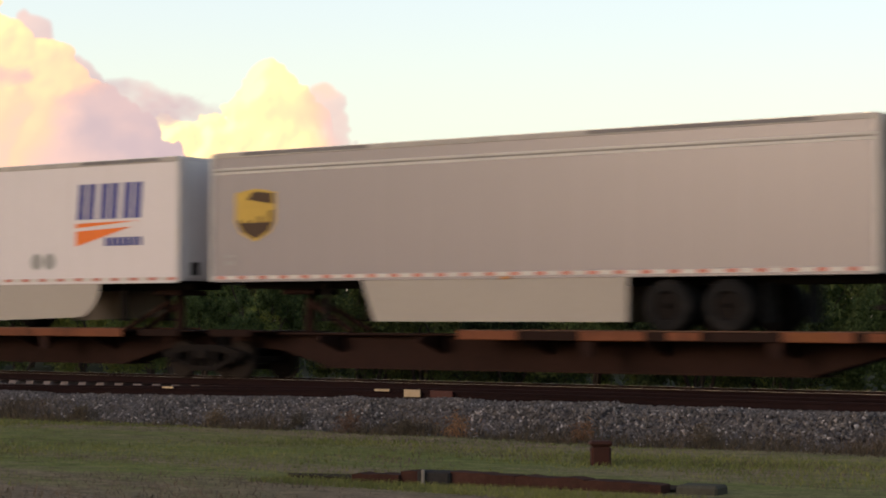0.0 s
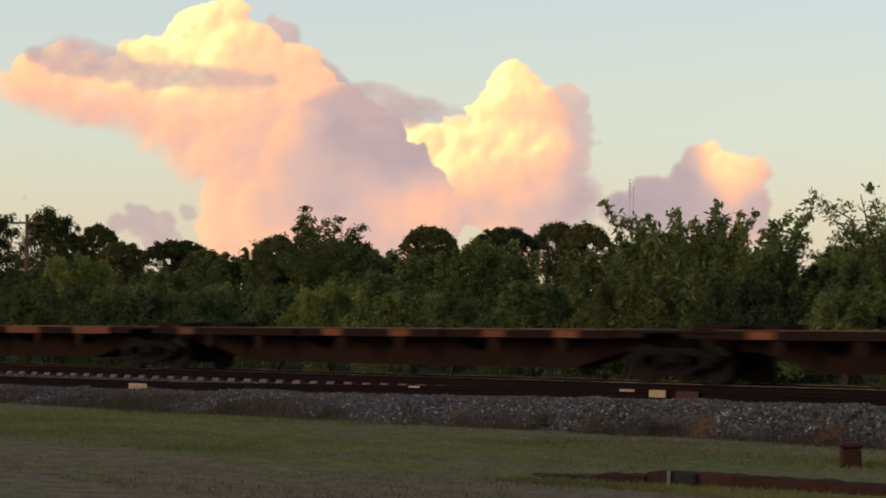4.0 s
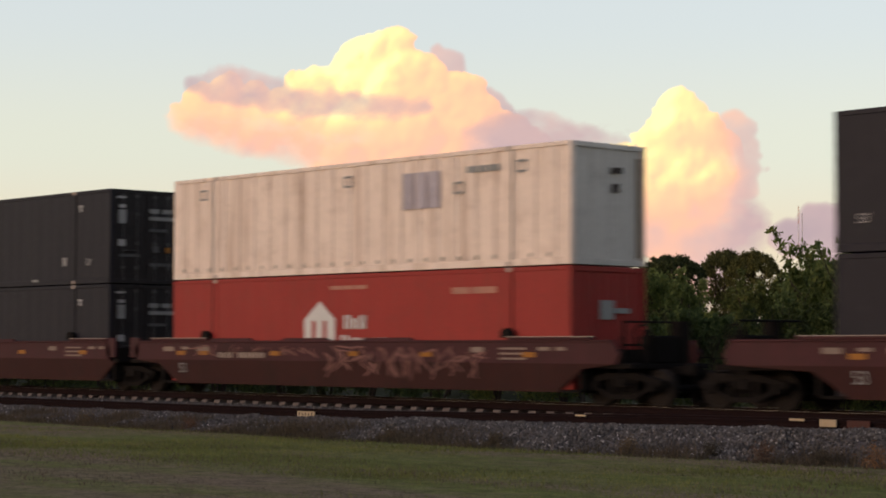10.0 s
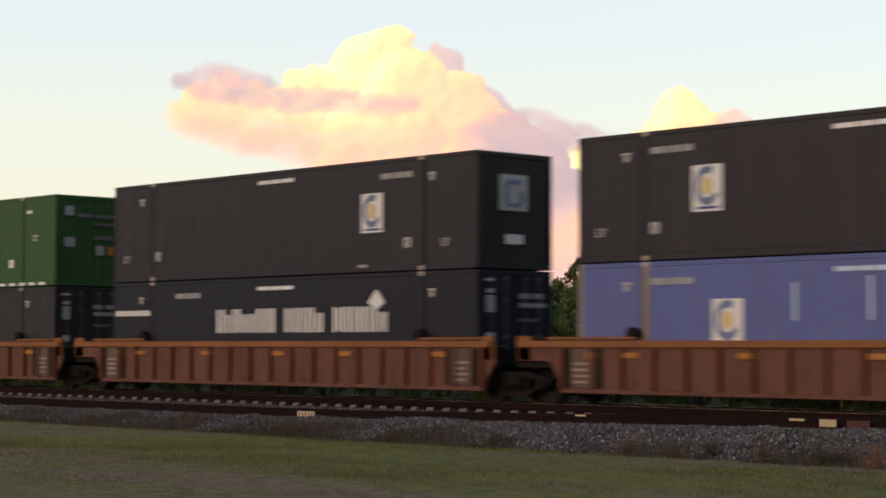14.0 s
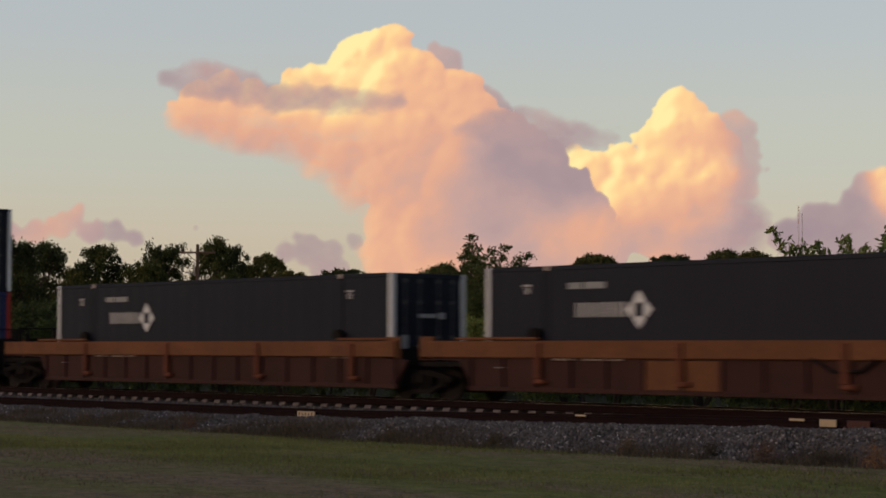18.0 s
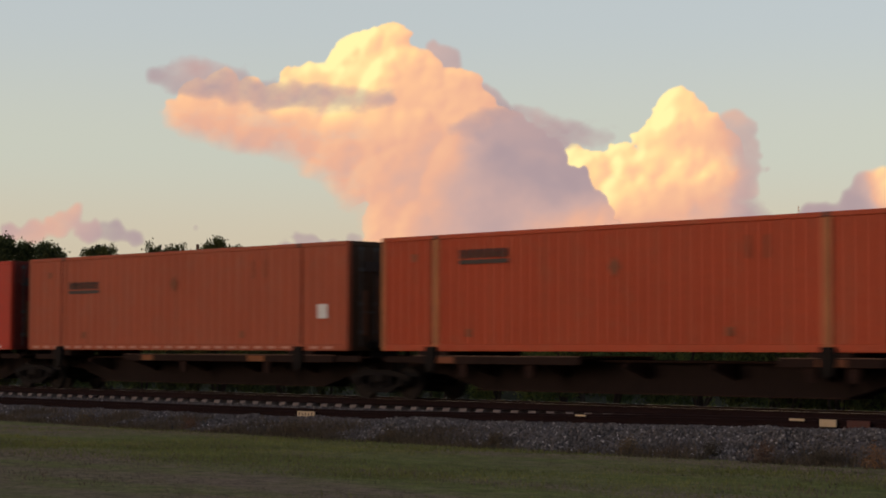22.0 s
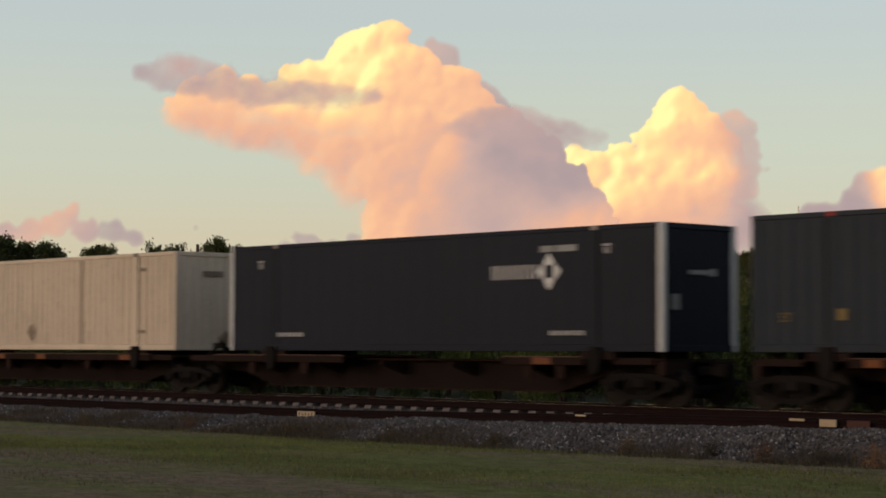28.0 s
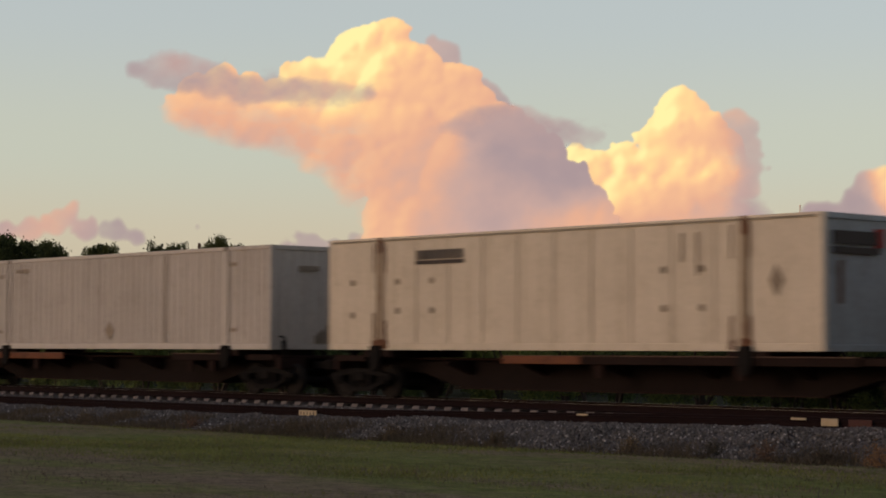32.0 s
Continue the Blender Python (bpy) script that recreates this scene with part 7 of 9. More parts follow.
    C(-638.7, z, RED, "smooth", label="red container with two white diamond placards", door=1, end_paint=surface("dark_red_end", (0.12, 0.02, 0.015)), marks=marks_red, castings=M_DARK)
    C(-656.05, z, DEEP_BLUE, "corr", label="deep blue ribbed container with red posts on a spine car", post_paint=M_RED, door=-1, marks=marks_stack())
    C(-672.95, z, TEAL, "smooth", 12.19, "slate-blue 40-foot container with a white name column", door=-1, castings=TEAL, marks=marks_column)
    C(-693.4, z, SLATE, "fine", label="dark slate container with gold bracketed emblem", door=-1, marks=marks_bracket, castings=M_RED)
    C(-710.95, z, DEEP_BLUE, "corr", label="deep blue container with red posts and white blocks", post_paint=M_RED, door=-1, marks=marks_stack())
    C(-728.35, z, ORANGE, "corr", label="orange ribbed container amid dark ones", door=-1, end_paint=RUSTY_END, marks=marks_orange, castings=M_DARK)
    C(-745.9, z, SLATE, "fine", label="dark slate container, gold emblem, end of its set", door=-1, marks=marks_bracket, castings=M_RED)
    C(-764.55, z, NAVY, label=plain_dark + ", on a spine car", post_paint=M_WHITE, door=-1, marks=marks_diamond(True, True))
    C(-783.4, z, CREAM, "corr", label="cream ribbed container with brown diamond placard", door=-1, marks=marks_plain, castings=M_DARK)
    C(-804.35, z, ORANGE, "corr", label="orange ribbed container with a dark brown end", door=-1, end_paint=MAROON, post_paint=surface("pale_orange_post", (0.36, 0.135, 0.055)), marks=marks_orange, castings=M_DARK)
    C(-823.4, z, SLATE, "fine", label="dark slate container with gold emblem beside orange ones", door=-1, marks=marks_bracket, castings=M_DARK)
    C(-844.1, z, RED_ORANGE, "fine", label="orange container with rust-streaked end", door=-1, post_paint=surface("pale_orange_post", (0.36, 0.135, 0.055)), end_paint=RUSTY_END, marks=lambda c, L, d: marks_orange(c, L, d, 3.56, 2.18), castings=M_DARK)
    C(-862.95, z, CREAM, "panel", label="cream panelled container with rusted posts", door=-1, end_paint=surface("blue_grey_end", (0.33, 0.33, 0.33), dirt=(0.2, 0.15, 0.1), dirt_amount=0.5, streaks=0.6), marks=marks_panel, castings=surface("rusty_casting", RUST, 0.85))
    C(-881.65, z, GREY_CREAM, "corr", label="cream ribbed container at the end of the view", door=-1, marks=marks_plain, castings=M_DARK)


def two_panels(side, a, b, y0, top, bottom):
    for k in (5, 6):
        x = (b - a) * k / 15
        part("bare_panel", Geo().box(a + x + 0.05, a + x + 1.07, y0 - 0.02, y0 - 0.002, bottom + 0.10, top - 0.42, 0.01), BAND_ORANGE, side, "patch of newer orange paint")
    part("hanging_chain", Geo().tube((a + 10.3, y0 - 0.09, top - 0.35), (a + 10.8, y0 - 0.09, top - 0.62), 0.035, n=8).tube((a + 10.8, y0 - 0.09, top - 0.62), (a + 11.5, y0 - 0.09, top - 0.60), 0.035, n=8).tube((a + 11.5, y0 - 0.09, top - 0.60), (a + 11.9, y0 - 0.09, top - 0.35), 0.035, n=8), SHADED_GRIME, side, "dark slack hose under the band")


consist()


# ---- trees and shrubs ----
def limb(g, a, b, r0, r1, rng, bends=3, wob=0.12):
    a, b = Vector(a), Vector(b)
    last, rl = a, r0
    for i in range(1, bends + 1):
        q = a.lerp(b, i / bends)
        if i < bends:
            q += Vector((rng.uniform(-1, 1), rng.uniform(-1, 1), rng.uniform(-0.5, 0.5))) * wob * (b - a).length
        r = r0 + (r1 - r0) * i / bends
        g.tube(last, q, rl, r, 7, caps=False)
        last, rl = q, r
    return g


def leaves(name, centres, radii, per, size, material, seed, squash=0.8, long=2.0):
    """Many small bent leaves gathered in clumps."""
    rng = np.random.default_rng(seed)
    c = np.repeat(np.array(centres, float), per, axis=0)
    r = np.repeat(np.array(radii, float), per)[:, None]
    n = len(c)
    off = rng.normal(0, 0.5, (n, 3)) * r * np.array([1, 1, squash])
    p = c + off
    d = rng.normal(0, 1, (n, 3)) + np.array([0, 0, -0.25])
    d /= np.linalg.norm(d, axis=1, keepdims=True)
    u = np.cross(d, rng.normal(0, 1, (n, 3)))
    u /= np.linalg.norm(u, axis=1, keepdims=True)
    s = size * rng.uniform(0.6, 1.3, (n, 1))
    tip, base, half = p + d * s * long / 2, p - d * s * long / 2, u * s / 2
    bend = np.cross(d, u) * s * 0.18
    verts = np.stack([base, p + half + bend, tip, p - half + bend], 1).reshape(-1, 3)
    faces = np.arange(4 * n).reshape(-1, 4)
    me = bpy.data.meshes.new(name)
    me.from_pydata(verts.tolist(), [], faces.tolist())
    me.materials.append(material)
    return me


def plant_meshes(kind, seed):
    rng = random.Random(seed)
    g = Geo()
    centres, radii = [], []
    if kind == "shrub":          # about 4.6 m high, 5 m wide, leafy to the ground, in soft upright brushes
        for i in range(5):
            a = rng.uniform(0, 6.28)
            limb(g, (0.03 * math.cos(a), 0.03 * math.sin(a), 0), (rng.uniform(0.4, 1.4) * math.cos(a), rng.uniform(0.4, 1.4) * math.sin(a), rng.uniform(2.4, 3.8)), 0.09, 0.02, rng)
        for i in range(34):
            h = rng.random() ** 0.8
            a = rng.uniform(0, 6.28)
            q = (0.6 + 0.4 * rng.random()) * (2.4 * math.sqrt(max(0.05, 1 - (h * 0.98 - 0.25) ** 2 * 1.5)))
            x, y, z = q * math.cos(a), q * math.sin(a), 0.2 + 3.3 * h
            for k in range(4):
                centres.append((x + rng.gauss(0, 0.12), y + rng.gauss(0, 0.12), z + 0.27 * k))
                radii.append((0.42 - 0.07 * k) * rng.uniform(0.8, 1.2))
        for i in range(16):       # upright shoots
            a, q, z = rng.uniform(0, 6.28), rng.uniform(0, 1.9), rng.uniform(3.3, 3.9)
            x, y = q * math.cos(a), q * math.sin(a)
            top = rng.uniform(0.4, 1.1)
            limb(g, (x, y, z - 0.5), (x + rng.uniform(-0.3, 0.3), y + rng.uniform(-0.3, 0.3), z + top), 0.02, 0.006, rng, 2)
            for k in range(4):
                centres.append((x, y, z + top * k / 3.5))
                radii.append(0.26 - 0.04 * k)
        return g, leaves("crown", centres, radii, 64, 0.085, LEAF_A if seed % 2 else LEAF_B, seed)
    if kind == "sprays":         # leafy plumes stand out of a dense body
        for i in range(4):
            a = rng.uniform(0, 6.28)
            limb(g, (0, 0, 0), (rng.uniform(0.3, 1.2) * math.cos(a), rng.uniform(0.3, 1.2) * math.sin(a), rng.uniform(2.6, 3.8)), 0.08, 0.02, rng)
        for i in range(70):
            a, h = rng.uniform(0, 6.28), rng.random()
            q = (0.5 + 0.5 * rng.random()) * 1.9 * math.sqrt(max(0.1, 1 - (h - 0.3) ** 2 * 1.4))
            centres.append((q * math.cos(a), q * math.sin(a), 0.3 + 2.9 * h))
            radii.append(rng.uniform(0.3, 0.5))
        for i in range(10):
            a, q, z = rng.uniform(0, 6.28), rng.uniform(0.1, 1.4), rng.uniform(2.7, 3.3)
            b = a + rng.uniform(-0.8, 0.8)
            x, y = q * math.cos(a), q * math.sin(a)
            ex, ez = rng.uniform(0.3, 1.4), rng.uniform(0.7, 1.8)
            end = (x + ex * math.cos(b), y + ex * math.sin(b), z + ez)
            limb(g, (x, y, z - 0.4), end, 0.022, 0.006, rng, 3)
            for k in range(9):
                t = k / 8
                centres.append((x + (end[0] - x) * t ** 1.3, y + (end[1] - y) * t ** 1.3, z + (end[2] - z) * t))
                radii.append(0.22 - 0.08 * t + 0.06 * rng.random())
        return g, leaves("crown", centres, radii, [44] * 70 + [17] * 90, 0.085, LEAF_B, seed, long=2.8)
    if kind == "dome":           # a low umbrella crown of packed clumps on a bare forked trunk, about 9 m high
        limb(g, (0, 0, 0), (0.15, 0.1, 5.0), 0.26, 0.18, rng)
        for i in range(12):
            a, q = i * 0.524 + rng.uniform(-0.2, 0.2), rng.uniform(0.8, 2.2)
            limb(g, (0.15, 0.1, rng.uniform(4.2, 5.0)), (q * math.cos(a), q * math.sin(a), 7.0 + 1.2 * (1 - (q / 2.4) ** 2)), 0.11, 0.03, rng, 4, 0.08)
        for i in range(150):
            a, q = rng.uniform(0, 6.28), 2.45 * math.sqrt(rng.random())
            lift = math.sqrt(max(0.0, 1 - (q / 2.5) ** 2))
            centres.append((q * math.cos(a), q * math.sin(a), 6.65 + 2.0 * lift * rng.uniform(0.72, 1.0)))
            radii.append(rng.uniform(0.22, 0.36))
        for i in range(150):
            a, q = rng.uniform(0, 6.28), rng.uniform(0.4, 2.7)
            centres.append((q * math.cos(a), q * math.sin(a), rng.uniform(1.0, 7.0)))
            radii.append(rng.uniform(0.4, 0.7))
        return g, leaves("crown", centres, radii, 66, 0.115, LEAF_D if seed % 3 else LEAF_C, seed, 0.7)
    if kind == "open":           # a thin tree with bare limbs and sparse tufts
        limb(g, (0, 0, 0), (0.5, 0, 2.6), 0.13, 0.08, rng)
        for i in range(13):
            a = rng.uniform(0, 6.28)
            z = rng.uniform(1.6, 3.6)
            end = (0.5 + rng.uniform(0.9, 2.2) * math.cos(a), rng.uniform(0.9, 2.0) * math.sin(a), z + rng.uniform(0.6, 2.6))
            limb(g, (0.3, 0, z - 0.3), end, 0.05, 0.012, rng, 4, 0.1)
            for k in range(5):
                t = 0.55 + 0.45 * k / 4
                centres.append((0.3 + (end[0] - 0.3) * t + rng.uniform(-0.25, 0.25), end[1] * t + rng.uniform(-0.25, 0.25), z - 0.3 + (end[2] - z + 0.3) * t + rng.uniform(-0.2, 0.25)))
                radii.append(rng.uniform(0.16, 0.3))
        return g, leaves("crown", centres, radii, 44, 0.06, LEAF_B, seed)
    if kind == "fine":           # an upright tree with wispy outer twigs
        limb(g, (0, 0, 0), (0.1, 0, 3.0), 0.12, 0.06, rng)
        for i in range(70):
            a, h = rng.uniform(0, 6.28), rng.random()
            q = 1.6 * math.sqrt(max(0.08, 1 - ((h - 0.4) / 0.72) ** 2)) * rng.uniform(0.6, 1.0)
            end = (q * math.cos(a), q * math.sin(a), 0.8 + 3.9 * h + rng.uniform(0, 0.6))
            limb(g, (0, 0, 0.6 + 2.8 * h), end, 0.03, 0.006, rng, 3)
            for k in range(4):
                t = 0.4 + 0.6 * k / 3
                centres.append((end[0] * t, end[1] * t, 0.6 + 2.8 * h + (end[2] - 0.6 - 2.8 * h) * t))
                radii.append(0.32 - 0.05 * k)
        return g, leaves("crown", centres, radii, 95, 0.055, LEAF_A, seed)
    # oak: a spreading flat-topped crown on a forked trunk, about 9 m high
    limb(g, (0, 0, 0), (0.2, 0.1, 4.2), 0.32, 0.22, rng)
    for i in range(9):
        a = rng.uniform(0, 6.28)
        q, z = rng.uniform(0.4, 3.2), rng.uniform(5.6, 8.3)
        q *= math.sqrt(max(0.15, 1 - ((z - 5.6) / 3.2) ** 2))
        limb(g, (0.2, 0.1, rng.uniform(3.2, 4.4)), (q * math.cos(a), q * math.sin(a), z), 0.14, 0.03, rng, 4)
        for k in range(8):
            centres.append((q * math.cos(a) + rng.gauss(0, 0.5), q * math.sin(a) + rng.gauss(0, 0.5), z + rng.gauss(0.1, 0.32)))
            radii.append(rng.uniform(0.32, 0.62))
    for i in range(140):
        a, q = rng.uniform(0, 6.28), rng.uniform(0.6, 3.0)
        centres.append((q * math.cos(a), q * math.sin(a), rng.uniform(1.2, 5.9)))
        radii.append(rng.uniform(0.5, 0.8))
    return g, leaves("crown", centres, radii, 100, 0.12, LEAF_C, seed, 0.7)


PLANT_NAMES = {"shrub": ("shrub", "dense dark green shrub, leafy to the ground", "shrub"), "sprays": ("shrub", "tall shrub with arching feathery green sprays", "shrub"), "open": ("tree", "thin tree with bare limbs and sparse tufts", "tree"),
               "fine": ("tree", "upright grey-green tree with wispy twigs", "tree"), "oak": ("tree", "far spreading tree with a dark rounded crown", "tree"),
               "dome": ("tree", "far tree with an olive umbrella-shaped crown", "tree")}


def plant(kind, variant, x, y, scale, turn, wide=1.0, z=-0.82):
    def make():
        g, crown = plant_meshes(kind, 100 * len(kind) + variant)
        return g.mesh("trunk", BARK, True), crown
    trunk, crown = shared(("plant", kind, variant), make)
    name, label, category = PLANT_NAMES[kind]
    t = thing(name, label, category, group="plants behind the railway", at=pose(x, y, z, 0, 0, turn) @ Matrix.Diagonal((scale * wide, scale * wide, scale, 1)))
    stem = part("trunk", trunk, None, t, "branching brown trunk")
    if name == "shrub":
        stem["kind"] = "stuff"
    part("crown", crown, None, t)
    return t


def make_plants():
    rng = random.Random(5)
    # hedge right behind the railway
    x = -118.0
    while x < -8:
        plant("shrub", rng.randrange(4), x + rng.uniform(-0.5, 0.5), 43.8 + rng.uniform(-0.6, 0.8), rng.uniform(0.62, 0.74), rng.uniform(0, 360))
        x += rng.uniform(2.4, 3.1)
    x = -125.0
    while x < -10:
        plant("shrub", rng.randrange(4), x, 48.6 + rng.uniform(-1, 1.2), rng.uniform(0.70, 0.84), rng.uniform(0, 360))
        x += rng.uniform(3.0, 4.0)
    x = -135.0
    while x < -25:
        plant("shrub", rng.randrange(4), x, 72 + rng.uniform(-4, 5), rng.uniform(1.10, 1.30), rng.uniform(0, 360))
        x += rng.uniform(3.0, 4.2)
    for i, (kind, variant, px, py, scale, wide) in enumerate((
            ("oak", 0, -164.0, 112.0, 1.437, 0.62),
            ("oak", 1, -145.6, 105.0, 1.43, 0.62),
            ("oak", 2, -151.2, 112.0, 1.324, 0.60),
            ("oak", 1, -151.7, 118.0, 1.00, 1.10),
            ("dome", 0, -144.9, 110.0, 1.23, 0.62),
            ("dome", 1, -138.8, 108.0, 1.03, 0.85),
            ("dome", 2, -131.4, 108.0, 1.03, 1.10),
            ("dome", 3, -123.0, 104.0, 0.90, 0.80),
            ("dome", 0, -121.0, 110.0, 1.04, 0.72),
            ("fine", 0, -62.7, 60.0, 1.32, 1.15),
            ("fine", 1, -60.6, 57.5, 1.12, 1.15),
            ("fine", 2, -64.6, 59.0, 1.10, 1.15),
            ("dome", 1, -114.5, 112.0, 0.98, 0.95),
            ("dome", 1, -101.8, 108.0, 1.055, 0.82),
            ("dome", 2, -106.0, 113.0, 0.92, 1.00),
            ("dome", 3, -97.4, 110.0, 0.955, 0.80),
            ("dome", 2, -92.6, 106.0, 1.015, 0.92),
            ("dome", 0, -93.6, 113.0, 1.075, 0.66),
            ("dome", 3, -86.8, 108.0, 1.025, 0.70),
            ("dome", 1, -80.5, 108.0, 0.93, 0.90),
            ("sprays", 0, -38.9, 51.0, 0.92, 1.00),
    )):
        plant(kind, variant, px, py, scale, 47 * i + 0, wide)
    for i, (kind, variant, px, py, scale, wide) in enumerate((
            ("sprays", 1, -37.6, 50.0, 0.97, 1.00),
            ("sprays", 2, -36.3, 50.0, 1.17, 0.95),
            ("sprays", 3, -35.0, 49.5, 1.12, 0.95),
            ("sprays", 0, -33.9, 50.0, 1.19, 0.95),
            ("sprays", 1, -32.9, 50.0, 1.04, 1.00),
            ("sprays", 2, -33.2, 47.0, 0.898, 1.00),
            ("shrub", 3, -31.8, 50.0, 0.80, 1.00),
            ("open", 0, -30.4, 52.0, 1.181, 1.00),
            ("open", 1, -28.6, 50.0, 1.170, 1.00),
            ("open", 2, -29.6, 52.0, 1.096, 1.00),
            ("shrub", 0, -28.9, 48.0, 0.733, 1.00),
            ("sprays", 3, -27.2, 50.0, 1.067, 1.00),
            ("sprays", 0, -25.7, 49.0, 1.128, 1.00),
            ("sprays", 2, -24.7, 49.0, 1.146, 1.00),
            ("open", 1, -24.9, 51.0, 1.123, 1.00),
            ("sprays", 1, -23.6, 50.0, 1.064, 1.00),
            ("oak", 0, -158.3, 105.0, 1.194, 0.74),
            ("oak", 2, -172.6, 110.0, 1.401, 0.74),
    )):
        plant(kind, variant, px, py, scale, 47 * i + 90, wide)
    for i, (kind, variant, px, py, scale, wide) in enumerate((
            ("oak", 3, -172.5, 108.0, 1.430, 0.74),
            ("oak", 1, -186.9, 112.0, 1.600, 0.74),
            ("oak", 0, -178.6, 104.0, 1.562, 0.74),
            ("oak", 2, -191.1, 108.0, 1.600, 0.74),
    )):
        plant(kind, variant, px, py, scale, 47 * i + 180, wide)
    # a far wood that closes the view
    x = -300.0
    while x < 10:
        plant("dome" if rng.random() < 0.6 else "oak", rng.randrange(4), x, 128 + rng.uniform(-8, 14), rng.uniform(0.82, 0.97), rng.uniform(0, 360))
        x += rng.uniform(4.6, 6.5)


make_plants()


# ---- clouds: far relief that glows in the last sun ----
CLOUD_FAR = 3000.0
CLOUD_YAW = 47.707


def value_noise(u, v, seed):
    rng = np.random.default_rng(seed)
    t = rng.random((256, 256))
    iu, iv = np.floor(u).astype(int), np.floor(v).astype(int)
    fu, fv = u - iu, v - iv
    fu, fv = fu * fu * (3 - 2 * fu), fv * fv * (3 - 2 * fv)
    g = lambda a, b: t[(iu + a) % 256, (iv + b) % 256]
    return (g(0, 0) * (1 - fu) + g(1, 0) * fu) * (1 - fv) + (g(0, 1) * (1 - fu) + g(1, 1) * fu) * fv


def fbm(u, v, seed, octaves=5):
    return sum(value_noise(u * 2 ** k, v * 2 ** k, seed + k) * 0.5 ** k for k in range(octaves)) / sum(0.5 ** k for k in range(octaves))


def blur(a, n):
    for _ in range(n):
        a = (np.roll(a, 1, 0) + np.roll(a, -1, 0) + 2 * a) / 4
        a = (np.roll(a, 1, 1) + np.roll(a, -1, 1) + 2 * a) / 4
    return a


def cloud_material():
    m = bpy.data.materials.new("sunset_cloud")
    m.use_nodes = True
    nt = m.node_tree
    nt.nodes.clear()
    lit, alpha = nt.nodes.new("ShaderNodeAttribute"), nt.nodes.new("ShaderNodeAttribute")
    lit.attribute_name, alpha.attribute_name = "glow", "cover"
    col = ramp_node(nt, lit.outputs["Fac"], CLOUD_STOPS)
    e = nt.nodes.new("ShaderNodeEmission")
    e.inputs["Strength"].default_value = 1.0
    nt.links.new(col, e.inputs["Color"])
    t = nt.nodes.new("ShaderNodeBsdfTransparent")
    mix = nt.nodes.new("ShaderNodeMixShader")
    out_ = nt.nodes.new("ShaderNodeOutputMaterial")
    nt.links.new(alpha.outputs["Fac"], mix.inputs[0])
    nt.links.new(t.outputs[0], mix.inputs[1])
    nt.links.new(e.outputs[0], mix.inputs[2])
    nt.links.new(mix.outputs[0], out_.inputs["Surface"])
    return m


CLOUD_STOPS = ((0.0, (0.38, 0.315, 0.365)), (0.16, (0.46, 0.37, 0.395)), (0.32, (0.62, 0.445, 0.415)), (0.50, (0.88, 0.505, 0.352)), (0.66, (1.03, 0.62, 0.365)), (0.82, (1.13, 0.80, 0.39)), (1.0, (1.18, 1.05, 0.49)))
CLOUD_MAT = cloud_material()


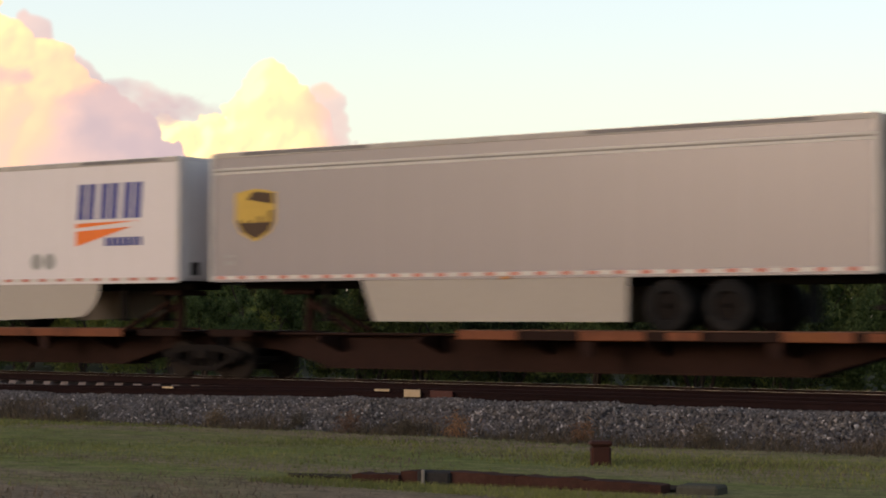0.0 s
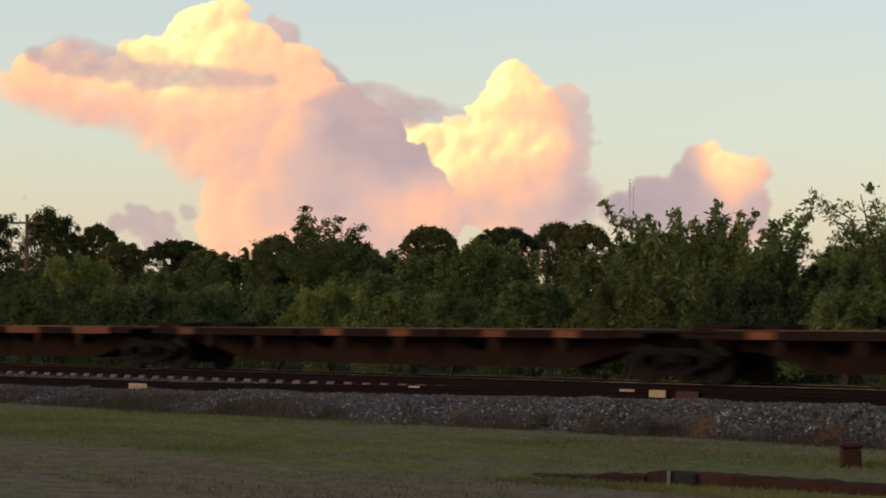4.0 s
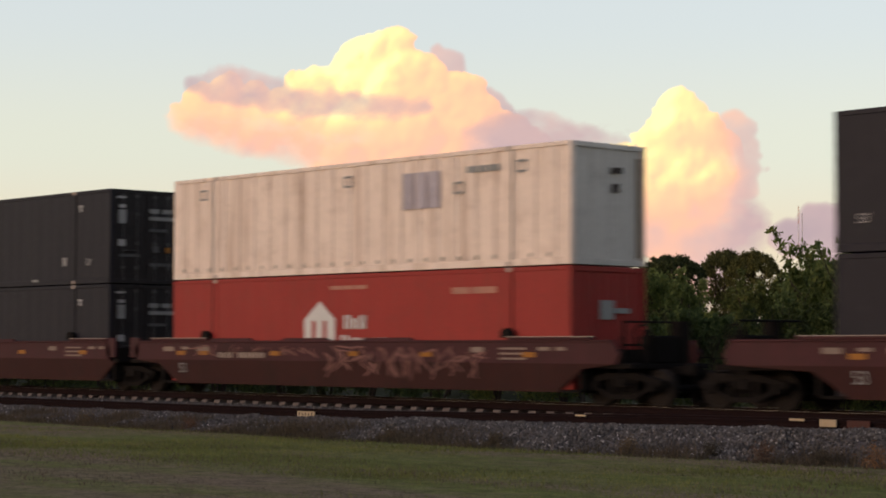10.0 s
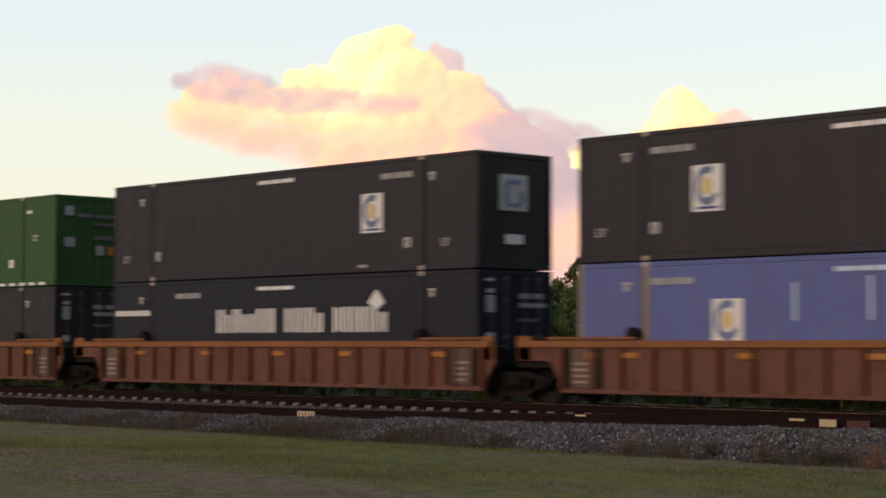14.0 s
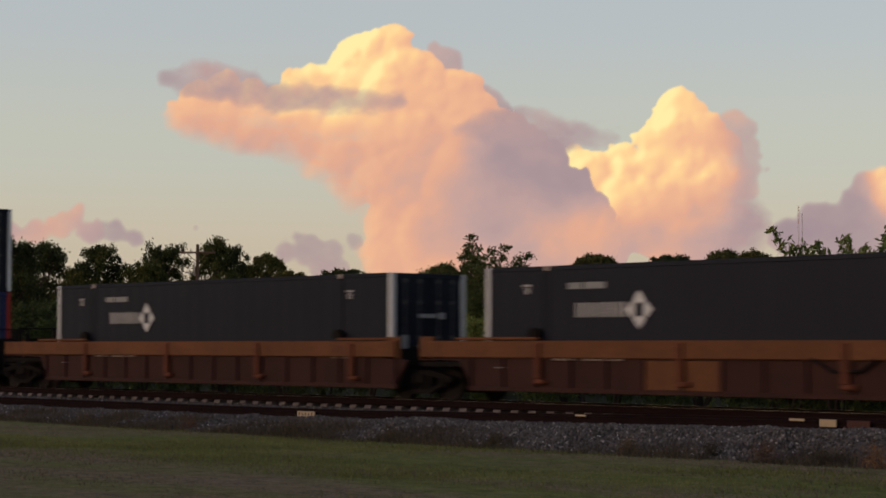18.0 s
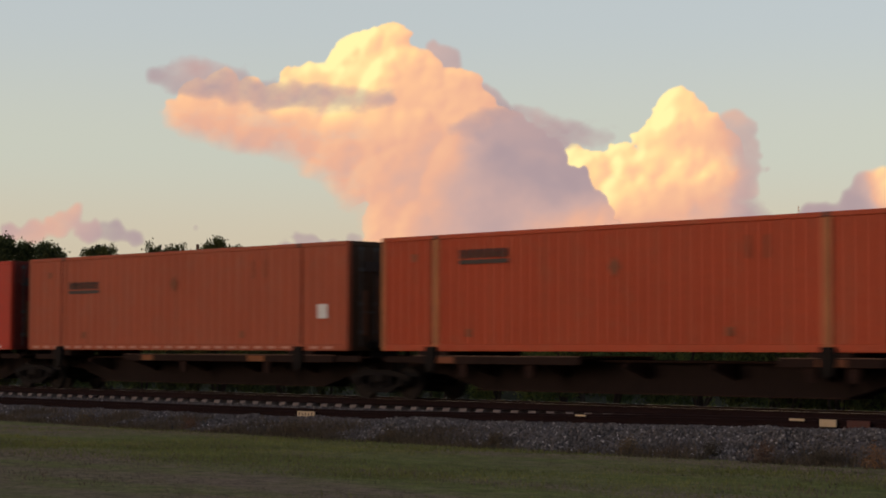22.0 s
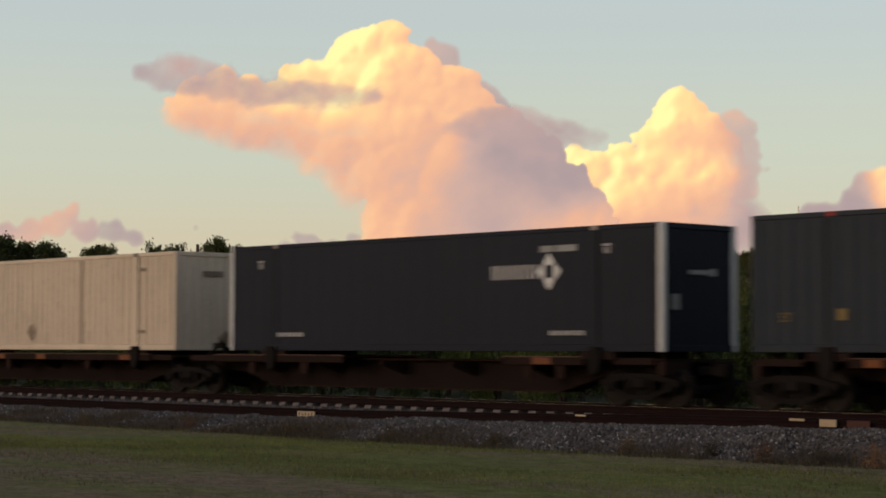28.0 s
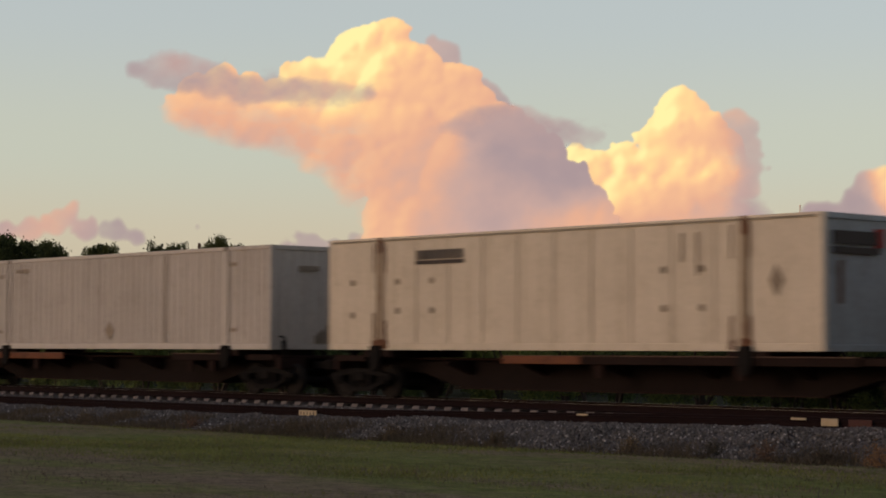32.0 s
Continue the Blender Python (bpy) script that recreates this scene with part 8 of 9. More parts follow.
def cloud(name, blobs, label, seed, tones, reach=13.0, relief=0.13, soft=4, thin=1.0, far=0.0, billow=1.0, ragged=0.3, chain=0, edge=2.0, feather=None):
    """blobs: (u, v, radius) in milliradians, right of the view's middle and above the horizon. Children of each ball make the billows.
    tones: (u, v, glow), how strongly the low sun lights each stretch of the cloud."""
    if chain:
        blobs = [tuple(p + (q - p) * k / chain for p, q in zip(a, b)) for a, b in zip(blobs, blobs[1:]) for k in range(chain)] + [blobs[-1]]
    rng = random.Random(seed)
    balls = [(u, v, 0.0, r) for u, v, r in blobs]
    for u, v, w, r in list(balls):
        for k in range(int(12 * billow)):
            a, b = rng.uniform(0, 6.28), rng.uniform(0.45, 1.0)
            c = r * (0.14 + 0.34 * rng.random() ** 1.6)
            q = (u + r * b * math.cos(a) * 0.84, v + r * b * math.sin(a) * 0.84, r * math.sqrt(max(0, 1 - b * b)) * 0.8, c)
            balls.append(q)
            for j in range(6):
                a2, b2 = rng.uniform(0, 6.28), rng.uniform(0.4, 1.0)
                d = c * rng.uniform(0.30, 0.60)
                k2 = (q[0] + c * b2 * math.cos(a2), q[1] + c * b2 * math.sin(a2), q[2] + c * math.sqrt(max(0, 1 - b2 * b2)) * 0.8, d)
                balls.append(k2)
                for i in range(2):
                    a3 = rng.uniform(0, 6.28)
                    balls.append((k2[0] + d * 0.8 * math.cos(a3), k2[1] + d * 0.8 * math.sin(a3), k2[2] + d * 0.5, d * rng.uniform(0.4, 0.6)))
    step = 0.6
    u0, u1 = min(b[0] - b[3] for b in balls) - 8, max(b[0] + b[3] for b in balls) + 8
    v0, v1 = min(b[1] - b[3] for b in balls) - 8, max(b[1] + b[3] for b in balls) + 8
    us, vs = np.arange(u0, u1, step), np.arange(max(v0, 12.0), v1, step)
    U, V = np.meshgrid(us, vs)
    wu = U + 6 * (fbm(U * 0.05, V * 0.05, seed + 3) - 0.5) + 2.6 * (fbm(U * 0.25, V * 0.25, seed + 9) - 0.5)
    wv = V + 6 * (fbm(U * 0.05 + 40, V * 0.05, seed + 5) - 0.5) + 2.6 * (fbm(U * 0.25 + 40, V * 0.25, seed + 11) - 0.5)
    H = np.full(U.shape, -1.0)
    for u, v, w, r in balls:
        i0, i1 = max(0, int((u - r - 8 - us[0]) / step)), min(len(us), int((u + r + 8 - us[0]) / step) + 2)
        j0, j1 = max(0, int((v - r - 8 - vs[0]) / step)), min(len(vs), int((v + r + 8 - vs[0]) / step) + 2)
        if i0 >= i1 or j0 >= j1:
            continue
        d = r * r - (wu[j0:j1, i0:i1] - u) ** 2 - (wv[j0:j1, i0:i1] - v) ** 2
        H[j0:j1, i0:i1] = np.maximum(H[j0:j1, i0:i1], np.where(d > 0, w + np.sqrt(np.maximum(d, 0)), -1))
    inside = (H > 0).astype(float)
    shred = fbm(U * 0.10, V * 0.16, seed + 21, 6) - 0.5
    core = blur(inside, soft)
    cover = np.clip((core + ragged * shred * 2 * (1.15 - core) - 0.36) * edge, 0, 1) * blur(inside, 1 + soft // 2) ** 0.5
    cover = cover * np.clip(thin + (1 - thin) * 3.0 * (fbm(U * 0.07 + 9, V * 0.10, seed + 41) - 0.3), 0, 1)
    if feather:
        k = np.clip(feather[2] * (feather[0] - U) / 14 + 0.5, 0, 1) * np.clip((feather[1] - V) / 10 + 0.5, 0, 1)
        wide = np.clip((blur(inside, 90) + 0.6 * shred - 0.26) * 1.35, 0, 1)
        cover = cover * (1 - k) + wide * k
    Hs = blur(np.maximum(H, 0), 3)
    gy, gx = np.gradient(Hs, step)
    nz = 1 / np.sqrt(1 + gx * gx + gy * gy)
    by, bx = np.gradient(blur(np.maximum(H, 0), 12), step)
    bz = 1 / np.sqrt(1 + bx * bx + by * by)
    total, weight = np.zeros(U.shape), np.zeros(U.shape)
    for u, v, k in tones:
        d = ((wu - u) ** 2 + (wv - v) ** 2) / (reach * reach)
        w = np.exp(-d) + 0.002 / (0.3 + d)
        total, weight = total + w * k, weight + w
    glow = np.clip(total / weight, 0, 1)
    # billows: a side turned to the sun, creases between them
    wide_y, wide_x = np.gradient(blur(np.maximum(H, 0), 40), step)
    form = 0.42 * (0.8 * gx - 0.5 * gy) * nz + 0.7 * (0.8 * bx - 0.5 * by) * bz + 0.9 * (0.8 * wide_x - 0.5 * wide_y) + 0.35 * np.clip((Hs - blur(Hs, 40)) / 4.0, -1, 1)
    glow = glow + relief * form * (0.03 + 1.15 * np.clip(glow, 0, 1) ** 3) + 0.05 * (fbm(U * 0.14, V * 0.14, seed + 31, 6) - 0.5) + 0.22 * (fbm(U * 0.035, V * 0.05, seed + 37, 4) - 0.5)
    glow = blur(np.clip(glow, 0.0, 1.0), 1)
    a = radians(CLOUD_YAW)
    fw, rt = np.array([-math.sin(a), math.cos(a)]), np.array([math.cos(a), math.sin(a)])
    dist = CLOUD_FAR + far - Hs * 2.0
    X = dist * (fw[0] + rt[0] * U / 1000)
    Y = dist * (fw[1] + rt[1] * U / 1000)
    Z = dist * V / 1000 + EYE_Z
    keep = cover > 0.004
    cell = keep[:-1, :-1] | keep[1:, :-1] | keep[:-1, 1:] | keep[1:, 1:]
    need = np.zeros(keep.shape, bool)
    for dj in (0, 1):
        for di in (0, 1):
            need[dj:dj + cell.shape[0], di:di + cell.shape[1]] |= cell
    index = np.full(keep.shape, -1)
    index[need] = np.arange(need.sum())
    jj, ii = np.nonzero(cell)
    faces = np.stack([index[jj, ii], index[jj, ii + 1], index[jj + 1, ii + 1], index[jj + 1, ii]], 1)
    me = bpy.data.meshes.new(name)
    me.from_pydata(np.stack([X[need], Y[need], Z[need]], 1).tolist(), [], faces.tolist())
    for key, data in (("glow", glow), ("cover", cover)):
        me.attributes.new(key, "FLOAT", "POINT").data.foreach_set("value", data[need].astype(np.float32))
    me.materials.append(CLOUD_MAT)
    me.shade_smooth()
    ob = tagged(new(name, me), label, "cloud", "evening clouds", "structure")
    ob.visible_shadow = False
    return ob


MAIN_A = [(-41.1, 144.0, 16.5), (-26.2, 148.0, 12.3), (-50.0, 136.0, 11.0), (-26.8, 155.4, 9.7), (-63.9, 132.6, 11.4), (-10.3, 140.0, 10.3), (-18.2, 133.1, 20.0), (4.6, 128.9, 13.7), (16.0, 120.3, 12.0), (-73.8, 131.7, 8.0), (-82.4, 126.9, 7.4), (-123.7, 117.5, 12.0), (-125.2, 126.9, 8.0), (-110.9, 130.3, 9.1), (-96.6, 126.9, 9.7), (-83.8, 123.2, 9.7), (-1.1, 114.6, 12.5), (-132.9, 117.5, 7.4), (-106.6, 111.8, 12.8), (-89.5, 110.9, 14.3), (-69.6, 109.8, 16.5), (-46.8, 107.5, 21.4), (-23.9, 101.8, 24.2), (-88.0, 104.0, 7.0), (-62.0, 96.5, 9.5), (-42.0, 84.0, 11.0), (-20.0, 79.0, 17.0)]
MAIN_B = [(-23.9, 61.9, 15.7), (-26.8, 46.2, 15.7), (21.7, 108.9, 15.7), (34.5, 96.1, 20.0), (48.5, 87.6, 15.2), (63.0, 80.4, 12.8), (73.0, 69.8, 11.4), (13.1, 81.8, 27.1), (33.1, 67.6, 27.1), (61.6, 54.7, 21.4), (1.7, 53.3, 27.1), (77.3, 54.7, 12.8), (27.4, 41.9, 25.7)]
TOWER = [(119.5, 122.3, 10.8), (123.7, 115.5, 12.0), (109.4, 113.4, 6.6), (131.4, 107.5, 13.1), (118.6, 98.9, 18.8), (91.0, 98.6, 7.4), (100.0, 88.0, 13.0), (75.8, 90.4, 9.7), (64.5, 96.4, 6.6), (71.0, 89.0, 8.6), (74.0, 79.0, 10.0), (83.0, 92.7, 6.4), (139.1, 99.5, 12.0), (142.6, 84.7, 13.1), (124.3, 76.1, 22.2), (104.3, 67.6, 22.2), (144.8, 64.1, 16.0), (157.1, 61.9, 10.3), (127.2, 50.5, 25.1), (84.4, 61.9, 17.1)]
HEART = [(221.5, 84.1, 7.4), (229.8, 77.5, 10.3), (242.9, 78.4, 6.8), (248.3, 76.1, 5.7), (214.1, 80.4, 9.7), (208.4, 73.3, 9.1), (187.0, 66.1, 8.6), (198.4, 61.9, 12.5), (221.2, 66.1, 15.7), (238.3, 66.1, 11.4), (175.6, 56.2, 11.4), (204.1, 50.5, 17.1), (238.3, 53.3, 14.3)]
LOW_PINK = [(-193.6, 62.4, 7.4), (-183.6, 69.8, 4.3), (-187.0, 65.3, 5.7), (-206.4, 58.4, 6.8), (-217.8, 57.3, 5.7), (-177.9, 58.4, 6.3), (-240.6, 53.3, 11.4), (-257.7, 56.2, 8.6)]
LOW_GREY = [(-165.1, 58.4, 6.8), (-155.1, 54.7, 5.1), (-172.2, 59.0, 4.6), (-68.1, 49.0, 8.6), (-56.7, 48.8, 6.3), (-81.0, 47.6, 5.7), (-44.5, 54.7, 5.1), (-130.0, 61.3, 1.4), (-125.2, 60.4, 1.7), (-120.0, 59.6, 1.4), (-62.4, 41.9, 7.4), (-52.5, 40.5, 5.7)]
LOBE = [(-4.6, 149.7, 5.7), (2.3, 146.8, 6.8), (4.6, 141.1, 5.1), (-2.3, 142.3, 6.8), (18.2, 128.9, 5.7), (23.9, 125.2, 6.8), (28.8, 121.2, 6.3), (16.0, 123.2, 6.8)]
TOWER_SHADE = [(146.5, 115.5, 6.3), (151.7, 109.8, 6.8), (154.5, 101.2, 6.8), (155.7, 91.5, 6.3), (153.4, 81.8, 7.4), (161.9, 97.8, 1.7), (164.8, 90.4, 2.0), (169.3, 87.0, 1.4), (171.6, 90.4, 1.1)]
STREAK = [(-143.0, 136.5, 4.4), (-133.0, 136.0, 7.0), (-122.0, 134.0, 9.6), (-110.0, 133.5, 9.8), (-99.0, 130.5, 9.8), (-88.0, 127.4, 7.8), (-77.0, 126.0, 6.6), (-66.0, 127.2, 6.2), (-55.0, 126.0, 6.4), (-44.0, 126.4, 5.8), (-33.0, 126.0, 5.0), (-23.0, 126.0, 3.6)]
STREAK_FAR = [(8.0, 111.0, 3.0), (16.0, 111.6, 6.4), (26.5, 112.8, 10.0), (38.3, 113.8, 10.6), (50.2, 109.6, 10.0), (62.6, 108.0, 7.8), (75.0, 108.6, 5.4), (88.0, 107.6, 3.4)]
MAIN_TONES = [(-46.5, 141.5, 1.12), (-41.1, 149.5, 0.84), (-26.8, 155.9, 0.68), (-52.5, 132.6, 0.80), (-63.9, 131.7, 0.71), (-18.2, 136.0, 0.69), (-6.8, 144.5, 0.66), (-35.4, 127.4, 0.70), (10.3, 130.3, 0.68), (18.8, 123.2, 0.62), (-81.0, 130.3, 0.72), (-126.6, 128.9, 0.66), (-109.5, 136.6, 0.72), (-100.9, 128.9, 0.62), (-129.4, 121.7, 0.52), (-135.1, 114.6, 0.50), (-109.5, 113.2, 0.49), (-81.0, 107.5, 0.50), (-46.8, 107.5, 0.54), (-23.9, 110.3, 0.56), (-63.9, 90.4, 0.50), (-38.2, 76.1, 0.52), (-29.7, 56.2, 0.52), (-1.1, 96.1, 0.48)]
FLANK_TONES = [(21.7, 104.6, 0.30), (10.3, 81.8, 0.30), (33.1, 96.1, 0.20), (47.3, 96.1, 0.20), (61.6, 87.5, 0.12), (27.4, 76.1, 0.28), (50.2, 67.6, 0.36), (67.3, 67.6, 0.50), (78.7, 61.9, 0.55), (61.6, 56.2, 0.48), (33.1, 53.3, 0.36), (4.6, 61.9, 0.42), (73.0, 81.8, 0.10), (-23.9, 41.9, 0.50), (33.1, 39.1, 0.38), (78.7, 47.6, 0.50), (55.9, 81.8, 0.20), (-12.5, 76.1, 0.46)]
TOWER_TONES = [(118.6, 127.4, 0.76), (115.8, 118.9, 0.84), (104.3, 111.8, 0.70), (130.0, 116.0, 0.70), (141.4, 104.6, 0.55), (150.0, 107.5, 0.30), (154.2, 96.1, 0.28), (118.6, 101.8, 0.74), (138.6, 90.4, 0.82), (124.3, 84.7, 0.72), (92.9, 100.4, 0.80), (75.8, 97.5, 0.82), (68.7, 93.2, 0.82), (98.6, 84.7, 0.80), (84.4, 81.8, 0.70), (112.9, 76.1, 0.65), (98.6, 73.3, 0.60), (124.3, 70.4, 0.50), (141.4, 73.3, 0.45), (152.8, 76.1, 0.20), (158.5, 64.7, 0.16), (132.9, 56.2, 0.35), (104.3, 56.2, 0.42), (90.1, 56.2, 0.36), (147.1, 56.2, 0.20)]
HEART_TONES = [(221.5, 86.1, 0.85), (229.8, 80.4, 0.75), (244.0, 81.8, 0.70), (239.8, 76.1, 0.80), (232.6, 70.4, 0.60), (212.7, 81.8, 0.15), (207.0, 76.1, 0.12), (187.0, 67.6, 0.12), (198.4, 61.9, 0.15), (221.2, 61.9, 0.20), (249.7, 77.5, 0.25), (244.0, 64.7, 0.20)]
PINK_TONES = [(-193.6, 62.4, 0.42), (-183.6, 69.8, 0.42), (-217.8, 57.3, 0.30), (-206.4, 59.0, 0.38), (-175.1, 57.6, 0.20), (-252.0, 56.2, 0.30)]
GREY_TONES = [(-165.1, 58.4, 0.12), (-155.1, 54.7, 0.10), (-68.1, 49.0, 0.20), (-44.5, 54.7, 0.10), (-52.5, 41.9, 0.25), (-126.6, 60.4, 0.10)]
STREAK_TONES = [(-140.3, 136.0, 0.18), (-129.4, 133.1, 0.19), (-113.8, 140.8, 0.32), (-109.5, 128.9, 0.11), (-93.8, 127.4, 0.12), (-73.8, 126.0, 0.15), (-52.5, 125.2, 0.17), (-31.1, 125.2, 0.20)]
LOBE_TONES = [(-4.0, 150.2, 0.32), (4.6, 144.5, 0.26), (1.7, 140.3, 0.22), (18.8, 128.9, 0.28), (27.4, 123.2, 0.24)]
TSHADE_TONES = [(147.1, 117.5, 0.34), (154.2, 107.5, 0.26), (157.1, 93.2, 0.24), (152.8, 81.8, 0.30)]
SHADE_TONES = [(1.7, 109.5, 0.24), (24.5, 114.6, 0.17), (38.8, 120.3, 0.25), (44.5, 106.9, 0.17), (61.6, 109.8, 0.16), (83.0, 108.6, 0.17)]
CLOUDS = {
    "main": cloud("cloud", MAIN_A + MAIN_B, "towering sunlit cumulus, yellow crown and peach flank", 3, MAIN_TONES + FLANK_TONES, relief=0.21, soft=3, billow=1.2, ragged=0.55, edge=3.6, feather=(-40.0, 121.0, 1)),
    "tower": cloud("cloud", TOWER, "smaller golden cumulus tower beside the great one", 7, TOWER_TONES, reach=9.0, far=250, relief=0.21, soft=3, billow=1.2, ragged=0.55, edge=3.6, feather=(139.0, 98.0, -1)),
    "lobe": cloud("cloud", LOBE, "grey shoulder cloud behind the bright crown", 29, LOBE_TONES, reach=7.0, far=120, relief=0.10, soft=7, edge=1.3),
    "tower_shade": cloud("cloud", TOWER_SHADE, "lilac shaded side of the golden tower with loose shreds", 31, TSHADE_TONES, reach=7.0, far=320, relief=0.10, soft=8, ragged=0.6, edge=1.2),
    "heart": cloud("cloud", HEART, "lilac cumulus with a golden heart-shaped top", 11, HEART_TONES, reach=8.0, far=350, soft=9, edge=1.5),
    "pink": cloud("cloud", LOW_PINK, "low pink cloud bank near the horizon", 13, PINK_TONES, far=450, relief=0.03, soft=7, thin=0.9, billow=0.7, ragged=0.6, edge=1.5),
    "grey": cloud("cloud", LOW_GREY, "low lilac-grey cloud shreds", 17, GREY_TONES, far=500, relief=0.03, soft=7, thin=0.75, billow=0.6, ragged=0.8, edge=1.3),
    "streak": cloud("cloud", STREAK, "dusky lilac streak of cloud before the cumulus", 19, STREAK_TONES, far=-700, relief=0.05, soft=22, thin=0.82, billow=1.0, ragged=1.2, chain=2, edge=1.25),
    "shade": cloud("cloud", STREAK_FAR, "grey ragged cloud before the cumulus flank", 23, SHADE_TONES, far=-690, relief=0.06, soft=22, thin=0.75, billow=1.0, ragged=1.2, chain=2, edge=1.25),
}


# ---- distance: radio mast, line pole ----
def make_mast():
    g = thing("radio_mast", "thin red and white lattice radio mast far away", "mast", at=pose(-384.0, 500.0, -0.8))
    for k in range(8):
        z0, z1 = k * 5.9, (k + 1) * 5.9
        q = Geo()
        for a in range(3):
            x, y = 0.24 * math.cos(2.1 * a), 0.24 * math.sin(2.1 * a)
            q.tube((x, y, z0), (x, y, z1), 0.035, n=6)
            x2, y2 = 0.24 * math.cos(2.1 * (a + 1)), 0.24 * math.sin(2.1 * (a + 1))
            for j in range(3):
                q.tube((x, y, z0 + j * 1.97), (x2, y2, z0 + (j + 1) * 1.97), 0.016, n=5)
        part("mast_section", q, surface("mast_red", (0.66, 0.30, 0.20), vary=0, dirt_amount=0, streaks=0) if k % 2 else surface("mast_white", (0.80, 0.72, 0.66), vary=0, dirt_amount=0, streaks=0), g)


def make_pole():
    p = thing("utility_pole", "brown wooden line pole with a crossarm among the trees", "utility pole", at=pose(-137.4, 97.0, -0.8, 0, 0, 48))
    part("pole", Geo().tube((0, 0, 0), (0, 0, 10.85), 0.19, 0.14, 10), POLE_WOOD, p)
    part("crossarm", Geo().box(-1.5, 1.5, -0.26, -0.16, 10.05, 10.22, 0.02), POLE_WOOD, p)
    part("brace", Geo().tube((-0.85, -0.22, 10.05), (0, -0.2, 9.3), 0.03, n=6).tube((0.85, -0.22, 10.05), (0, -0.2, 9.3), 0.03, n=6), POLE_WOOD, p)
    for x in (-1.35, -0.55, 0.55, 1.35):
        part("insulator", Geo().tube((x, -0.21, 10.22), (x, -0.21, 10.42), 0.05, 0.03, 8), CONCRETE, p)
    part("lamp_arm", Geo().tube((-0.14, -0.1, 8.2), (-0.75, -0.3, 8.45), 0.045, n=8).tube((-0.75, -0.3, 8.45), (-1.0, -0.35, 8.45), 0.07, n=8), PALE_STEEL, p, "pale steel side arm")
    part("riser_box", Geo().box(-0.32, -0.2, -0.2, 0.0, 8.3, 9.3, 0.02), PALE_STEEL, p, "pale narrow cutout box")


PALE_STEEL = surface("pale_galvanised_steel", (0.42, 0.36, 0.33), 0.5, metal=0.3, grain=0.1, bump=0.03)
def make_far_mast():
    m = thing("radio_mast", "second thin grey mast beside the red and white one", "mast", at=pose(-382.6, 500.0, -0.8))
    for k in range(4):
        part("mast_section", Geo().tube((0, 0, k * 11.2), (0, 0, (k + 1) * 11.2), 0.12, n=8), surface("mast_grey", (0.66, 0.56, 0.52), vary=0, dirt_amount=0, streaks=0), m)


make_mast()
make_far_mast()
make_pole()


# ---- lineside: old timbers, post ----
DARK_BLOCK = surface("dirty_dark_concrete", (0.030, 0.027, 0.027), 0.9, grain=0.3, dirt=(0.018, 0.015, 0.013), dirt_amount=0.6, streaks=0, scale=2, bump=0.4, spec=0.03)


def make_lineside():
    t = thing("old_timber_edging", "rotten dark timbers half sunk in the lawn", "timber edging", at=pose(-12.6, 18.66, -0.57, 0, 0, 9.0))
    rng = random.Random(3)
    x = -1.98
    for n, h in ((0.62, 0.105), (0.5, 0.135), (0.95, 0.14), (0.85, 0.135), (0.9, 0.125)):
        y = rng.uniform(-0.03, 0.03)
        top = [(x + n * (1 - k / 7), h * (1 if 0 < k < 7 else 0.93) + rng.uniform(-0.010, 0.008)) for k in range(8)]
        part("timber", Geo().prism([(x, -0.15), (x + n, -0.15)] + top, y, y + 0.3, "y"), TIMBER, t, at=pose(0, 0, 0, 0, rng.uniform(-0.6, 0.6), rng.uniform(-0.8, 0.8)))
        x += n + 0.004
    part("grey_block", Geo().box(-1.12, -0.70, -0.045, 0.26, -0.15, 0.15, 0.02), DARK_BLOCK, t, "dark grey broken concrete block")
    part("stub_pipe", Geo().tube((-1.02, -0.07, -0.05), (-1.02, -0.07, 0.17), 0.022, n=10), MOULDING, t, "short grey pipe stub")
    part("end_block", Geo().box(1.98, 2.46, 0.12, 0.5, -0.15, 0.10, 0.03), surface("mossy_concrete", (0.058, 0.054, 0.042), 0.9, grain=0.35, dirt=(0.025, 0.024, 0.016), dirt_amount=0.7, streaks=0, scale=2, bump=0.4, spec=0.03), t, "mossy grey end block")
    # dark brown patch along the back of the timbers
    part("bare_earth", Geo().prism([(-3.1, 0.35), (-2.9, 0.1), (-2.4, 0.05), (1.9, 0.3), (2.0, 0.8), (1.2, 1.0), (0.3, 0.75), (-1.2, 0.8), (-2.2, 0.6)], -0.06, 0.03, "z"), surface("dark_bare_earth", (0.030, 0.021, 0.016), 0.95, grain=0.4, scale=2, streaks=0, bump=0.5, spec=0.02), t, "dark bare earth behind the timbers")
    post = thing("marker_post", "short rust-brown square post in the grass", "post", at=pose(-13.75, 22.6, -0.6, 0, 0, 38))
    part("post_body", Geo().box(-0.13, 0.13, -0.13, 0.13, -0.1, 0.26, 0.03), surface("rusty_post", (0.045, 0.017, 0.0125), 0.85, grain=0.3, dirt=(0.02, 0.012, 0.01), dirt_amount=0.7, bump=0.3), post)
    part("post_cap", Geo().box(-0.15, 0.15, -0.15, 0.15, 0.26, 0.33, 0.03), surface("rusty_post", (0.045, 0.017, 0.0125)), post)


make_lineside()


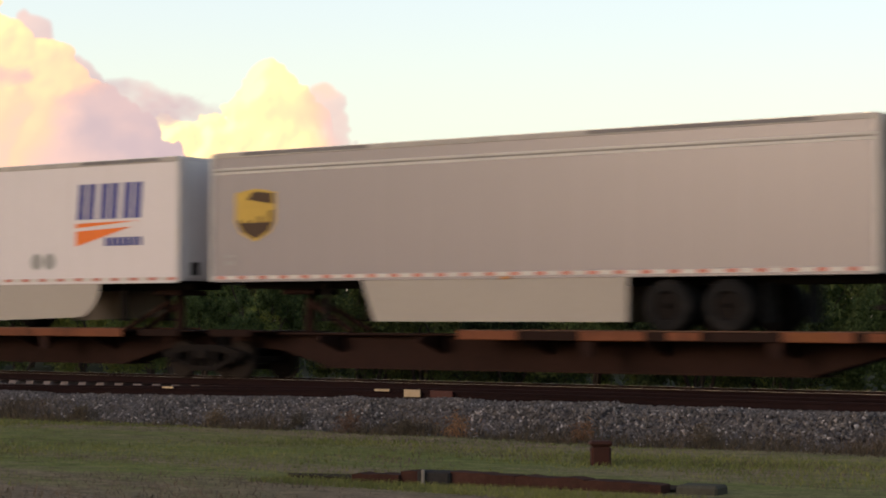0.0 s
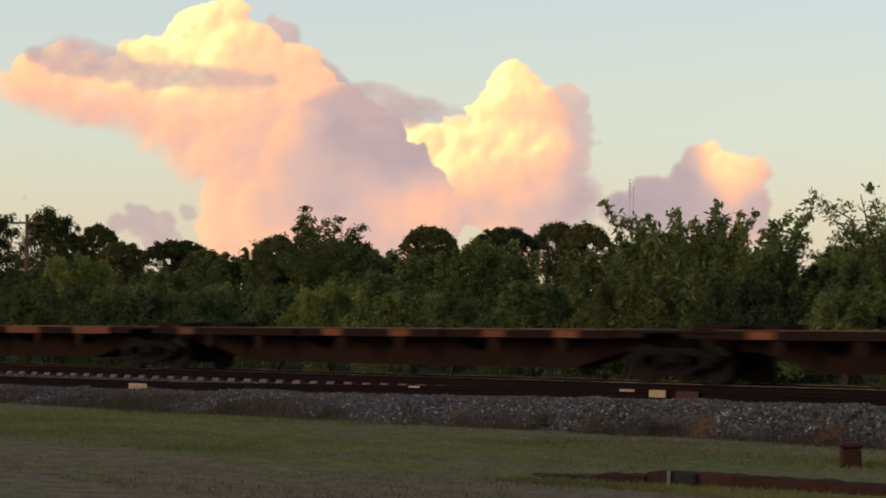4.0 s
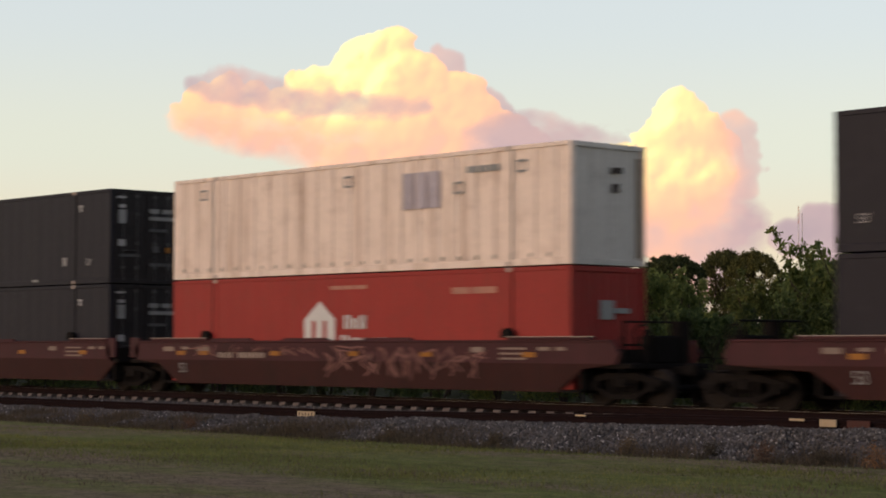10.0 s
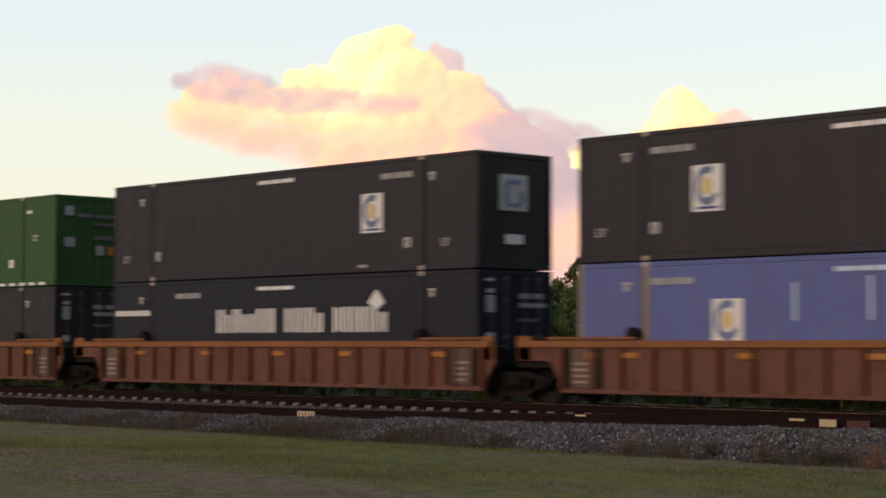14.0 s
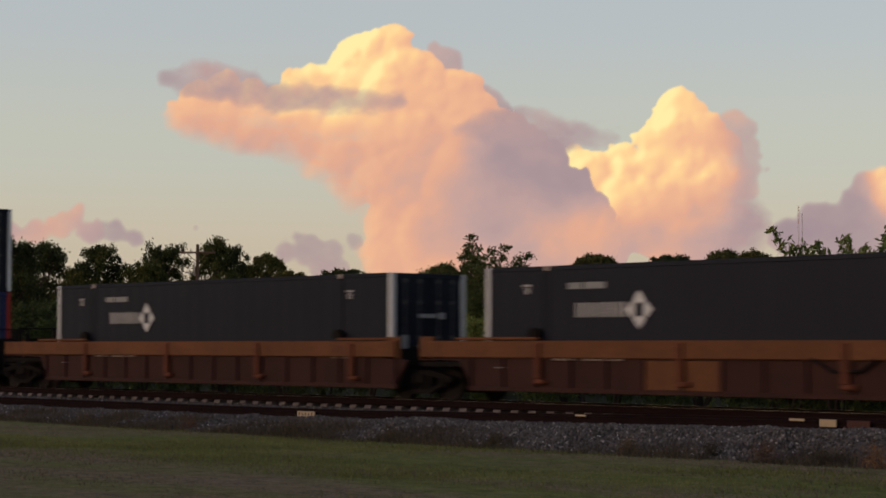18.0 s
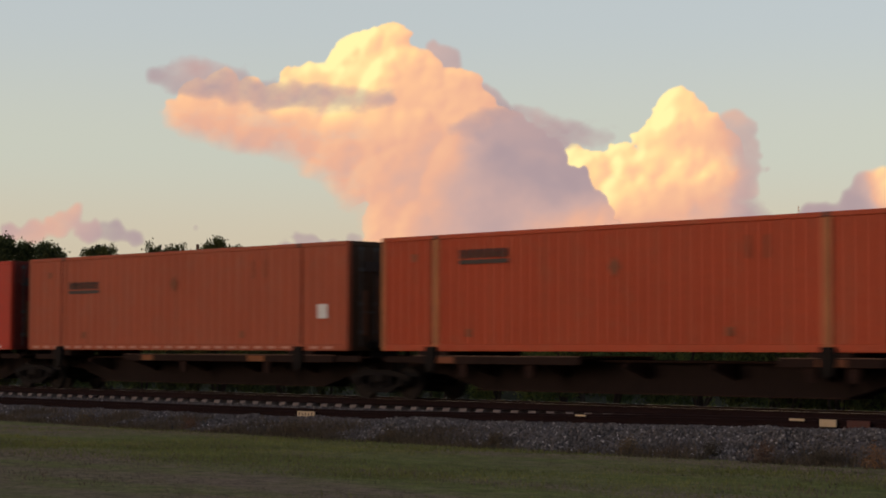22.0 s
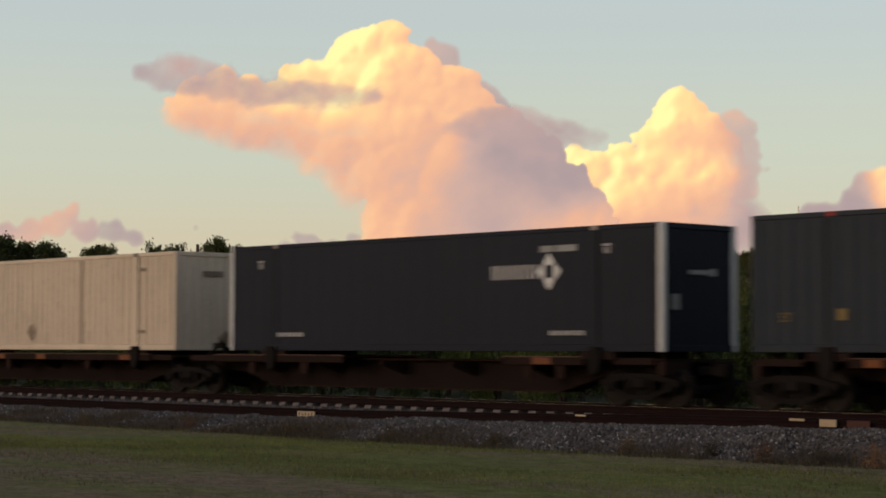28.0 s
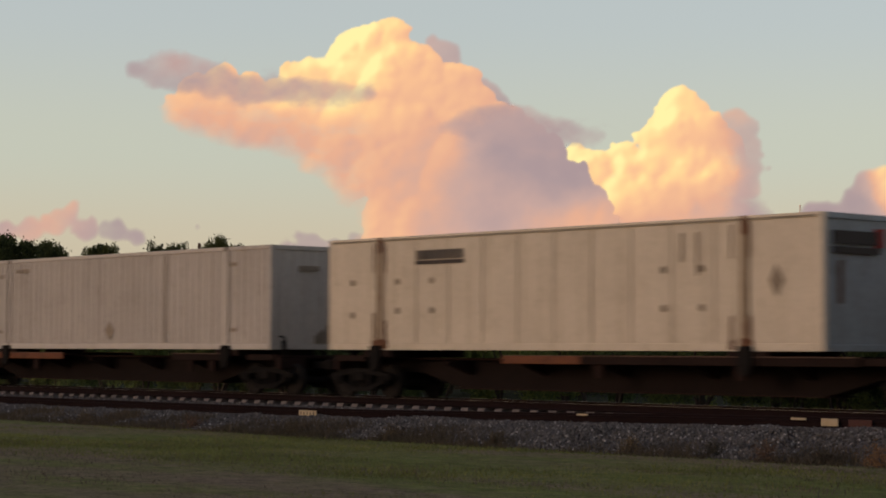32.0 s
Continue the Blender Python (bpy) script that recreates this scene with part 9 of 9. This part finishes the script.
# ---- grass, weeds, loose stone ----
def blades(name, count, x_range, y_range, z_of, height, width, material, label, seed, keep=None, category="grass"):
    rng = np.random.default_rng(seed)
    x, y = rng.uniform(*x_range, count), rng.uniform(*y_range, count)
    if keep is not None:
        k = keep(x, y, rng)
        x, y = x[k], y[k]
    n = len(x)
    z = z_of(x, y)
    h = height * rng.uniform(0.5, 1.4, n)
    a = rng.uniform(0, 6.28, n)
    w = width * rng.uniform(0.7, 1.3, n)
    lean = rng.normal(0, 0.45, (n, 2)) * h[:, None]
    b0 = np.stack([x + w * np.cos(a), y + w * np.sin(a), z], 1)
    b1 = np.stack([x - w * np.cos(a), y - w * np.sin(a), z], 1)
    tip = np.stack([x + lean[:, 0], y + lean[:, 1], z + h], 1)
    me = bpy.data.meshes.new(name)
    me.from_pydata(np.stack([b0, b1, tip], 1).reshape(-1, 3).tolist(), [], np.arange(3 * n).reshape(-1, 3).tolist())
    me.materials.append(material)
    whole(name, me, None, label, category, kind="stuff")


blades("lawn_grass", 230000, (-52, -4), (14, 26.2), lambda x, y: np.full(len(x), -0.60), 0.06, 0.012, GRASS, "short mown grass blades with bare patches", 5,
       keep=lambda x, y, r: (fbm(x * 0.16 + 60, y * 0.4 + 60, 77) + r.uniform(-0.12, 0.12, len(x)) > 0.47 + 0.13 * np.exp(-((y - 15.8) / 2.4) ** 2)))
blades("dry_grass", 62000, (-52, -4), (14, 26.0), lambda x, y: np.full(len(x), -0.60), 0.07, 0.010, STRAW, "bleached straw-coloured blades in the lawn", 15,
       keep=lambda x, y, r: (fbm(x * 0.3 + 20, y * 0.9 + 20, 79) + r.uniform(-0.1, 0.1, len(x)) > 0.60 - 0.16 * np.exp(-((y - 15.8) / 2.4) ** 2)))
blades("timber_grass", 7000, (-15.6, -10.0), (17.6, 18.75), lambda x, y: np.full(len(x), -0.58), 0.05, 0.007, GRASS, "grass grown up against the old timbers", 16)
blades("lineside_weeds", 60000, (-56, -8), (25.7, 27.4), lambda x, y: np.interp(y, [25.9, 26.6, 27.5], [-0.60, -0.50, -0.30]) - 0.02, 0.15, 0.011, WEED, "dry brownish weeds along the edge of the stones", 6,
       keep=lambda x, y, r: (fbm(x * 0.7 + 90, y * 0.3 + 90, 78, 3) + r.uniform(-0.16, 0.16, len(x)) > 0.40 + 0.20 * (y - 25.7)), category="weeds")
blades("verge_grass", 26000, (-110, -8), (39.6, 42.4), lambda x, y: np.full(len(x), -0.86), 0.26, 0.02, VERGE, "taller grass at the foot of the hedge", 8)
for i, (x, y, h, red) in enumerate(((-20.74, 26.0, 0.42, 1), (-18.5, 25.98, 0.44, 1), (-27.5, 26.35, 0.34, 0), (-22.1, 26.3, 0.36, 0), (-23.9, 26.2, 0.38, 0), (-30.6, 26.4, 0.36, 0), (-33.6, 26.2, 0.42, 0), (-37.6, 26.4, 0.36, 1), (-41.8, 26.2, 0.4, 0), (-19.7, 26.2, 0.3, 0), (-16.2, 26.1, 0.4, 1), (-14.2, 26.2, 0.4, 0))):
    me = leaves("weed_tuft", [(0.5 * h * math.cos(k * 2.4) * (k % 4) / 3, 0.4 * h * math.sin(k * 2.4) * (k % 3) / 2, h * (0.08 + 0.10 * (k % 7))) for k in range(14)], [h * 0.45] * 14, 30, 0.012, RED_WEED if red else WEED, 300 + i, 0.7, 9.0)
    whole("weed_tuft", me, None, "rusty dry weed tuft at the ballast edge" if red else "dull olive-brown weed tuft at the ballast edge", "weed", "weeds along the ballast", kind="stuff", at=pose(x, y, -0.58))
make_stones("loose_ballast", -58, -8, (26.1, 29.3), 80000, 0.034, bed_height, 21, "pale grey crushed stones on the ballast shoulder")
make_stones("ballast_between_tracks", -75, -8, (31.1, 33.9), 48000, 0.034, bed_height, 22, "crushed stones between the tracks")
make_tracks()


# ---- what moves ----
def motions():
    for ob, s, z in MOVERS:
        walk(ob, [(t, pose(s + SPEED * t, MAIN_Y, z)) for t in (0.0, 8.0, 16.0, 24.0, 32.0)])
    side = Vector((math.cos(radians(CLOUD_YAW)), math.sin(radians(CLOUD_YAW)), 0))
    for key, rows in (("lobe", ((0.0, 0.10, -0.10), (7.0, 0.10, -0.08), (18.0, 0.0, 0.0), (32.0, -0.10, 0.16))),
                      ("main", ((0.0, 0.10, -0.10), (7.0, 0.10, -0.08), (18.0, 0.0, 0.0), (32.0, -0.10, 0.16))),
                      ("streak", ((0.0, 1.15, -0.25), (7.0, 0.95, -0.20), (18.0, 0.0, 0.0), (32.0, -0.95, 0.20))),
                      ("shade", ((0.0, 0.45, -0.10), (7.0, 0.35, -0.10), (18.0, 0.0, 0.0), (32.0, -0.45, 0.05))),
                      ("pink", ((0.0, 0.25, 0.05), (18.0, 0.0, 0.0), (32.0, -0.2, 0.05)))):
        walk(CLOUDS[key], [(t, Matrix.Rotation(radians(v), 4, side) @ Matrix.Rotation(radians(-u), 4, "Z")) for t, u, v in rows])


motions()
